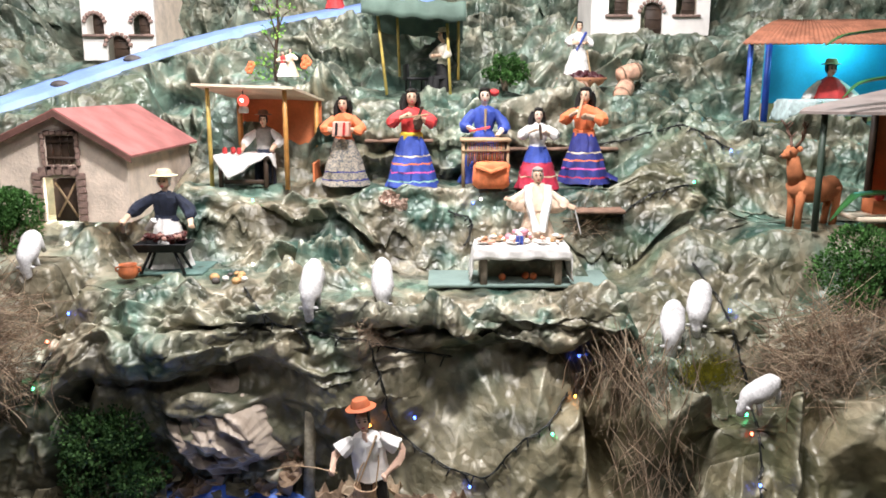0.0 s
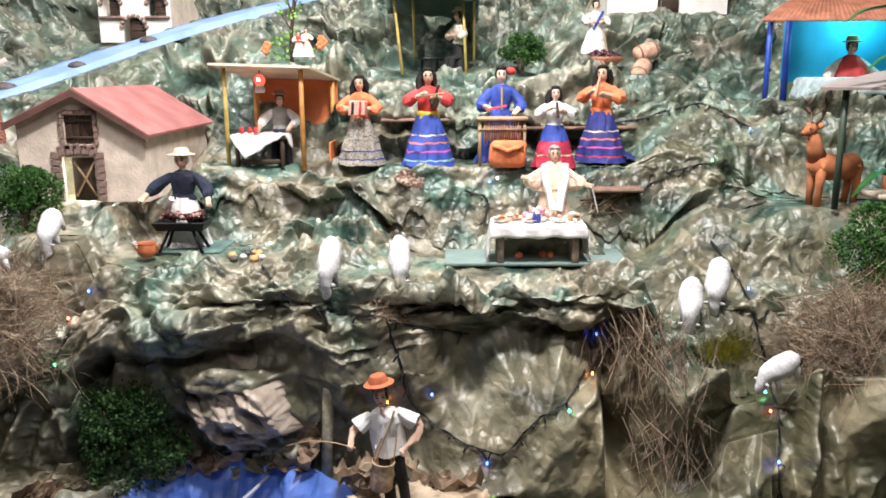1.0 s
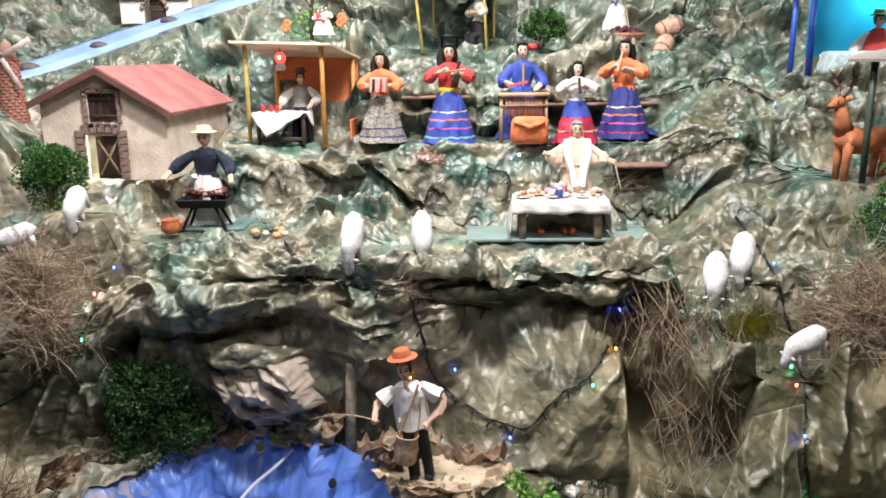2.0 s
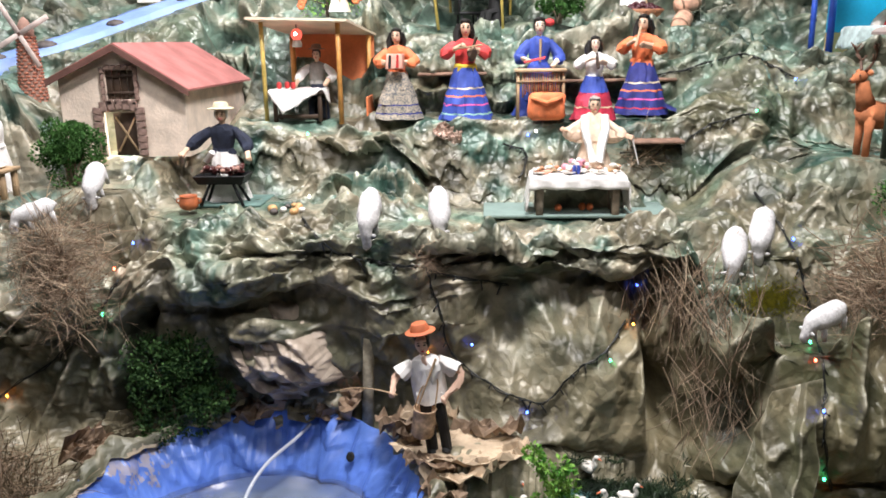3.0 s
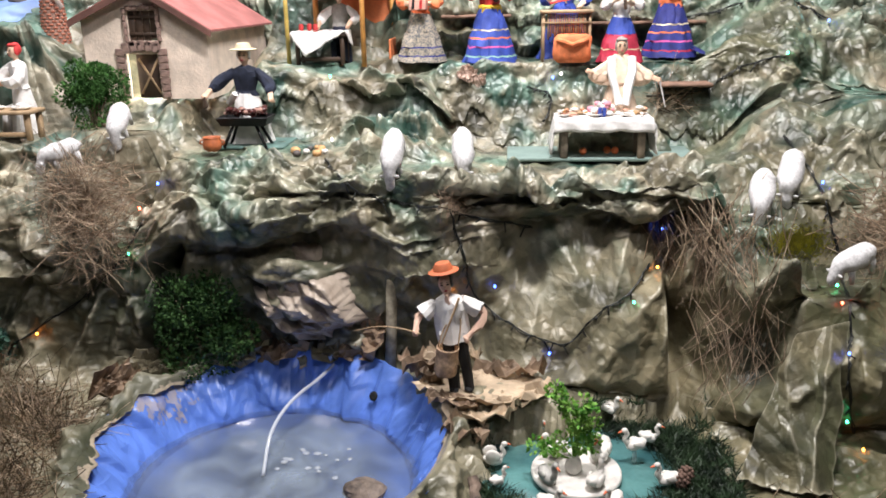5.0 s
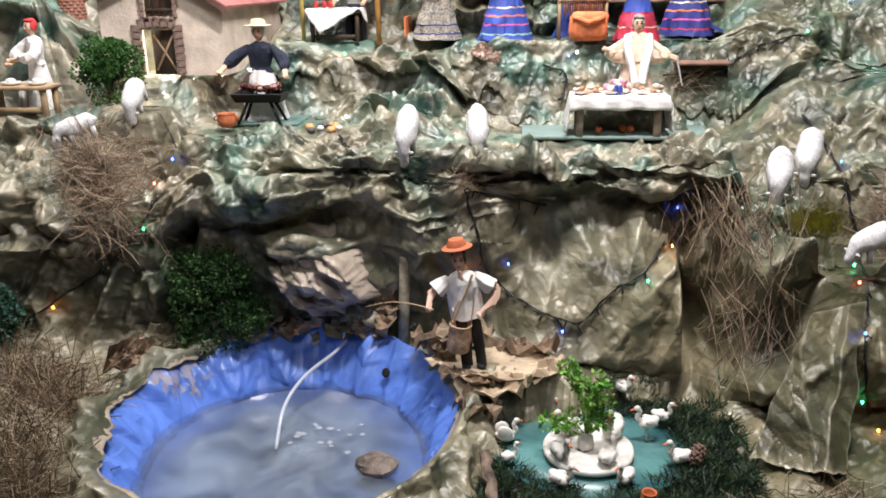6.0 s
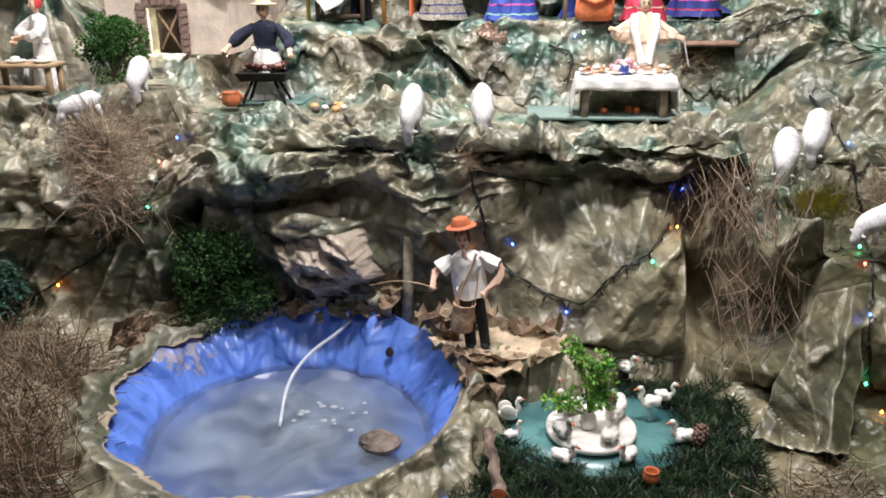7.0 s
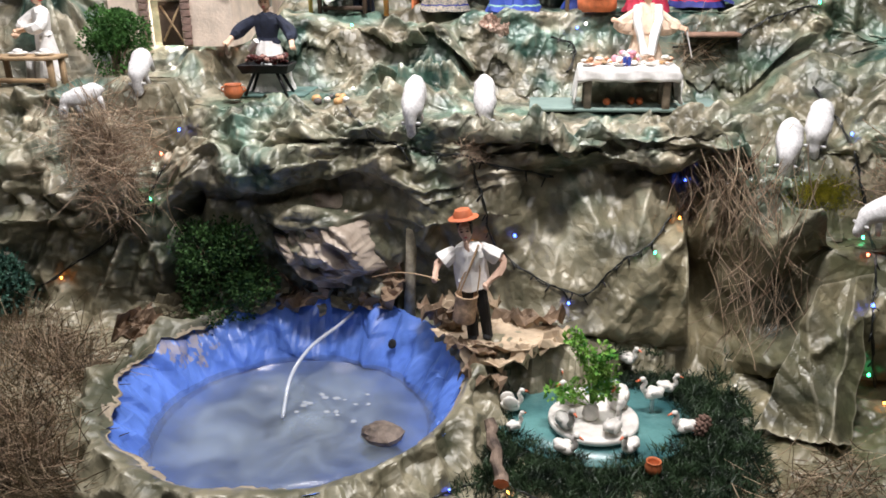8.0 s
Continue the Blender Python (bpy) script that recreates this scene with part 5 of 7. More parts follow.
# the near stall with the orange wall
ns = thing("market_stall", pose(0, 0, 0), "stall with dusty pale roof, dark green post and orange wall", "stall")
post(ns, 0.967, 2.05, 1.23, 1.54, 0.0085, GREEN_POST)
post(ns, 1.175, 2.20, 1.23, 1.56, 0.010, DARK_WOOD)
slab_part("roof", ((0.902, 2.05, 1.532), (1.45, 1.62, 1.535), (1.62, 2.42, 1.655), (0.93, 2.09, 1.540)), 0.007, mat("dusty_grey_board", (0.30, 0.245, 0.225), 0.7, scale=15, bscale=150, var=0.2), ns, "dusty grey-pink board roof")
bm = bmesh.new()
box(bm, (1.36, 2.215, 1.41), (0.36, 0.010, 0.34), bevel=0.001)
part("back_wall", bm, ORANGE_WALL, ns, "orange painted wall", smooth=False)
bm = bmesh.new()
box(bm, (1.24, 2.10, 1.262), (0.33, 0.12, 0.012), bevel=0.002)
part("counter", bm, ROOF_CREAM, ns)
bm = bmesh.new()
box(bm, (1.26, 2.12, 1.287), (0.25, 0.06, 0.036), bevel=0.002)
part("counter_box", bm, ORANGE_WALL, ns)
r4 = random.Random(9)
for k in range(8):
    bm = bmesh.new()
    ball(bm, (0, 0, 0.012), 0.012 * r4.uniform(0.8, 1.2), 1, 1, r4.uniform(0.8, 1.1))
    o = part("fruit", bm, (RED, WHITE, CRIMSON)[k % 3])
    o.location = (1.15 + 0.02 * k, 2.10 + r4.uniform(-0.012, 0.012), 1.303)
    tagged(o, ("red", "white", "dark red")[k % 3] + " small round ware on the orange counter", "fruit", "wares on the counter")

# the canopy
cp = thing("canopy", pose(0, 0, 0), "grey-green canvas canopy on thin yellow poles", "canopy")
for x, y, z1, ln in ((-0.203, 2.95, 1.85, -0.03), (0.027, 2.95, 1.82, -0.012), (-0.17, 3.25, 1.88, -0.01), (0.06, 3.22, 1.86, 0.0)):
    post(cp, x, y, 1.57, z1, 0.0055, BAMBOO, (ln, 0), "pole")
bm = bmesh.new()
rows = []
for y, z, sag in ((2.885, 1.848, 0.0), (2.888, 1.87, 0.2), (2.892, 1.90, 0.4), (2.91, 1.918, 0.6), (3.0, 1.922, 1.0), (3.1, 1.92, 1.2), (3.2, 1.915, 1.0), (3.28, 1.905, 0.6), (3.31, 1.88, 0.3), (3.315, 1.845, 0.1), (3.318, 1.812, 0.0)):
    rows.append([(-0.285 + 0.365 * i / 24, y + 0.006 * math.sin(i * 0.9), z - 0.028 * i / 24 - 0.012 * sag * math.sin(math.pi * i / 24) + 0.004 * math.sin(i * 1.1 + y * 9)) for i in range(25)])
grid_faces(bm, rows, 0, False)
o = part("canvas", bm, CANVAS, cp)
md = o.modifiers.new("thickness", "SOLIDIFY")
md.thickness = 0.003


# ---- the band's stand and props ----
st = thing("bamboo_stand", pose(0.125, 2.37, 1.308), "bamboo drum stand with reed front", "stand")
for x in (-0.065, 0.065):
    for y in (-0.02, 0.04):
        bm = bmesh.new()
        tube(bm, [(x, y, 0), (x, y, 0.135)], 0.0045, 8)
        part("leg", bm, WOOD, st)
bm = bmesh.new()
box(bm, (0, 0.01, 0.138), (0.148, 0.085, 0.009), bevel=0.002)
part("top", bm, WOOD, st)
for k in range(17):
    bm = bmesh.new()
    tube(bm, [(-0.052 + k * 0.0065, -0.02, 0.062 + 0.008 * (k % 3)), (-0.052 + k * 0.0065, -0.02, 0.132)], 0.0026, 6)
    part("reed", bm, TERRA if k % 2 else WOOD, st)
bm = bmesh.new()
tube(bm, [(-0.07, -0.026, 0.108), (0.07, -0.026, 0.108)], 0.003, 6)
part("rail", bm, WOOD, st)
bm = bmesh.new()
box(bm, (0, 0, 0.040), (0.104, 0.040, 0.080), 0, bevel=0.012)
tube(bm, [(-0.045, -0.022, 0.062), (0.0, -0.025, 0.050), (0.045, -0.022, 0.064)], [0.006, 0.007, 0.006], 8)
bmesh.ops.subdivide_edges(bm, edges=bm.edges, cuts=2)
for v in bm.verts:
    v.co += Vector((noise.noise(v.co * 40), noise.noise(v.co * 40 + Vector((5, 1, 2))), noise.noise(v.co * 30 + Vector((1, 8, 3))))) * 0.006
o = part("cloth_bag", bm, mat("light_orange_cloth", (0.82, 0.22, 0.085), 0.75, var=0.25, scale=40, bscale=200, bump=0.5))
o.location = (0.140, 2.322, 1.308)
tagged(o, "orange cloth bag leaning on the bamboo stand", "bag")

for x0, x1, y, z in ((-0.245, -0.03, 2.56, 1.432), (0.17, 0.55, 2.56, 1.407), (0.38, 0.52, 2.29, 1.25)):
    bm = bmesh.new()
    box(bm, ((x0 + x1) / 2, y, z), (x1 - x0, 0.10, 0.010), bevel=0.003)
    o = part("plank", bm, mat("worn_brown_plank", (0.22, 0.13, 0.09), 0.8, scale=20, var=0.4, bscale=120, bump=0.8))
    tagged(o, "worn brown plank ledge among the rocks", "plank", "planks on the rocks")


# ---- grill, pot and small food ----
g = thing("grill", pose(-0.738, 2.08, 1.115), "black iron grill on splayed legs heaped with meat", "grill")
bm = bmesh.new()
rows = []
for z, a, b2 in ((0.058, 0.060, 0.032), (0.080, 0.070, 0.042), (0.082, 0.066, 0.038), (0.066, 0.060, 0.032)):
    rows.append([(x * a, y * b2, z) for x, y in ((-1, -1), (1, -1), (1, 1), (-1, 1))])
grid_faces(bm, rows, 0, True, True, True)
bmesh.ops.recalc_face_normals(bm, faces=bm.faces)
part("fire_box", bm, IRON, g, smooth=False)
for sx in (-1, 1):
    for sy in (-1, 1):
        bm = bmesh.new()
        tube(bm, [(sx * 0.030, sy * 0.018, 0.06), (sx * 0.058, sy * 0.03, 0.0)], 0.0045, 6)
        part("leg", bm, IRON, g)
r5 = random.Random(3)
for k in range(46):
    bm = bmesh.new()
    ball(bm, (0, 0, 0), 0.0085 * r5.uniform(0.6, 1.3), r5.uniform(0.9, 1.9), r5.uniform(0.7, 1.1), 0.7, u=8, v=5)
    o = part("meat_piece", bm, MEAT if k % 4 else mat("pale_meat", (0.45, 0.25, 0.2), 0.4, scale=80, var=0.4))
    o.matrix_basis = pose(-0.738 + r5.uniform(-0.052, 0.052), 2.08 + r5.uniform(-0.028, 0.028), 1.115 + 0.083 + r5.uniform(0, 0.018), 0, 0, r5.uniform(0, 180))
    tagged(o, "dark grilled meat piece on the grill" if k % 4 else "pale sausage piece on the grill", "food", "meat on the grill")


def jar(name, at, r, h, material, label, category, handle=False):
    t = thing(name, pose(*at), label, category)
    bm = bmesh.new()
    lathe(bm, [(r * 0.55, 0), (r * 0.9, h * 0.2), (r, h * 0.5), (r * 0.85, h * 0.82), (r * 0.8, h * 0.9), (r * 0.9, h), (r * 0.75, h * 0.99), (r * 0.7, h * 0.8), (r * 0.7, h * 0.3)], 20, cap=True)
    part("body", bm, material, t)
    if handle:
        for s in (-1, 1):
            bm = bmesh.new()
            tube(bm, [(s * r * 0.9, 0, h * 0.4), (s * r * 1.25, 0, h * 0.55), (s * r * 1.2, 0, h * 0.75), (s * r * 0.85, 0, h * 0.8)], r * 0.09, 6)
            part("handle", bm, material, t)
    return t


jar("clay_pot", (-0.808, 2.0, drop(-0.808, 2.0, 1.4) + 0.012), 0.026, 0.037, CLAY, "orange clay cooking pot with two handles", "pot", True)
for k in range(9):
    x, y = -0.56 + r5.uniform(-0.045, 0.06), 2.03 + r5.uniform(-0.05, 0.05)
    bm = bmesh.new()
    ball(bm, (0, 0, 0), 0.010 * r5.uniform(0.6, 1.2), 1.2, 1, 0.9, u=8, v=6)
    o = part("gourd", bm, (BREAD, GLAZE, BREAD, PEBBLE)[k % 4])
    o.location = (x, y, drop(x, y, 1.4) + 0.006)
    tagged(o, ("tan", "white", "tan", "dark")[k % 4] + " little gourd lying on the rocks", "fruit", "gourds on the rocks")

# ---- the laid table ----
for nm, c, s in (("ground_board", (0.205, 2.138, 1.082), (0.49, 0.17, 0.010)), ("ground_board", (-0.73, 2.13, 1.113), (0.19, 0.15, 0.008))):
    bm = bmesh.new()
    box(bm, c, s, bevel=0.002)
    tagged(part(nm, bm, AQUA if c[0] > 0 else mat("dark_aqua_board", (0.10, 0.18, 0.16), 0.7)), "flat aqua painted board set into the rocks", "board", kind="structure")
wooden_table(pose(0.206, 2.095, 1.086), 0.235, 0.105, 0.102, "grey wooden table under a white cloth laid with food", mat("grey_table_wood", (0.27, 0.22, 0.17), 0.75, scale=30, var=0.3), 0.019, False)
cloth("tablecloth", 0.085, 0.328, 2.04, 2.15, 1.191, (0.034, 0.09, 0.03, 0.09), "white cloth hanging over the laid table", seed=2)
r6 = random.Random(21)
ZT = 1.193
for k in range(6):
    bm = bmesh.new()
    lathe(bm, [(0.008, 0), (0.016, 0.003), (0.019, 0.006), (0.0185, 0.007), (0.012, 0.004)], 16)
    x, y = 0.105 + 0.04 * k, 2.07 + 0.04 * (k % 2)
    o = part("plate", bm, (GLAZE, WOOD)[k % 2])
    o.location = (x, y, ZT)
    tagged(o, ("white glazed plate", "brown clay plate")[k % 2] + " on the white tablecloth", "plate", "plates on the table")
    for j in range(4):
        bm = bmesh.new()
        ball(bm, (0, 0, 0), 0.0065 * r6.uniform(0.6, 1.3), r6.uniform(1, 1.9), 1, 0.7, u=8, v=5)
        o = part("food_piece", bm, (BREAD, SALMON, GLAZE, TERRA, BREAD, GLAZE)[(k + j) % 6])
        o.location = (x + r6.uniform(-0.011, 0.011), y + r6.uniform(-0.01, 0.01), ZT + 0.0125 + 0.004 * (j == 3))
        tagged(o, ("brown", "salmon pink", "white", "reddish", "brown", "white")[(k + j) % 6] + " morsel of food on a plate", "food", "food on the table")
for k in range(26):
    bm = bmesh.new()
    ball(bm, (0, 0, 0), 0.0062 * r6.uniform(0.6, 1.4), r6.uniform(1, 2.2), 1, 0.7, u=8, v=5)
    o = part("food_piece", bm, (GLAZE, BREAD, TERRA, WHITE, SALMON)[k % 5])
    o.matrix_basis = pose(r6.uniform(0.095, 0.31), r6.uniform(2.06, 2.13), ZT + 0.006, 0, 0, r6.uniform(0, 180))
    tagged(o, ("white", "brown", "reddish", "white", "salmon pink")[k % 5] + " morsel of food on the white tablecloth", "food", "food on the table")
for x in (0.196, 0.207):
    jar("blue_jar", (x, 2.062, ZT), 0.0055, 0.022, BLUE, "tiny blue glass jar on the white tablecloth", "jar")
for k in range(16):
    bm = bmesh.new()
    ball(bm, (0, 0, 0), 0.0085 * r6.uniform(0.8, 1.3), 1, 1, 0.8, u=7, v=5)
    o = part("flower", bm, mat("pink_flower", (0.72, 0.30, 0.36), 0.8) if k % 3 else WHITE)
    o.location = (0.205 + r6.uniform(-0.03, 0.03), 2.10 + r6.uniform(-0.015, 0.015), ZT + 0.008 + r6.uniform(0, 0.022))
    tagged(o, "pink paper flower bunched on the table" if k % 3 else "white paper flower bunched on the table", "flower", "flowers on the table")
for x, y in ((0.16, 2.10), (0.225, 2.115), (0.245, 2.11)):
    bm = bmesh.new()
    ball(bm, (0, 0, 0.009), 0.010, u=10, v=7)
    o = part("orange_fruit", bm, ORANGE)
    o.location = (x, y, 1.087)
    tagged(o, "orange round fruit under the table", "fruit", "fruit under the table")

# the potter's table
wooden_table(pose(-1.40, 2.055, 1.14), 0.19, 0.085, 0.080, "plain wooden work table with plates", WOOD, 0.014)
for x in (-1.42, -1.345):
    bm = bmesh.new()
    lathe(bm, [(0.012, 0), (0.022, 0.003), (0.026, 0.008), (0.024, 0.009), (0.012, 0.004)], 16)
    o = part("plate", bm, GLAZE)
    o.location = (x, 2.05, 1.22)
    tagged(o, "white plate on the wooden work table", "plate", "plates on the work table")
    bm = bmesh.new()
    ball(bm, (0, 0, 0.008), 0.011, 1.3, 1, 0.6)
    o = part("dough", bm, WHITE)
    o.location = (x, 2.05, 1.224)
    tagged(o, "white dough lump on a plate", "food", "dough on the plates")


# ---- animals: each one plain mesh ----
def sheep(m, s=1.0, seed=0, label="white woolly toy sheep grazing on the rocks"):
    bm = bmesh.new()
    spine = curve_pts([(0, 0.056, 0.060), (0, 0.050, 0.060), (0, 0.030, 0.060), (0, 0.0, 0.058), (0, -0.030, 0.060), (0, -0.052, 0.062), (0, -0.066, 0.053), (0, -0.077, 0.038), (0, -0.086, 0.020), (0, -0.088, 0.014)], 3)
    girth = [0.006, 0.016, 0.0285, 0.031, 0.0305, 0.024, 0.0165, 0.0145, 0.011, 0.004]
    tube(bm, spine, [girth[min(i // 3, 9)] + (girth[min(i // 3 + 1, 9)] - girth[min(i // 3, 9)]) * (i % 3) / 3 for i in range(len(spine))], 18)
    for v in bm.verts:
        v.co += Vector((noise.noise(v.co * 60 + Vector((seed, 0, 0))), noise.noise(v.co * 60 + Vector((0, seed, 5))), noise.noise(v.co * 60 + Vector((3, 0, seed))))) * 0.0035
    for sx in (-1, 1):
        ball(bm, (sx * 0.017, -0.074, 0.046), 0.007, 1.5, 0.6, 0.7)
        for y in (-0.034, 0.034):
            tube(bm, [(sx * 0.016, y, 0.042), (sx * 0.017, y, 0.02), (sx * 0.017, y - 0.002, 0.0)], [0.010, 0.0075, 0.007], 8)
    tube(bm, [(0, 0.05, 0.065), (0, 0.060, 0.052)], [0.008, 0.005], 7)
    ob = part("sheep", bm, WOOL)
    ob.matrix_basis = m @ Matrix.Diagonal((s, s, s, 1))
    return tagged(ob, label, "toy sheep", "toy sheep")


sheep(pose(-0.309, 1.885, 1.103, 38, 0, -3) @ Matrix.Diagonal((0.88, 1, 1, 1)), 1.0, 1)
sheep(pose(-0.148, 1.895, 1.108, 38, 0, 5) @ Matrix.Diagonal((0.9, 1, 1, 1)), 0.95, 2)
sheep(pose(-1.029, 1.975, 1.172, 36, 0, 8), 0.84, 3, "white woolly toy sheep beside a heap of twigs")
sheep(pose(-1.118, 1.85, 1.104, 16, 0, -50), 0.78, 4, "white woolly toy sheep before a heap of twigs")
sheep(pose(0.542, 1.81, 1.033, 42, 0, -18), 0.9, 5)
sheep(pose(0.628, 1.88, 1.062, 42, 0, -24), 0.92, 6)
sheep(pose(0.708, 1.655, 0.912, 20, 8, -64), 0.80, 7, "white woolly toy sheep perched on the steep slope")


def deer(m):
    bm = bmesh.new()
    body = [(-0.060, 0.145, 0.028), (-0.040, 0.130, 0.040), (0.0, 0.118, 0.041), (0.045, 0.117, 0.040), (0.085, 0.122, 0.040), (0.108, 0.118, 0.022)]
    tube(bm, [(0, y, z) for y, z, r in body], [r for y, z, r in body], 14)
    tube(bm, [(0, -0.045, 0.145), (0, -0.062, 0.185), (0, -0.070, 0.222)], [0.030, 0.022, 0.018], 12)
    ball(bm, (0, -0.080, 0.235), 0.020, 0.85, 1.35, 0.9, rot=Euler((0.3, 0, 0)).to_matrix())
    ball(bm, (0, -0.102, 0.226), 0.011, 0.9, 1.2, 0.85)
    ball(bm, (0, -0.114, 0.225), 0.005, mi=1)
    for s in (-1, 1):
        ball(bm, (s * 0.024, -0.066, 0.248), 0.008, 1.6, 0.6, 1.1)
        ball(bm, (s * 0.016, -0.094, 0.241), 0.003, mi=1)
        tube(bm, [(s * 0.018, -0.042, 0.135), (s * 0.019, -0.046, 0.07), (s * 0.019, -0.048, 0.0)], [0.020, 0.0115, 0.010], 10)
        tube(bm, [(s * 0.018, 0.078, 0.13), (s * 0.019, 0.090, 0.07), (s * 0.019, 0.082, 0.0)], [0.024, 0.0115, 0.010], 10)
        main = curve_pts([(s * 0.009, -0.070, 0.252), (s * 0.026, -0.062, 0.278), (s * 0.040, -0.066, 0.305), (s * 0.040, -0.078, 0.325)], 4)
        tube(bm, main, [0.0048 - 0.0025 * i / len(main) for i in range(len(main))], 7, 1)
        for k, ln in ((4, 0.024), (8, 0.026), (10, 0.02)):
            p = main[k]
            tube(bm, [p, p + Vector((s * 0.010, -0.012, ln))], [0.0034, 0.0015], 6, 1)
            tube(bm, [p, p + Vector((-s * 0.006, 0.014, ln * 0.8))], [0.003, 0.0015], 6, 1)
    tube(bm, [(0, 0.098, 0.135), (0, 0.110, 0.12)], [0.009, 0.006], 7)
    ob = part("deer", bm, [DEER, ANTLER])
    ob.matrix_basis = m
    return tagged(ob, "orange-brown flocked toy deer with dark antlers", "toy deer")


deer(pose(0.985, 2.14, 1.226, 0, 0, -74) @ Matrix.Diagonal((0.86, 0.86, 0.86, 1)))


def duck(m, s, label, beak=BEAK, raised=False, material=GLAZE):
    bm = bmesh.new()
    rows = []
    for i in range(11):
        u = i / 10
        y = -0.020 + 0.046 * u
        r = 0.0135 * max(0.0, 1 - (2 * u ** 0.85 - 1) ** 2) ** 0.5 + 0.0012
        rows.append([(r * math.cos(a), y, 0.012 + r * 0.85 * math.sin(a) + 0.010 * u * u) for a in [2 * math.pi * j / 12 for j in range(12)]])
    grid_faces(bm, rows, 0, True, True, True)
    nk = curve_pts([(0, -0.014, 0.016), (0, -0.023, 0.028), (0, -0.018, 0.040), (0, -0.022, 0.048)], 4)
    tube(bm, nk, [0.0065 - 0.0025 * i / len(nk) for i in range(len(nk))], 9)
    ball(bm, (0, -0.024, 0.049), 0.0065, 0.9, 1.15, 0.95, u=9, v=7)
    tube(bm, [(0, -0.029, 0.048), (0, -0.039, 0.045)], [0.0032, 0.0014], 6, 1)
    for sx in (-1, 1):
        ball(bm, (sx * 0.011, 0.006, 0.017 + 0.012 * raised), 0.012, 0.35, 1.3, 0.7 + 0.9 * raised, rot=Euler((-0.35 - raised * 0.6, 0, sx * 0.1)).to_matrix())
    ob = part("duck", bm, [material, beak])
    ob.matrix_basis = m @ Matrix.Diagonal((s, s, s, 1))
    return tagged(ob, label, "toy duck", "toy ducks")


GREY = mat("grey_duck_paint", (0.42, 0.41, 0.38), 0.5, var=0.3)
for x, y, z, rz, s, lb, kw in ((-0.062, 1.455, 0.548, 110, 0.95, "white clay duck with raised wings on the pond", dict(raised=True)), (-0.054, 1.378, 0.552, 120, 0.72, "small white clay duck at the pond's edge", {}), (0.045, 1.307, 0.55, 60, 0.98, "white clay duck with an orange beak at the pond's edge", {}),
                               (0.171, 1.327, 0.548, -40, 0.95, "white clay duck swimming on the pond", {}), (0.286, 1.400, 0.55, -75, 0.98, "white clay duck with its head tucked beside the pond", {}), (0.234, 1.490, 0.572, -80, 0.98, "white clay swan raised on a clear peg", {}),
                               (0.272, 1.545, 0.56, 80, 0.85, "white clay duck lying by the tinsel grass", {}), (-0.021, 1.620, 0.565, 70, 0.90, "white clay duck at the back of the pond", {}), (0.200, 1.650, 0.57, 50, 0.9, "white clay duck at the back of the pond", {}),
                               (0.043, 1.590, 0.55, 10, 0.8, "white clay duck with a red face on the pond", {}), (0.068, 1.470, 0.564, -60, 1.15, "white clay duck sitting on the round disc", {}), (0.160, 1.465, 0.564, -20, 1.45, "large round white duck on the disc", {}),
                               (0.047, 1.375, 0.564, 30, 1.05, "grey-headed clay duck on the round disc", dict(material=GREY)), (0.141, 1.366, 0.564, 150, 1.1, "white clay duck seen from behind on the disc", dict(beak=GREY))):
    duck(pose(x, y, z, 0, 0, rz), s, lb, **kw)


# ---- plants ----
def leafy(bm, centres, n, size, rnd, mi=0, flat=0.5):
    """n small folded leaves scattered through lumps (centre, radius)."""
    for _ in range(n):
        c, rad = centres[rnd.randrange(len(centres))]
        v = Vector((rnd.gauss(0, 1), rnd.gauss(0, 1), rnd.gauss(0, 1))).normalized()
        p = Vector(c) + v * rad * rnd.uniform(0.55, 1.06) ** 0.6
        d = (v + Vector((rnd.gauss(0, flat), rnd.gauss(0, flat), rnd.gauss(0, flat) + 0.35))).normalized()
        sd = d.cross(Vector((rnd.gauss(0, 1), rnd.gauss(0, 1), rnd.gauss(0, 1)))).normalized()
        L = size * rnd.uniform(0.6, 1.3)
        w = L * 0.32
        nrm = d.cross(sd) * L * 0.12
        a, b2, e, f = bm.verts.new(p), bm.verts.new(p + d * L * 0.5 + sd * w + nrm), bm.verts.new(p + d * L), bm.verts.new(p + d * L * 0.5 - sd * w + nrm)
        bm.faces.new((a, b2, e)).material_index = mi
        bm.faces.new((a, e, f)).material_index = mi


def bush(base, rx, ry, h, n, size, seed, label, name="bush", leaf=LEAF):
    rnd = random.Random(seed)
    t = thing(name, pose(*base), label, "bush")
    lumps = []
    for k in range(26):
        a, z = rnd.uniform(0, 2 * math.pi), rnd.uniform(0.18, 1.0)
        q = math.sqrt(max(0.04, 1 - ((z - 0.5) / 0.55) ** 2)) * rnd.uniform(0.25, 0.9)
        lumps.append(((rx * q * math.cos(a), ry * q * math.sin(a), h * z * 0.88), min(rx, h * 0.5) * rnd.uniform(0.22, 0.46)))
    bm = bmesh.new()
    for c, r in lumps[::2]:
        tube(bm, curve_pts([(rnd.uniform(-0.008, 0.008), rnd.uniform(-0.008, 0.008), -0.02), (c[0] * 0.4, c[1] * 0.4, c[2] * 0.5), c], 3), [0.004, 0.0035, 0.003, 0.0025, 0.002, 0.0015, 0.001], 5)
    tagged(part("stem", bm, BARK, t), kind="stuff")
    bm = bmesh.new()
    leafy(bm, lumps, n, size, rnd)
    tagged(part("foliage", bm, leaf, t), kind="stuff")
    return t


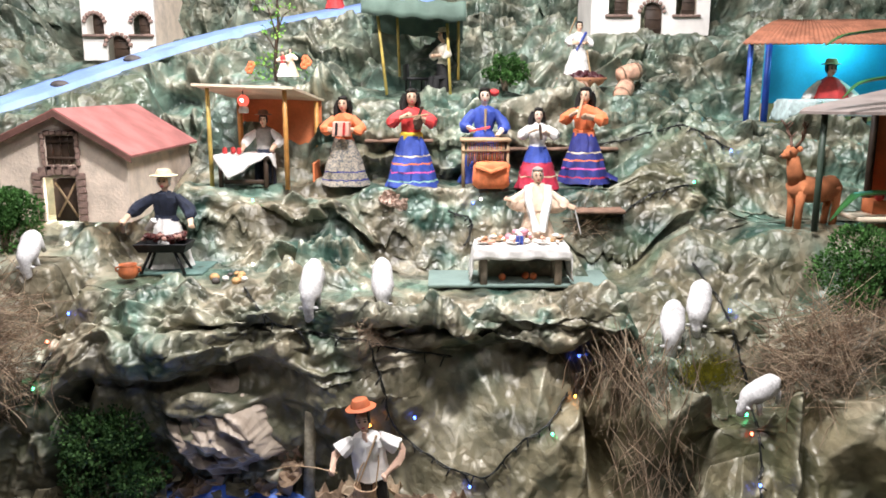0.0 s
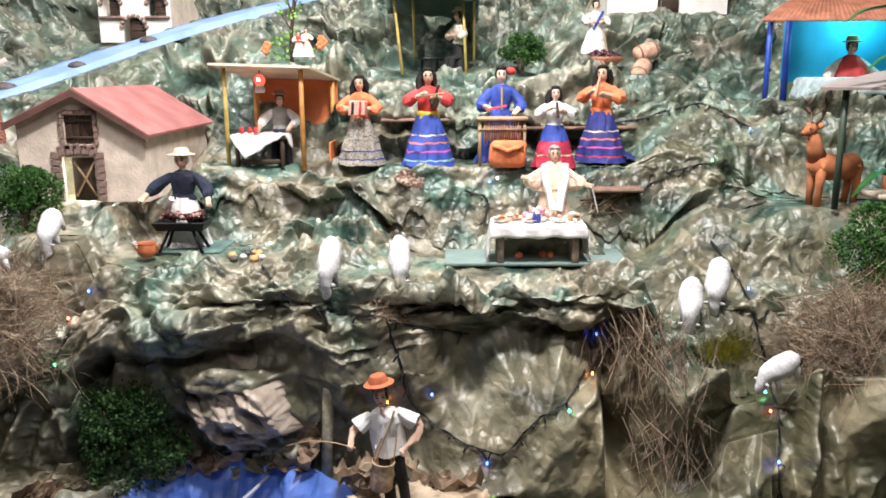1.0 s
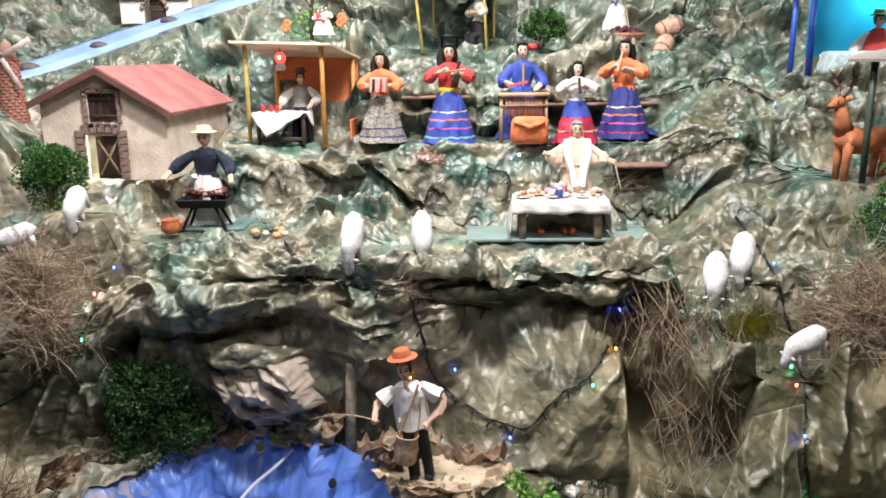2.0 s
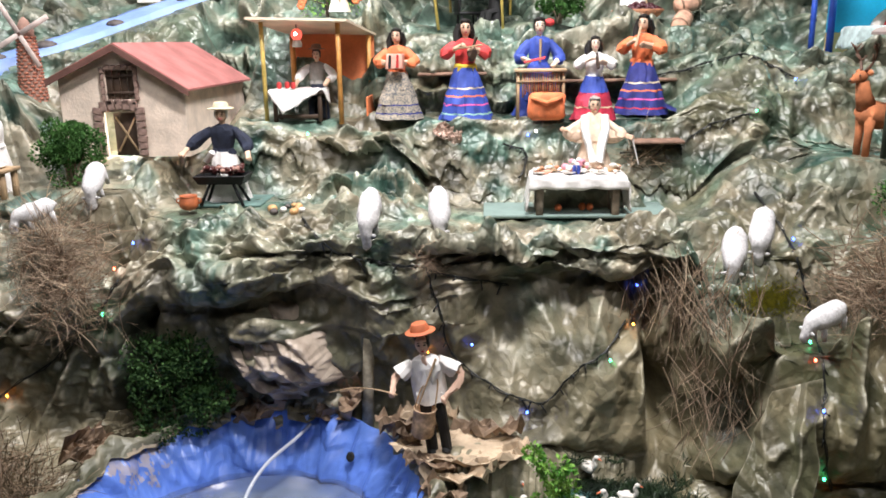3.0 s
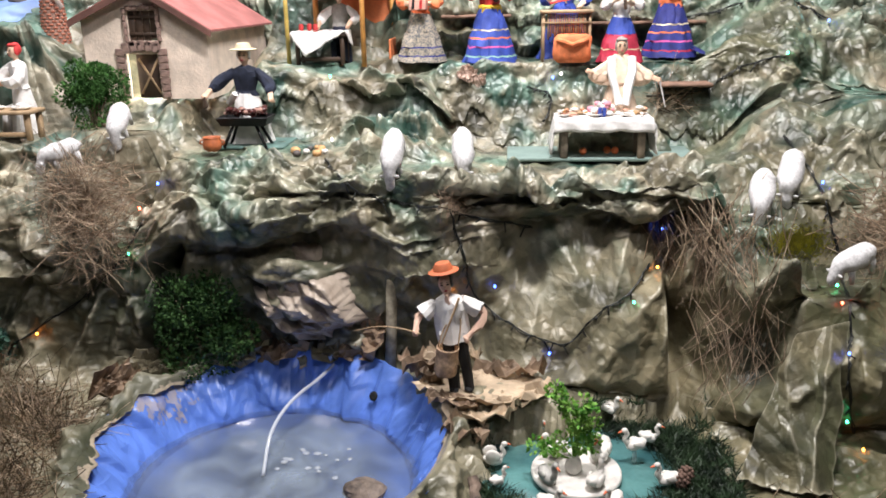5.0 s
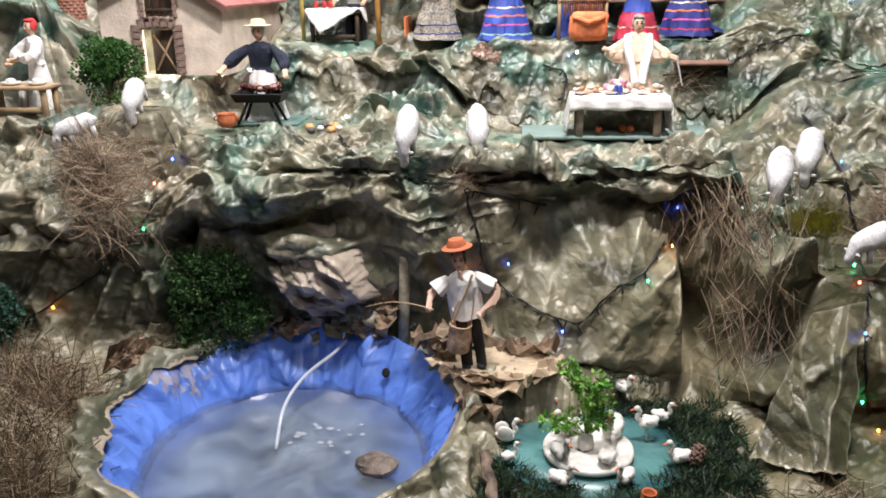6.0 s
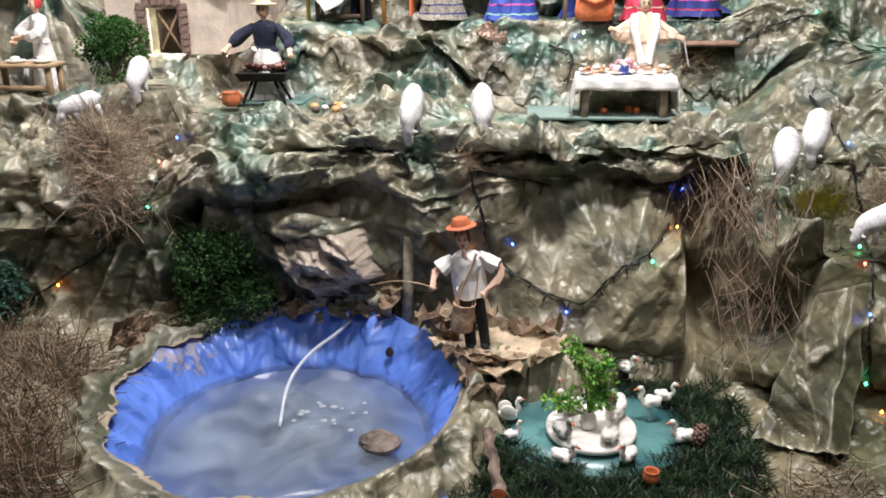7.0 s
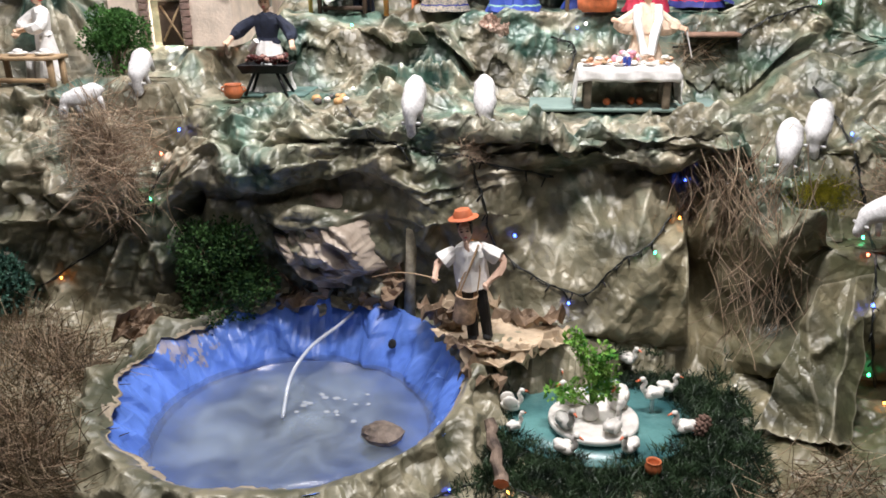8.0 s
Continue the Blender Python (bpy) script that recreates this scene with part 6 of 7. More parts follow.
bush((-1.165, 2.09, 1.165), 0.09, 0.075, 0.18, 7600, 0.0085, 1, "small dark green leafy bush before the stucco house")
bush((1.01, 1.87, 1.065), 0.115, 0.10, 0.21, 7600, 0.0085, 2, "dark green leafy bush above the dry twigs")
bush((-0.795, 1.785, 0.555), 0.155, 0.08, 0.29, 12000, 0.0095, 3, "dark green leafy bush beside the pool", leaf=mat("deep_green_leaf", (0.055, 0.12, 0.032), 0.7, scale=40, color2=(0.012, 0.036, 0.012), spec=0.2))
bush((0.222, 2.90, 1.605), 0.075, 0.06, 0.10, 4200, 0.010, 4, "round dark green bush behind the musicians")
bush((-1.36, 1.72, 0.60), 0.10, 0.08, 0.17, 3600, 0.011, 5, "blue-green leafy bush at the foot of the rocks", leaf=mat("blue_green_leaf", (0.06, 0.15, 0.10), 0.5, scale=40, color2=(0.02, 0.06, 0.05)))


def vase_plant():
    rnd = random.Random(6)
    t = thing("potted_plant", pose(0.10, 1.415, 0.564), "bright green artificial plant in a white clay vase", "plant")
    bm = bmesh.new()
    lathe(bm, [(0.012, 0), (0.018, 0.010), (0.015, 0.028), (0.010, 0.034), (0.012, 0.038), (0.008, 0.036)], 14)
    part("vase", bm, GLAZE, t)
    tips = [(-0.041, 0, 0.185), (-0.030, 0.01, 0.165), (-0.016, 0, 0.150), (0.017, 0, 0.155), (0.030, 0, 0.130), (0.012, 0, 0.10), (0.035, 0, 0.100), (0.040, 0, 0.065), (0.015, -0.01, 0.070), (-0.077, 0, 0.058), (-0.052, -0.01, 0.062), (-0.030, 0, 0.072), (0, -0.01, 0.12)]
    bm = bmesh.new()
    for c in tips:
        tube(bm, curve_pts([(0, 0, 0.03), (c[0] * 0.35, c[1] * 0.5, c[2] * 0.6), c], 3), 0.0013, 5)
    tagged(part("stem", bm, LEAF2, t), kind="stuff")
    bm = bmesh.new()
    leafy(bm, [(c, 0.015) for c in tips] * 2 + [((c[0] * 0.75, c[1], c[2] * 0.85), 0.010) for c in tips], 1300, 0.0105, rnd)
    tagged(part("foliage", bm, LEAF2, t), kind="stuff")
    return t


vase_plant()


def flower_tree():
    rnd = random.Random(8)
    t = thing("flowering_tree", pose(-0.575, 2.81, 1.615), "thin little tree with sparse leaves and orange flowers", "tree")
    bm = bmesh.new()
    tube(bm, curve_pts([(0, 0, -0.02), (0.004, 0, 0.10), (0.016, 0, 0.20), (0.012, 0, 0.34)], 4), [0.006] * 8 + [0.005, 0.004, 0.0035, 0.003, 0.002], 7)
    for e in ((-0.05, 0, 0.17), (0.06, 0.01, 0.24), (-0.04, 0, 0.28), (0.10, 0, 0.06), (-0.07, 0, 0.06)):
        tube(bm, curve_pts([(0.005, 0, e[2] * 0.6), (e[0] * 0.5, e[1], e[2] * 0.9), e], 3), [0.003, 0.0027, 0.0024, 0.002, 0.0018, 0.0015, 0.001], 5)
    part("trunk", bm, DARK_WOOD, t)
    bm = bmesh.new()
    leafy(bm, [((-0.02, 0, 0.05), 0.045), ((0.02, 0, 0.07), 0.04), ((0.0, 0, 0.18), 0.04), ((0.03, 0, 0.26), 0.04), ((-0.04, 0, 0.27), 0.035), ((0.11, 0, 0.02), 0.045), ((-0.05, 0, 0.03), 0.04)], 380, 0.013, rnd)
    tagged(part("foliage", bm, LEAF2, t), kind="stuff")
    for x, z in ((-0.075, 0.055), (0.105, 0.055), (0.118, 0.065), (-0.082, 0.04), (0.11, 0.075)):
        bm = bmesh.new()
        for k in range(6):
            a = k * math.pi / 3
            ball(bm, (0.008 * math.cos(a), -0.004, 0.008 * math.sin(a)), 0.007, 1, 0.5, 1, u=7, v=5)
        o = part("blossom", bm, ORANGE, t)
        o.location = (x, -0.03, z)
    return t


flower_tree()


def long_leaves():
    t = thing("leafy_plant", pose(1.34, 1.98, 1.235), "plant with long arching dark green leaves", "plant")
    for ctrl, w in ((((0, 0, 0), (-0.08, -0.03, 0.36), (-0.20, -0.03, 0.485), (-0.372, -0.03, 0.487), (-0.442, -0.03, 0.455)), 0.020), (((0, 0, 0), (-0.10, -0.03, 0.28), (-0.22, -0.03, 0.378), (-0.333, -0.03, 0.376), (-0.383, -0.03, 0.338)), 0.017),
                    (((-0.02, 0, 0.0), (-0.12, 0.06, 0.085), (-0.252, 0.07, 0.091), (-0.293, 0.07, 0.069), (-0.335, 0.07, 0.022)), 0.024), (((0, 0, 0), (0.02, -0.02, 0.3), (0.03, -0.03, 0.48), (-0.12, -0.04, 0.60)), 0.02)):
        pts = curve_pts(ctrl, 7)
        bm = bmesh.new()
        rows = []
        for i, p in enumerate(pts):
            u = i / (len(pts) - 1)
            q = w * math.sin(math.pi * min(0.98, 0.08 + 0.92 * u)) ** 0.7
            rows.append([p + Vector((0, -q, q * 0.25)), p + Vector((0, -q * 0.5, 0.0)), p + Vector((0, 0, -q * 0.15)), p + Vector((0, q * 0.5, 0.0)), p + Vector((0, q, q * 0.25))])
        grid_faces(bm, rows, 0, False)
        o = part("leaf", bm, LEAF3, t)
        md = o.modifiers.new("thickness", "SOLIDIFY")
        md.thickness = 0.001
    return t


long_leaves()


# ---- sheets hung before the lower rock face ----
def hung_sheet(name, corners, seed, material, label, folds, n=90, k=60, lift=0.022):
    """A stiff crumpled sheet between four corners (top left, top right, bottom right, bottom left); folds: (u, v, degrees, depth)."""
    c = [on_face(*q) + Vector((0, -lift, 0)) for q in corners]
    eye = Vector((0, 0, 1.55))
    rows = []
    for i in range(k):
        row = []
        v = i / (k - 1)
        for j in range(n):
            u = j / (n - 1)
            rag = 0.03 * noise.noise((u * 6, seed, v * 2)) + 0.015 * noise.noise((u * 17, seed, v * 5))
            vv = v * (1 + rag)
            p = (c[0] * (1 - u) + c[1] * u) * (1 - vv) + (c[3] * (1 - u) + c[2] * u) * vv
            p.x += 0.010 * noise.noise((seed, v * 9, u * 2))
            # slid along the camera's ray until it clears the rock
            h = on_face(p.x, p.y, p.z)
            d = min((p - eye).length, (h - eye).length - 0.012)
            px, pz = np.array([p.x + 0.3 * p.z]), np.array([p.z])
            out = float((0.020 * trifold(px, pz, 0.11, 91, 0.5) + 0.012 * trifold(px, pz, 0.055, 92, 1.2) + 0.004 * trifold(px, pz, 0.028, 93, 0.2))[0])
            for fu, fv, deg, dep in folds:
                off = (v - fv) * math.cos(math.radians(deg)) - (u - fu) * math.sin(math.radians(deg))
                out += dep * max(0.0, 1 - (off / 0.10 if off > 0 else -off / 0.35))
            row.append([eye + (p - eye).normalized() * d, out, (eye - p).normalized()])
        rows.append(row)
    for _ in range(3):
        for i in range(1, k - 1):
            for j in range(1, n - 1):
                rows[i][j][0] = (rows[i][j][0] * 2 + rows[i - 1][j][0] + rows[i + 1][j][0] + rows[i][j - 1][0] + rows[i][j + 1][0]) / 6
    bm = bmesh.new()
    grid_faces(bm, [[p + e * out for p, out, e in r] for r in rows], 0, False)
    o = part(name, bm, material, smooth=False)
    md = o.modifiers.new("thickness", "SOLIDIFY")
    md.thickness = 0.0015
    return tagged(o, label, "paper sheet", kind="structure")


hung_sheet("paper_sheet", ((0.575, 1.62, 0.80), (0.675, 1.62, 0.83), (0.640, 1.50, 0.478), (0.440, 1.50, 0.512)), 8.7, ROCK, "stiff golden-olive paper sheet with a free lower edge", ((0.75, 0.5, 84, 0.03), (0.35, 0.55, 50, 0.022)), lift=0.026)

def paper_lump(c, rx, ry, rz, material, label):
    """A ball of crushed wrapping paper pushed into the hollow; its front is creased in flat facets."""
    n, k = 130, 110
    U, V = np.meshgrid(np.linspace(-1.12, 1.12, n) * rx, np.linspace(-1.12, 1.12, k) * rz)
    d = 0.034 * facets(U, V, 0.15, 84, 0.7, 0.6) + 0.036 * facets(U, V, 0.075, 85, 0.5, 0.5) + 0.024 * trifold(U, V, 0.05, 83, 0.4) + 0.012 * facets(U, V, 0.03, 86, 0.8, 0.5)
    q = np.hypot(U / rx, V / rz) + 0.10 * trifold(U, V, 0.09, 82, 0.2)
    X = c[0] + U - 0.3 * V
    Y = c[1] - ry * (1 - np.clip(q, 0, 1.6) ** 3) - d
    Z = c[2] + V
    bm = bmesh.new()
    grid_faces(bm, [[Vector((X[i, j], Y[i, j], Z[i, j])) for j in range(n)] for i in range(k)], 0, False)
    o = part("paper_lump", bm, material, smooth=False)
    return tagged(o, label, "crushed paper", kind="structure")


paper_lump((-0.53, 1.865, 0.785), 0.150, 0.125, 0.142, mat("brown_wrapping_paper", (0.52, 0.44, 0.36), 0.30, scale=14, color2=(0.24, 0.19, 0.15), var=0.15, bump=0.3, bscale=90), "lump of crushed glossy brown paper under the rock lip")

# ---- dry twigs and straw ----
PALE_TWIG = mat("pale_dry_twig", (0.55, 0.44, 0.31), 0.8, scale=30, color2=(0.30, 0.20, 0.13), spec=0.2)

def strands(name, label, spots, n, length, radius, material, seed, hang=0.3, category="twigs", lift=0.02):
    """A heap of thin bent strands laid on the mountain round the spots (x, y, z, spread)."""
    rnd = random.Random(seed)
    bm = bmesh.new()
    for _ in range(n):
        x, y, z, sp = spots[rnd.randrange(len(spots))]
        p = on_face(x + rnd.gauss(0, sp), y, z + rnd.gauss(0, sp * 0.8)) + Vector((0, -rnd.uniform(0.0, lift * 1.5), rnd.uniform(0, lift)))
        a = rnd.uniform(0, 2 * math.pi)
        d = Vector((math.cos(a), -0.25 * abs(rnd.gauss(0, 1)), math.sin(a) * 0.7 - hang)).normalized()
        L = length * rnd.uniform(0.4, 1.5)
        pts, q = [], p - d * L * 0.5
        bend = Vector((rnd.gauss(0, 0.5), rnd.gauss(0, 0.3), rnd.gauss(0, 0.5)))
        for k in range(7):
            pts.append(q.copy())
            d = (d + bend * 0.22 + Vector((rnd.gauss(0, 0.10), rnd.gauss(0, 0.08), rnd.gauss(-0.05, 0.10)))).normalized()
            q = q + d * L / 6
        r = radius * rnd.choice((0.45, 0.6, 0.6, 0.8, 1.1))
        # the straw's darkest and palest strands stand for its gaps and highlights
        tube(bm, pts, [r * 0.8, r, r, r * 0.9, r * 0.8, r * 0.6, r * 0.35], 3, rnd.choice((0, 0, 0, 1)) if material == TWIG else rnd.choice((0, 0, 0, 1, 2)), False)
    return tagged(part(name, bm, [material, PALE_TWIG] if material == TWIG else [material, TWIG, PALE_TWIG]), label, category, kind="stuff")


strands("dry_twigs", "heap of dry brown twigs hanging over the rocks", [(-1.06, 1.8, 1.05, 0.05), (-1.05, 1.78, 0.99, 0.055), (-1.03, 1.76, 0.93, 0.045), (-1.09, 1.85, 1.08, 0.05)], 720, 0.15, 0.0012, TWIG, 1)
strands("dry_twigs", "dry brown twigs hanging down the rock face", [(0.36, 1.74, 0.945, 0.035), (0.44, 1.72, 0.93, 0.04), (0.46, 1.66, 0.90, 0.04), (0.45, 1.62, 0.80, 0.04), (0.40, 1.73, 0.96, 0.03), (0.46, 1.60, 0.72, 0.05)], 340, 0.17, 0.0014, TWIG, 2, hang=1.5)
strands("dry_twigs", "heap of dry brown twigs below the bush", [(0.83, 1.75, 1.03, 0.05), (0.93, 1.75, 1.06, 0.05), (0.77, 1.68, 0.97, 0.04), (0.86, 1.72, 0.98, 0.05), (0.98, 1.78, 1.05, 0.05)], 800, 0.15, 0.0012, TWIG, 3)
strands("dry_straw", "bed of matted dry straw beside the pool", [(-1.14, 1.5, 0.64, 0.06), (-0.99, 1.42, 0.64, 0.05), (-1.05, 1.3, 0.60, 0.06), (-0.95, 1.15, 0.54, 0.05), (-1.0, 1.22, 0.57, 0.05)], 2300, 0.15, 0.0011, STRAW, 4, hang=0.0, category="straw", lift=0.03)
strands("dry_straw", "dry straw on the ground below the drape", [(0.50, 1.25, 0.53, 0.06), (0.56, 1.3, 0.52, 0.05)], 260, 0.11, 0.0012, STRAW, 5, hang=0.0, category="straw")
strands("dry_twigs", "small tuft of dry twigs under the sheep", [(-0.17, 1.82, 1.01, 0.018)], 70, 0.05, 0.001, TWIG, 6, hang=0.4)
strands("dry_straw", "dry straw behind the laid table", [(0.40, 2.2, 1.22, 0.03)], 90, 0.09, 0.0011, STRAW, 7, hang=0.0, category="straw")


# ---- the pool ----
r7 = random.Random(17)
pool = thing("pool", pose(POOL[0], POOL[1], 0.0), "round basin lined with blue tarpaulin, water and a crumpled paper rim", "pool")
PR = POOL[2]
# the sheet runs over the rim at the back and is pleated down to the water
NA, NU = 520, 48
AA, UU = np.meshgrid(np.arange(NA) * 2 * math.pi / NA, np.linspace(-0.14, 1, NU))
AR = AA * PR
pleat = 0.026 * facets(AR, UU * 0.25, 0.12, 301, 1.7, 0.25) + 0.024 * facets(AR, UU * 0.25, 0.055, 302, 2.2, -0.2) + 0.014 * trifold(AR, UU * 0.2, 0.07, 303, 0.3) + 0.007 * facets(AR, UU * 0.25, 0.025, 304, 1.5, 0.3)
pleat[:, -12:] += (pleat[:, :1] - pleat[:, -1:]) * np.linspace(0, 1, 12)
hang_in = np.where(UU < 0.66, np.sin(np.pi * np.clip(0.12 + UU * 1.33, 0, 1)), 0)
LR = PR * (1.03 - 0.245 * smooth01(0, 0.62, UU) - 0.75 * smooth01(0.66, 1.0, UU)) + pleat * hang_in - np.minimum(UU, 0) * 0.28 * np.exp(-((AA - 1.5) / 0.9) ** 2)
LZ = 0.604 + 0.02 * np.sin(AA) + 0.010 * trifold(AR, 0 * AR, 0.13, 305, 0.0) * (UU < 0.3) - 0.135 * smooth01(0.0, 0.7, UU) + 0.35 * pleat * hang_in - np.clip(-UU, 0, 1) * 0.30 * np.exp(-((AA - 1.5) / 0.9) ** 2)
rows = [[(LR[i, j] * math.cos(AA[i, j]), LR[i, j] * math.sin(AA[i, j]), LZ[i, j]) for j in range(NA)] for i in range(NU)]
bm = bmesh.new()
grid_faces(bm, rows, 0, True, False, True)
bm.faces.ensure_lookup_table()
for k in range(NA * (NU - 1)):
    i, j = divmod(k, NA)
    a, u = AA[i, j], UU[i, j]
    if u < 0.42 and 1 - abs(a - 2.62) / 0.42 - max(0.0, u) * 1.9 + 0.7 * noise.noise((a * 14, u * 12, 3)) + r7.uniform(-0.25, 0.25) > 0.3:
        bm.faces[k].material_index = 1
o = part("lining", bm, [TARP, mat("sand_stained_tarpaulin", (0.27, 0.25, 0.30), 0.6, scale=20, color2=(0.15, 0.20, 0.44), var=0.2, bump=0.4, bscale=60)], pool, "wrinkled blue tarpaulin lining, sandy in one spot")
for p in o.data.polygons:
    p.use_smooth = False
wm = bpy.data.materials.new("pool_water")
wm.use_nodes = True
wb = wm.node_tree.nodes["Principled BSDF"]
wb.inputs["Base Color"].default_value, wb.inputs["Roughness"].default_value, wb.inputs["Alpha"].default_value = (0.26, 0.33, 0.40, 1), 0.16, 0.42
wn, wp = wm.node_tree.nodes.new("ShaderNodeTexNoise"), wm.node_tree.nodes.new("ShaderNodeBump")
wc = wm.node_tree.nodes.new("ShaderNodeTexCoord")
wn.inputs["Scale"].default_value, wn.inputs["Detail"].default_value = 26, 3
wp.inputs["Strength"].default_value, wp.inputs["Distance"].default_value = 0.3, 0.005
wm.node_tree.links.new(wc.outputs["Object"], wn.inputs["Vector"])
wm.node_tree.links.new(wn.outputs["Fac"], wp.inputs["Height"])
wm.node_tree.links.new(wp.outputs["Normal"], wb.inputs["Normal"])
wr = wm.node_tree.nodes.new("ShaderNodeValToRGB")
wn2 = wm.node_tree.nodes.new("ShaderNodeTexNoise")
wn2.inputs["Scale"].default_value, wn2.inputs["Detail"].default_value, wn2.inputs["Distortion"].default_value = 8, 6, 0.9
wr.color_ramp.elements[0].color, wr.color_ramp.elements[1].color = (0.12, 0.135, 0.13, 1), (0.30, 0.36, 0.42, 1)
wr.color_ramp.elements[0].position, wr.color_ramp.elements[1].position = 0.33, 0.67
wm.node_tree.links.new(wc.outputs["Object"], wn2.inputs["Vector"])
wm.node_tree.links.new(wn2.outputs["Fac"], wr.inputs["Fac"])
wm.node_tree.links.new(wr.outputs["Color"], wb.inputs["Base Color"])
# the silt is thickest in the middle and drifts in clouds
wl, wg, wa = wm.node_tree.nodes.new("ShaderNodeVectorMath"), wm.node_tree.nodes.new("ShaderNodeMapRange"), wm.node_tree.nodes.new("ShaderNodeMath")
wl.operation, wa.operation = "LENGTH", "MULTIPLY_ADD"
wm.node_tree.links.new(wc.outputs["Object"], wl.inputs[0])
for key, val in (("From Min", 0.50), ("From Max", 0.60), ("To Min", 0.28), ("To Max", -0.02)):
    wg.inputs[key].default_value = val
wm.node_tree.links.new(wl.outputs["Value"], wg.inputs["Value"])
wm.node_tree.links.new(wn2.outputs["Fac"], wa.inputs[0])
wa.inputs[1].default_value = 0.45
wm.node_tree.links.new(wg.outputs["Result"], wa.inputs[2])
wm.node_tree.links.new(wa.outputs["Value"], wb.inputs["Alpha"])
bm = bmesh.new()
lathe(bm, [(0.316, 0.490), (0.318, 0.503), (0.20, 0.503), (0.02, 0.503)], 72, cap=True)
part("water", bm, wm, pool, "cloudy grey-blue water")


def crisp(bm, rows, mi, close):
    """A sheet of small flat triangles with alternating diagonals; mi(i, j) gives the material."""
    vs = [[bm.verts.new(p) for p in r] for r in rows]
    n = len(vs[0])
    for i in range(len(vs) - 1):
        for j in range(n if close else n - 1):
            a, b2, c, d = vs[i][j], vs[i][(j + 1) % n], vs[i + 1][(j + 1) % n], vs[i + 1][j]
            for tri in (((a, b2, c), (a, c, d)) if (i + j) % 2 else ((a, b2, d), (b2, c, d))):
                bm.faces.new(tri).material_index = mi(i, j)


NA, NU = 560, 44
AA, UU = np.meshgrid(np.arange(NA) * 2 * math.pi / NA, np.linspace(0, 1, NU))
AR, UW = AA * PR * 1.1, UU * 0.16
crag = 0.022 * facets(AR, UW, 0.13, 311, 0.7, 0.5) + 0.013 * facets(AR, UW, 0.06, 312, 0.8, -0.4) + 0.010 * trifold(AR, UW, 0.045, 313, 0.5) + 0.004 * facets(AR, UW, 0.022, 314, 1.0, 0.3)
crag[:, -14:] += (crag[:, :1] - crag[:, -1:]) * np.linspace(0, 1, 14)
fore = np.clip(-np.sin(AA + 0.25), 0, 1)
back = np.exp(-((AA - 1.25) / 0.62) ** 2)
jag = np.abs(trifold(AR, 0 * AR, 0.10, 315, 0.2)) * 0.030 + np.abs(trifold(AR, 0 * AR, 0.037, 316, 0.7)) * 0.016
wide = 0.40 + 0.70 * smooth01(0.85, 0.1, np.sin(AA))
RR = PR - 0.004 + 0.125 * UU * wide + crag * np.minimum(1, 0.3 + UU * 3) - jag * (0.3 + fore) * np.clip(1 - UU / 0.16, 0, 1)
RZ = 0.606 + 0.02 * np.sin(AA) + 0.016 * smooth01(0, 0.12, UU) - 0.19 * np.clip(UU - 0.2, 0, 1) ** 1.1 + crag * (0.35 + 0.65 * np.minimum(1, UU * 3)) - 0.4 * jag * np.clip(1 - UU / 0.16, 0, 1) - 0.055 * back
rows = [[(RR[i, j] * math.cos(AA[i, j]), RR[i, j] * math.sin(AA[i, j]), RZ[i, j]) for j in range(NA)] for i in range(NU)]
bm = bmesh.new()
grid_faces(bm, rows, 0, True)
bm.faces.ensure_lookup_table()
for k in range(len(bm.faces)):
    i, j = divmod(k, NA)
    if i < 1.2 + 4 * noise.noise((math.cos(AA[0, j]) * 7, math.sin(AA[0, j]) * 7, 8)):
        bm.faces[k].material_index = 1
o = part("paper_rim", bm, [ROCK, mat("torn_paper_edge", (0.36, 0.30, 0.22), 0.8)], pool, "crumpled painted paper rim with torn bare edge")
o.data.set_sharp_from_angle(angle=math.radians(18))
md = o.modifiers.new("thickness", "SOLIDIFY")
md.thickness = 0.0015
# toy fish of the pool, shaped as a plain round plug and kept still
bm = bmesh.new()
lathe(bm, [(0.009, 0), (0.012, 0.003), (0.012, 0.006), (0.004, 0.004)], 14)
o = part("toy_fish", bm, BLACK, pool)
o.matrix_basis = pose(0.185, 0.262, 0.564, 62, 0, -35)

bm = bmesh.new()
tube(bm, curve_pts([(-0.475, 1.80, 0.605), (-0.497, 1.735, 0.600), (-0.542, 1.63, 0.590), (-0.566, 1.54, 0.560), (-0.565, 1.455, 0.503)], 8), 0.0044, 10)
o = part("hose", bm, mat("clear_hose", (0.62, 0.66, 0.72), 0.15, var=0.05, alpha=0.6))
tagged(o, "clear plastic hose curving into the pool", "hose")
bm = bmesh.new()
rows = []
for i in range(8):
    th = math.pi * min(max(i / 7, 0.03), 0.97)
    rows.append([Vector((0.052 * math.sin(th) * math.cos(a), 0.036 * math.sin(th) * math.sin(a), -0.020 * math.cos(th))) * (1 + 0.25 * noise.noise((math.cos(a) * 1.5, math.sin(a) * 1.5, i * 0.4))) for a in [2 * math.pi * j / 14 for j in range(14)]])
grid_faces(bm, rows, 0, True, True, True)
o = part("stone", bm, mat("brown_stone", (0.15, 0.115, 0.09), 0.7, scale=30, var=0.5, bump=0.9), smooth=False)
o.matrix_basis = pose(-0.334, 1.405, 0.508, 4, -6, -20)
tagged(o, "flat brown stone lying in the pool water", "stone")
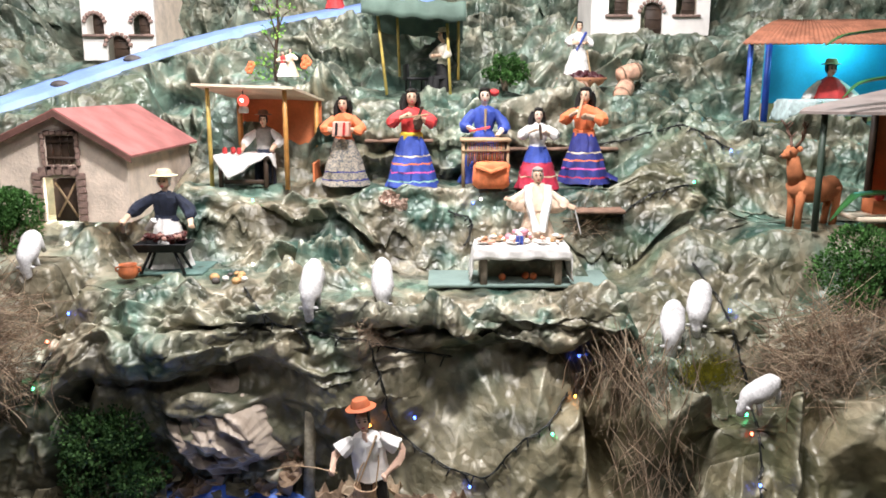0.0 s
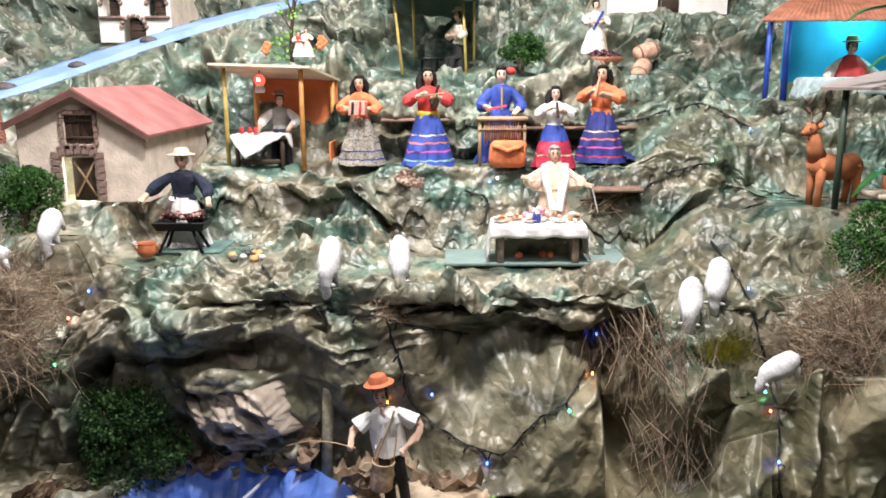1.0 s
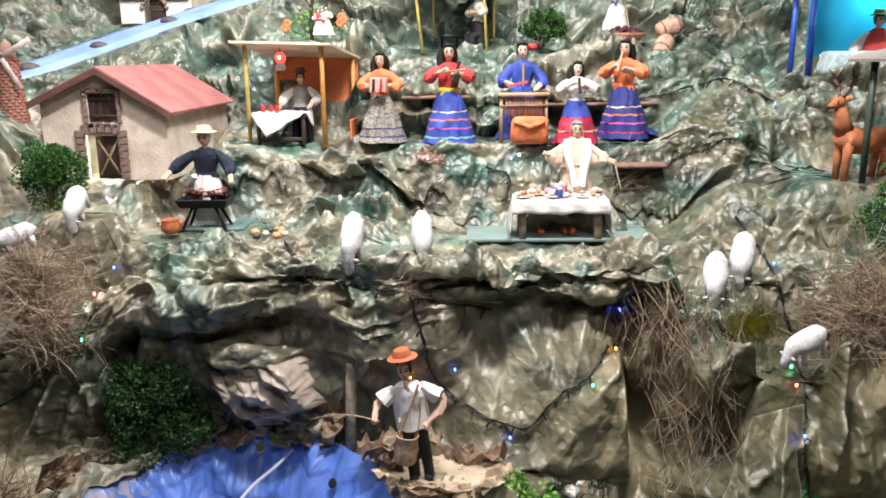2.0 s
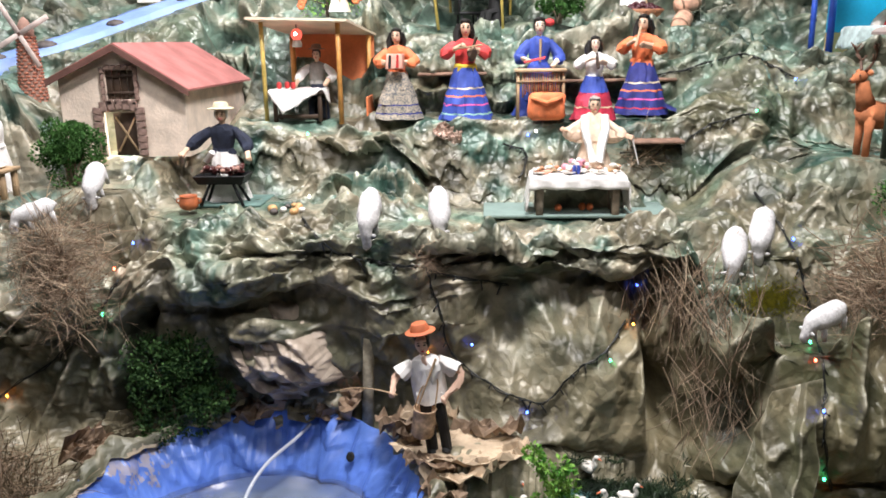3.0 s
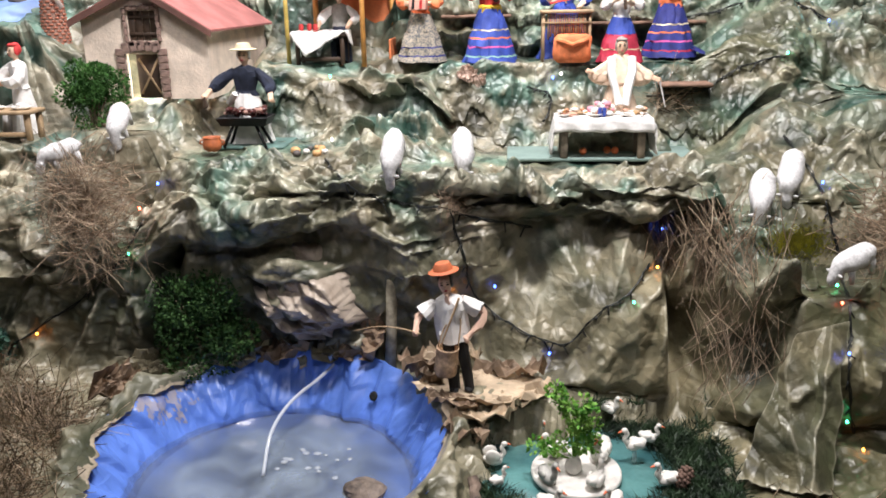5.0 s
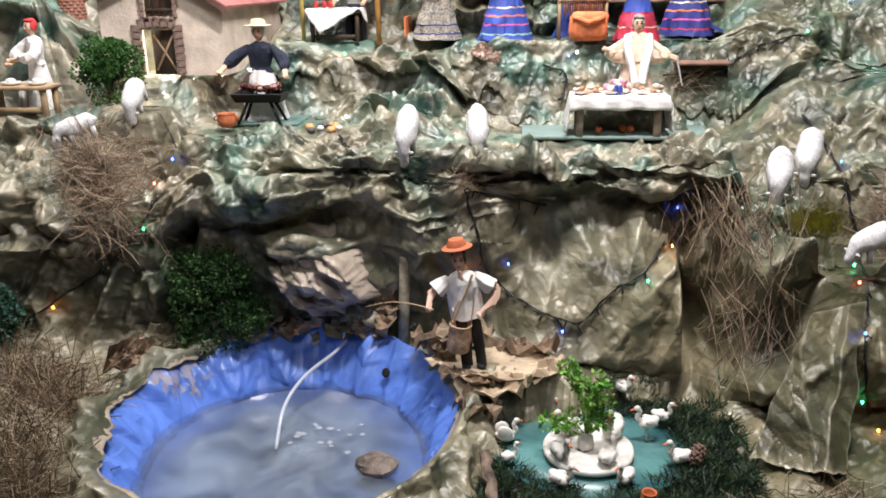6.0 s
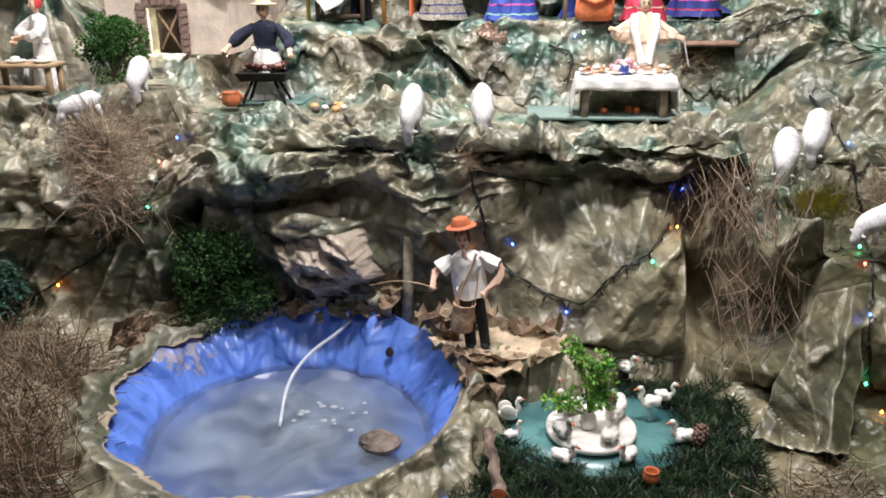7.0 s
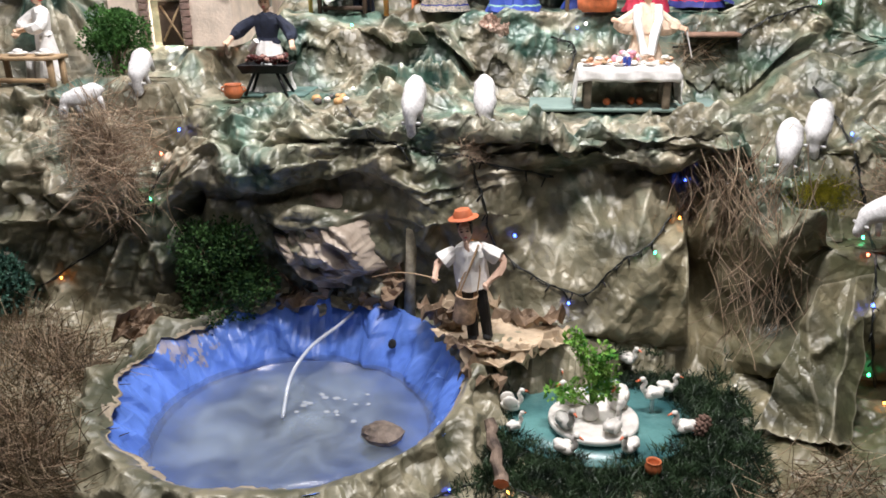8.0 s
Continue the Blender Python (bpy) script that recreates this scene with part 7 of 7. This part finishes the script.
for k in range(16):
    bm = bmesh.new()
    ball(bm, (0, 0, 0), 0.006 * r7.uniform(0.6, 1.5), r7.uniform(0.8, 1.4), 1, 0.35, u=9, v=5)
    o = part("bubble", bm, mat("foam_bubble", (0.70, 0.74, 0.78), 0.1, var=0.05, alpha=0.22))
    o.location = (-0.48 + r7.gauss(0, 0.045), 1.52 + r7.gauss(0, 0.035), 0.5065)
    tagged(o, "clear bubble floating on the pool water", "bubble", "bubbles in the pool")

# ---- the duck pond ----
pond = thing("duck_pond", pose(0.11, 1.46, 0.0), "small teal pond with a white disc, edged with tinsel grass", "pond")
bm = bmesh.new()
lathe(bm, [(0.205, 0.535), (0.206, 0.541), (0.12, 0.5415), (0.01, 0.5415)], 48, sy=0.86)
part("water_sheet", bm, TEAL, pond, "teal painted pond surface")
bm = bmesh.new()
lathe(bm, [(0.090, 0.550), (0.0925, 0.554), (0.092, 0.561), (0.088, 0.563), (0.02, 0.563)], 48)
o = part("disc", bm, GLAZE, pond, "round white plaster disc")
o.location = (-0.003, -0.035, 0)


def grass_ring():
    rnd = random.Random(12)
    bm = bmesh.new()
    for _ in range(44000):
        x, y = rnd.uniform(-0.17, 0.44), rnd.uniform(1.10, 1.68)
        q = math.hypot((x - 0.11) / 0.215, (y - 1.46) / 0.178)
        if q < 0.86 + 0.12 * noise.noise((x * 20, y * 20, 3)) or rnd.random() < (q - 1.25) * 1.3:
            continue
        if math.hypot(x - POOL[0], y - POOL[1]) < PR + 0.07 or noise.noise((x * 14, y * 14, 0)) < -0.35 or (x < 0.03 and y > 1.56):
            continue
        z = drop(x, y, 0.8)
        if z > 0.60:
            continue
        d = Vector((rnd.gauss(0, 0.7), rnd.gauss(0, 0.7), 1)).normalized()
        L = rnd.uniform(0.014, 0.045)
        s = d.cross(Vector((rnd.gauss(0, 1), rnd.gauss(0, 1), 0))).normalized() * 0.0013
        p = Vector((x, y, max(z, 0.53)))
        tip = p + d * L + Vector((rnd.gauss(0, 0.006), rnd.gauss(0, 0.006), -0.004))
        m1 = p + d * L * 0.55
        vs = [bm.verts.new(c) for c in (p - s, p + s, m1 + s * 0.8, m1 - s * 0.8, tip)]
        bm.faces.new((vs[0], vs[1], vs[2], vs[3]))
        bm.faces.new((vs[3], vs[2], vs[4]))
    return tagged(part("tinsel_grass", bm, TINSEL), "dark green tinsel grass round the duck pond", "grass", kind="stuff")


grass_ring()
jar("orange_pot", (0.206, 1.262, 0.548), 0.016, 0.026, CLAY, "tiny orange clay pot in the tinsel grass", "pot")
for x, y, z in ((0.312, 1.404, 0.56), (0.325, 1.425, 0.562)):
    bm = bmesh.new()
    for k in range(26):
        t, a = k / 25, k * 2.4
        r = 0.011 * math.sin(math.pi * (0.12 + 0.8 * t)) + 0.002
        ball(bm, (r * math.cos(a), r * math.sin(a), 0.028 * t), 0.0045, 1.1, 1.1, 0.6, u=6, v=4)
    o = part("pine_cone", bm, mat("cone_brown", (0.13, 0.075, 0.055), 0.8, var=0.4))
    o.matrix_basis = pose(x, y, z - 0.008, 30, 10, 0)
    tagged(o, "brown pine cone beside the duck pond", "pine cone", "pine cones")
bm = bmesh.new()
tube(bm, [(0.234, 1.488, 0.541), (0.234, 1.488, 0.582)], 0.005, 10)
tagged(part("peg", bm, mat("clear_peg", (0.7, 0.78, 0.78), 0.15, alpha=0.4)), "clear plastic peg under a swan", "peg")
for k, (x, y, z, rx, rz) in enumerate(((0.06, 1.12, 0.55, 75, -50),)):
    bm = bmesh.new()
    tube(bm, [(0, 0, -0.03), (0.002, 0, 0.0), (0, 0, 0.03)], [0.012, 0.013, 0.012], 12)
    o = part("cut_stick", bm, [PAPER, ORANGE])
    o.matrix_basis = pose(x, y, max(z, drop(x, y, 0.9) + 0.01), rx, 0, rz)
    tagged(o, "short cut brown stick lying in front of the pond", "stick", "cut sticks")

bm = bmesh.new()
a, b2 = Vector((-0.098, 1.240, 0.657)), Vector((-0.071, 1.130, 0.600))
tube(bm, [a + (b2 - a) * (k / 8) + Vector((0.003 * math.sin(k * 2), 0, 0.003 * math.cos(k * 3))) for k in range(9)], [(0.010, 0.012, 0.009, 0.013, 0.010, 0.012, 0.009, 0.013, 0.014)[k] for k in range(9)], 9)
for f in bm.faces:
    if len(f.verts) > 4:
        f.material_index = 1
o = part("cut_stick", bm, [mat("peeling_bark", (0.22, 0.16, 0.12), 0.85, scale=40, color2=(0.05, 0.035, 0.028), bump=0.9), ORANGE], smooth=False)
tagged(o, "short cut branch with peeling bark before the pond", "stick", "cut sticks")

# ---- the fisherman's things ----
t = thing("fish_basket", pose(-0.172, 1.572, 0.70, 0, 6, 0), "woven straw basket slung at the fisherman's hip", "basket")
bm = bmesh.new()
lathe(bm, [(0.022, 0), (0.025, 0.004), (0.0255, 0.03), (0.024, 0.060), (0.026, 0.064), (0.022, 0.064), (0.022, 0.01)], 18)
part("body", bm, mat("woven_basket", (0.50, 0.34, 0.22), 0.8, scale=90, var=0.4, bscale=300, bump=0.8), t)
bm = bmesh.new()
tube(bm, curve_pts([(-0.022, 0, 0.062), (-0.01, 0.008, 0.11), (0.02, 0.012, 0.13), (0.022, 0, 0.062)], 5), 0.0016, 6)
part("strap", bm, WOOD, t)
bm = bmesh.new()
tube(bm, curve_pts([(-0.222, 1.553, 0.803), (-0.27, 1.552, 0.816), (-0.32, 1.56, 0.815), (-0.375, 1.58, 0.795)], 6), [0.0017 - 0.0009 * i / 19 for i in range(19)], 6)
tagged(part("fishing_rod", bm, WOOD), "thin bent fishing rod held by the fisherman", "fishing rod")
for x, y, z0, z1, r, lean in ((-0.332, 1.815, 0.58, 0.832, 0.014, 0.012), (-0.40, 1.85, 0.58, 0.785, 0.006, -0.05)):
    bm = bmesh.new()
    tube(bm, [(x, y, z0), (x + lean * 0.5, y, (z0 + z1) / 2), (x + lean, y, z1)], [r * 1.1, r, r * 0.95], 10)
    tagged(part("wooden_stake", bm, mat("grey_stake", (0.34, 0.30, 0.22), 0.85, scale=30, var=0.4, bump=0.7)), "weathered grey wooden stake below the overhang", "stake", "stakes")


def torn_sheet(name, at, rx, ry, seed, flat, amp, material, label, category, group="", turn=0.0, tip=0.0, kind="", n=40, k=9, curl=0.3, lean=0.0):
    """A torn piece of paper: level in the middle as far as flat, crumpled towards its ragged edge."""
    rnd = random.Random(seed)
    bm = bmesh.new()
    rows = []
    for i in range(k):
        u = 1 - i / (k - 0.6)
        row = []
        for j in range(n):
            a = 2 * math.pi * (j + rnd.uniform(-0.25, 0.25) * (i > 0)) / n
            rag = 1 + 0.28 * noise.noise((math.cos(a) * 1.6, math.sin(a) * 1.6, seed)) + 0.16 * noise.noise((math.cos(a) * 5, math.sin(a) * 5, seed + 4)) + rnd.uniform(-0.05, 0.05) * (i == 0)
            e = max(0.0, u - flat) / (1 - flat)
            x, y = rx * rag * u * math.cos(a), ry * rag * u * math.sin(a)
            z = amp * (e + 0.06) * ((1 - 2.6 * abs(noise.noise((x * 22, y * 26, seed)))) + rnd.gauss(0, 0.25)) - e * e * amp * curl
            row.append((x, y, z))
        rows.append(row)
    crisp(bm, rows, lambda i, j: 0, True)
    bm.faces.new([v for v in bm.verts][-n:])
    o = part(name, bm, material, smooth=False)
    md = o.modifiers.new("thickness", "SOLIDIFY")
    md.thickness = 0.0012
    o.matrix_basis = pose(*at, lean, tip, turn)
    return tagged(o, label, category, group, kind)


BARE = mat("bare_kraft_paper", (0.50, 0.39, 0.27), 0.75, scale=16, var=0.25, bump=0.5, bscale=80)
SCRAP = mat("brown_scrap_paper", (0.30, 0.21, 0.14), 0.7, scale=22, color2=(0.13, 0.09, 0.06), var=0.35, bump=0.5, bscale=80)
torn_sheet("paper_ledge", (-0.095, 1.605, 0.649), 0.150, 0.072, 3, 0.60, 0.022, BARE, "bare brown crumpled paper ledge under the fisherman", "ledge", kind="structure", n=64, k=12)
for at, rx, ry, sd, am, turn, tip, m in (((-0.225, 1.70, 0.660), 0.075, 0.045, 11, 0.040, 20, 8, SCRAP), ((-0.165, 1.725, 0.668), 0.070, 0.030, 12, 0.034, -10, -6, BARE), ((-0.205, 1.645, 0.655), 0.055, 0.030, 13, 0.034, 50, 14, SCRAP), ((-0.155, 1.545, 0.640), 0.060, 0.026, 14, 0.032, -15, 8, SCRAP),
                                 ((-0.095, 1.520, 0.630), 0.075, 0.028, 15, 0.034, -8, -6, BARE), ((0.0, 1.57, 0.645), 0.070, 0.030, 16, 0.036, 12, -14, BARE), ((-0.02, 1.665, 0.665), 0.085, 0.028, 17, 0.036, -18, -8, SCRAP), ((-0.125, 1.485, 0.607), 0.055, 0.035, 18, 0.036, 30, 20, SCRAP)):
    torn_sheet("paper_scrap", at, rx, ry, sd, 0.1, am, m, "torn brown crumpled paper scrap near the fisherman", "paper scrap", "paper scraps", turn, tip, n=26, k=7)

PINKISH = mat("pinkish_kraft_paper", (0.56, 0.42, 0.35), 0.6, scale=22, color2=(0.36, 0.26, 0.21), var=0.3, bump=0.5, bscale=80)
for x, y, z, rx, ry, sd, turn, lean in ((-0.158, 2.305, 1.280, 0.028, 0.026, 41, 10, 58), (-0.125, 2.310, 1.268, 0.026, 0.020, 42, -12, 48)):
    torn_sheet("paper_scrap", (x, y, z), rx, ry, sd, 0.0, 0.022, PINKISH, "pinkish brown crumpled paper bunched below the dancers", "paper scrap", "paper scraps below the dancers", turn, 0.0, n=30, k=9, lean=lean)
# dark bunches added to cover the blue-lit rock at the pool's back
OLIVE_PAPER = mat("olive_paper", (0.17, 0.15, 0.10), 0.45)
for at, rx, ry, sd, turn, lean in (((-0.735, 1.808, 0.668), 0.085, 0.078, 31, 24, 50), ((-0.625, 1.842, 0.673), 0.085, 0.078, 32, 8, 58), ((-0.515, 1.852, 0.678), 0.090, 0.078, 33, -2, 60), ((-0.41, 1.840, 0.676), 0.080, 0.078, 34, -14, 55), ((-0.90, 1.735, 0.63), 0.090, 0.045, 35, 40, 40), ((-0.955, 1.63, 0.63), 0.080, 0.040, 36, 60, 40)):
    torn_sheet("paper_scrap", at, rx, ry, sd, 0.0, 0.050, OLIVE_PAPER if sd % 2 else SCRAP, "crumpled olive paper bunched behind the pool" if sd % 2 else "crumpled brown paper bunched behind the pool", "paper scrap", "paper scraps behind the pool", turn, 0.0, n=30, k=8, lean=lean)

# ---- upper terrace things ----
bk = thing("bean_basket", pose(0.52, 3.07, 1.595), "shallow brown basket heaped with dark red beans", "basket")
bm = bmesh.new()
lathe(bm, [(0.05, 0), (0.075, 0.012), (0.096, 0.034), (0.094, 0.037), (0.07, 0.022)], 24)
part("bowl", bm, TERRA, bk)
bm = bmesh.new()
for k in range(150):
    a, q = r7.uniform(0, 2 * math.pi), math.sqrt(r7.random())
    ball(bm, (0.085 * q * math.cos(a), 0.085 * q * math.sin(a), 0.032 + 0.026 * (1 - q * q)), 0.0085 * r7.uniform(0.8, 1.2), u=6, v=4)
tagged(part("beans", bm, BEANS, bk), kind="stuff")


def barrel(m, label):
    b = thing("barrel", m, label, "barrel", "barrels")
    bm = bmesh.new()
    lathe(bm, [(0.026, -0.042), (0.031, -0.025), (0.033, 0), (0.031, 0.025), (0.026, 0.042)], 18)
    part("body", bm, mat("pale_terracotta", (0.62, 0.36, 0.25), 0.75, scale=40, var=0.35, bump=0.5), b)
    for z in (-0.03, 0.03):
        bm = bmesh.new()
        lathe(bm, [(0.0305, z - 0.004), (0.0325, z), (0.0305, z + 0.004)], 18, cap=False)
        part("hoop", bm, BROWN_HAT, b)
    return b


for x, y, z, ry, rz in ((0.682, 3.0, 1.648, 75, 15), (0.655, 2.95, 1.585, 60, 60), (0.472, 2.90, 1.575, 80, 10)):
    barrel(pose(x, y, max(z, drop(x, y, 2.2) + 0.02), 0, ry, rz), "terracotta coloured wooden barrel lying on the rocks")
ch = thing("chair", pose(-0.10, 3.02, 1.575, 0, 0, 20), "small black chair under the canopy", "chair")
for x in (-0.03, 0.03):
    for y in (-0.025, 0.025):
        bm = bmesh.new()
        tube(bm, [(x, y, 0), (x, y, 0.05)], 0.004, 6)
        part("leg", bm, IRON, ch)
bm = bmesh.new()
box(bm, (0, 0, 0.053), (0.085, 0.065, 0.010), bevel=0.002)
part("seat", bm, IRON, ch)
bm = bmesh.new()
box(bm, (-0.038, 0, 0.08), (0.006, 0.06, 0.05), bevel=0.002)
part("backrest", bm, IRON, ch)


def windmill():
    w = thing("windmill", pose(-1.39, 2.36, 1.335), "tapered red brick windmill tower with pale sails", "windmill")
    bm = bmesh.new()
    lathe(bm, [(0.044, 0), (0.040, 0.05), (0.030, 0.17), (0.024, 0.24), (0.026, 0.245), (0.012, 0.275), (0.002, 0.285)], 18)
    tw = part("tower", bm, mat("mortar", (0.30, 0.18, 0.14), 0.9), w)
    bm = bmesh.new()
    box(bm, (0, 0, 0), (0.0125, 0.005, 0.0062), bevel=0.0012)
    first = part("brick", bm, BRICK, tw)
    for row in range(24):
        z = 0.012 + row * 0.0093
        r = 0.044 - 0.020 * z / 0.24
        cnt = 12 if r > 0.034 else 9
        for k in range(cnt):
            a = 2 * math.pi * (k + 0.5 * (row % 2)) / cnt
            if row < 4 and abs(a - 1.5 * math.pi) < 0.5:
                continue
            o = first if (row == 0 and k == 0) else new("brick", first.data)
            o.parent = tw
            o.matrix_basis = pose(r * math.cos(a), r * math.sin(a), z, 0, 0, math.degrees(a) + 90)
    bm = bmesh.new()
    box(bm, (0.0, -0.043, 0.022), (0.024, 0.008, 0.042), bevel=0.002)
    part("door", bm, PINE, w, "orange wooden door")
    for k in range(4):
        bm = bmesh.new()
        box(bm, (0, 0, 0.055), (0.015, 0.003, 0.10), bevel=0.001)
        o = part("sail", bm, mat("pale_sail", (0.60, 0.50, 0.46), 0.8), w)
        o.matrix_basis = pose(0, -0.034, 0.235, 0, 62 + 90 * k, 0)
    return w


windmill()

# ---- the river ----
RV = curve_pts(list(RIVER_LINE), 8)
bm = bmesh.new()
rows = []
for i, p in enumerate(RV):
    d = (RV[min(i + 1, len(RV) - 1)] - RV[max(i - 1, 0)])
    s = Vector((d.y, -d.x, 0)).normalized()
    row = []
    for k in (0, 0, 1, 2, 3, 4, 5, 6, 7, 8, 8):
        o = (k / 8 - 0.5) * 0.105
        row.append(p + s * o + Vector((0, 0, 0.028 - 0.12 * o + 0.004 * noise.noise((p.x * 14, p.y * 14, k * 0.6)) + 0.012 * (abs(o) / 0.07) ** 3)))
    row[0] = row[0] + s * -0.02 - Vector((0, 0, 0.09))
    row[-1] = row[-1] + s * 0.02 - Vector((0, 0, 0.09))
    rows.append(row)
grid_faces(bm, rows, 0, False)
o = part("river", bm, RIVER)
md = o.modifiers.new("thickness", "SOLIDIFY")
md.thickness = 0.003
tagged(o, "pale blue cloth river running down the mountain", "river", kind="structure")
for x, y, z, r in ((-1.44, 2.56, 1.524, 0.036), (-1.300, 2.77, 1.594, 0.030), (-1.145, 3.03, 1.686, 0.032), (-1.55, 2.46, 1.490, 0.03)):
    bm = bmesh.new()
    ball(bm, (0, 0, 0.01), r, 1.1, 0.8, 0.55, u=12, v=8)
    o = part("river_stone", bm, PEBBLE)
    o.location = (x, y, z)
    tagged(o, "dark rounded stone in the pale blue river", "stone", "river stones")

# ---- moss ----
rnd = random.Random(31)
bm = bmesh.new()
for _ in range(1600):
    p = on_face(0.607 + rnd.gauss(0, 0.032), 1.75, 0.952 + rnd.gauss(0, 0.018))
    d = Vector((rnd.gauss(0, 0.5), -0.6, 0.8)).normalized() * rnd.uniform(0.005, 0.014)
    s = Vector((0.0016, 0, 0.0006))
    a, b2, c = bm.verts.new(p - s), bm.verts.new(p + s), bm.verts.new(p + d)
    bm.faces.new((a, b2, c))
tagged(part("moss", bm, MOSS), "patch of yellow-green moss on the slope", "moss", kind="stuff")

# ---- strings of coloured lights ----
LED = {}
for nm, c in (("blue", (0.05, 0.12, 1.0)), ("green", (0.05, 1.0, 0.35)), ("orange", (1.0, 0.30, 0.04)), ("red", (1.0, 0.12, 0.06)), ("white", (1.0, 0.9, 0.8))):
    LED[nm] = mat("lit_" + nm + "_led", c, 0.3, var=0.0, emit=c, power=16)


def light_string(ctrl, leds, label, out=0.006, n=7, twig=10):
    t = thing("light_string", pose(0, 0, 0), label, "string lights", "strings of lights")
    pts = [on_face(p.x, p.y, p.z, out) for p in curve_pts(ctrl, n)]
    sm = [pts[0]] + [(pts[i - 1] + pts[i] * 2 + pts[i + 1]) / 4 for i in range(1, len(pts) - 1)] + [pts[-1]]
    bm = bmesh.new()
    tube(bm, sm, 0.0019, 7)
    off = [p + Vector((0.004 * math.sin(i * 1.7), -0.003, 0.004 * math.cos(i * 1.3))) for i, p in enumerate(sm)]
    tube(bm, off, 0.0015, 6)
    rn = random.Random(len(sm) + int(abs(sm[0].x) * 100))
    for i in range(2, len(sm) - 1, 3):
        tube(bm, [sm[i], sm[i] + Vector((rn.gauss(0, 0.01), -0.006, -0.014 + rn.gauss(0, 0.006)))], [0.0022, 0.0018], 6)
    part("cable", bm, CABLE, t)
    for col, x, y, z in leds:
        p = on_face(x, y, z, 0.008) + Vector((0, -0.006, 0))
        bm = bmesh.new()
        ball(bm, (0, 0, 0), 0.003, 1, 1, 1.3, u=8, v=6)
        o = part("led", bm, LED[col], t, "small lit " + col + " lamp")
        o.location = p
    return t


light_string([(-0.176, 1.78, 1.011), (-0.138, 1.78, 0.899), (-0.104, 1.75, 0.813), (-0.005, 1.72, 0.742), (0.063, 1.70, 0.724), (0.112, 1.70, 0.727), (0.176, 1.70, 0.801), (0.233, 1.70, 0.843), (0.28, 1.72, 0.915)],
             [("blue", -0.071, 1.75, 0.848), ("orange", -0.173, 1.78, 0.817), ("green", 0.253, 1.70, 0.822), ("orange", 0.294, 1.72, 0.909), ("blue", 0.319, 1.75, 0.994), ("blue", 0.06, 1.70, 0.70)], "black cable with small coloured lamps hung on the rock face")
light_string([(0.623, 1.95, 1.162), (0.687, 1.85, 1.059), (0.684, 1.75, 0.98), (0.683, 1.60, 0.829), (0.67, 1.55, 0.74), (0.68, 1.5, 0.62)], [("red", 0.658, 1.60, 0.87), ("blue", 0.668, 1.55, 0.773), ("green", 0.655, 1.62, 0.90), ("blue", 0.69, 1.85, 1.07), ("green", 0.66, 1.5, 0.66), ("orange", 0.70, 1.5, 0.58)], "black cable with small coloured lamps down the slope")
light_string([(0.31, 2.05, 1.252), (0.46, 2.10, 1.259), (0.547, 2.10, 1.319), (0.673, 2.15, 1.339)], [("green", 0.675, 2.15, 1.342)], "black cable with small coloured lamps over the boulder")
light_string([(0.47, 2.5, 1.42), (0.555, 2.5, 1.434), (0.728, 2.5, 1.477), (0.80, 2.45, 1.45), (0.855, 2.4, 1.415)], [("blue", 0.86, 2.4, 1.41)], "black cable with small coloured lamps on the upper rocks")
light_string([(-1.30, 1.75, 0.66), (-1.247, 1.75, 0.693), (-1.078, 1.78, 0.801), (-0.983, 1.8, 0.901), (-0.93, 1.85, 1.0)], [("orange", -1.22, 1.76, 0.70), ("green", -0.97, 1.8, 0.90), ("red", -0.923, 1.8, 1.008), ("blue", -0.894, 1.85, 1.066)], "black cable with small coloured lamps beside the twigs")
light_string([(-0.20, 1.1, 0.58), (-0.154, 1.1, 0.609), (-0.089, 1.15, 0.594), (-0.01, 1.15, 0.561), (0.08, 1.14, 0.55)], [("blue", -0.154, 1.1, 0.612), ("orange", -0.06, 1.15, 0.57)], "black cable with small coloured lamps in front of the pond")
light_string([(-0.50, 1.95, 1.10), (-0.45, 1.9, 1.06), (-0.38, 1.86, 1.03), (-0.30, 1.84, 1.02), (-0.22, 1.83, 1.01), (-0.10, 1.82, 0.985), (0.02, 1.82, 0.97)], [("white", -0.50, 2.06, 1.14)], "black cable with small coloured lamps along the rock lip")
light_string([(0.02, 2.25, 1.25), (0.08, 2.26, 1.22), (0.06, 2.2, 1.16)], [("blue", 0.09, 2.3, 1.27), ("white", 0.11, 2.3, 1.28), ("green", -0.55, 2.3, 1.27)], "black cable with small coloured lamps below the musicians")
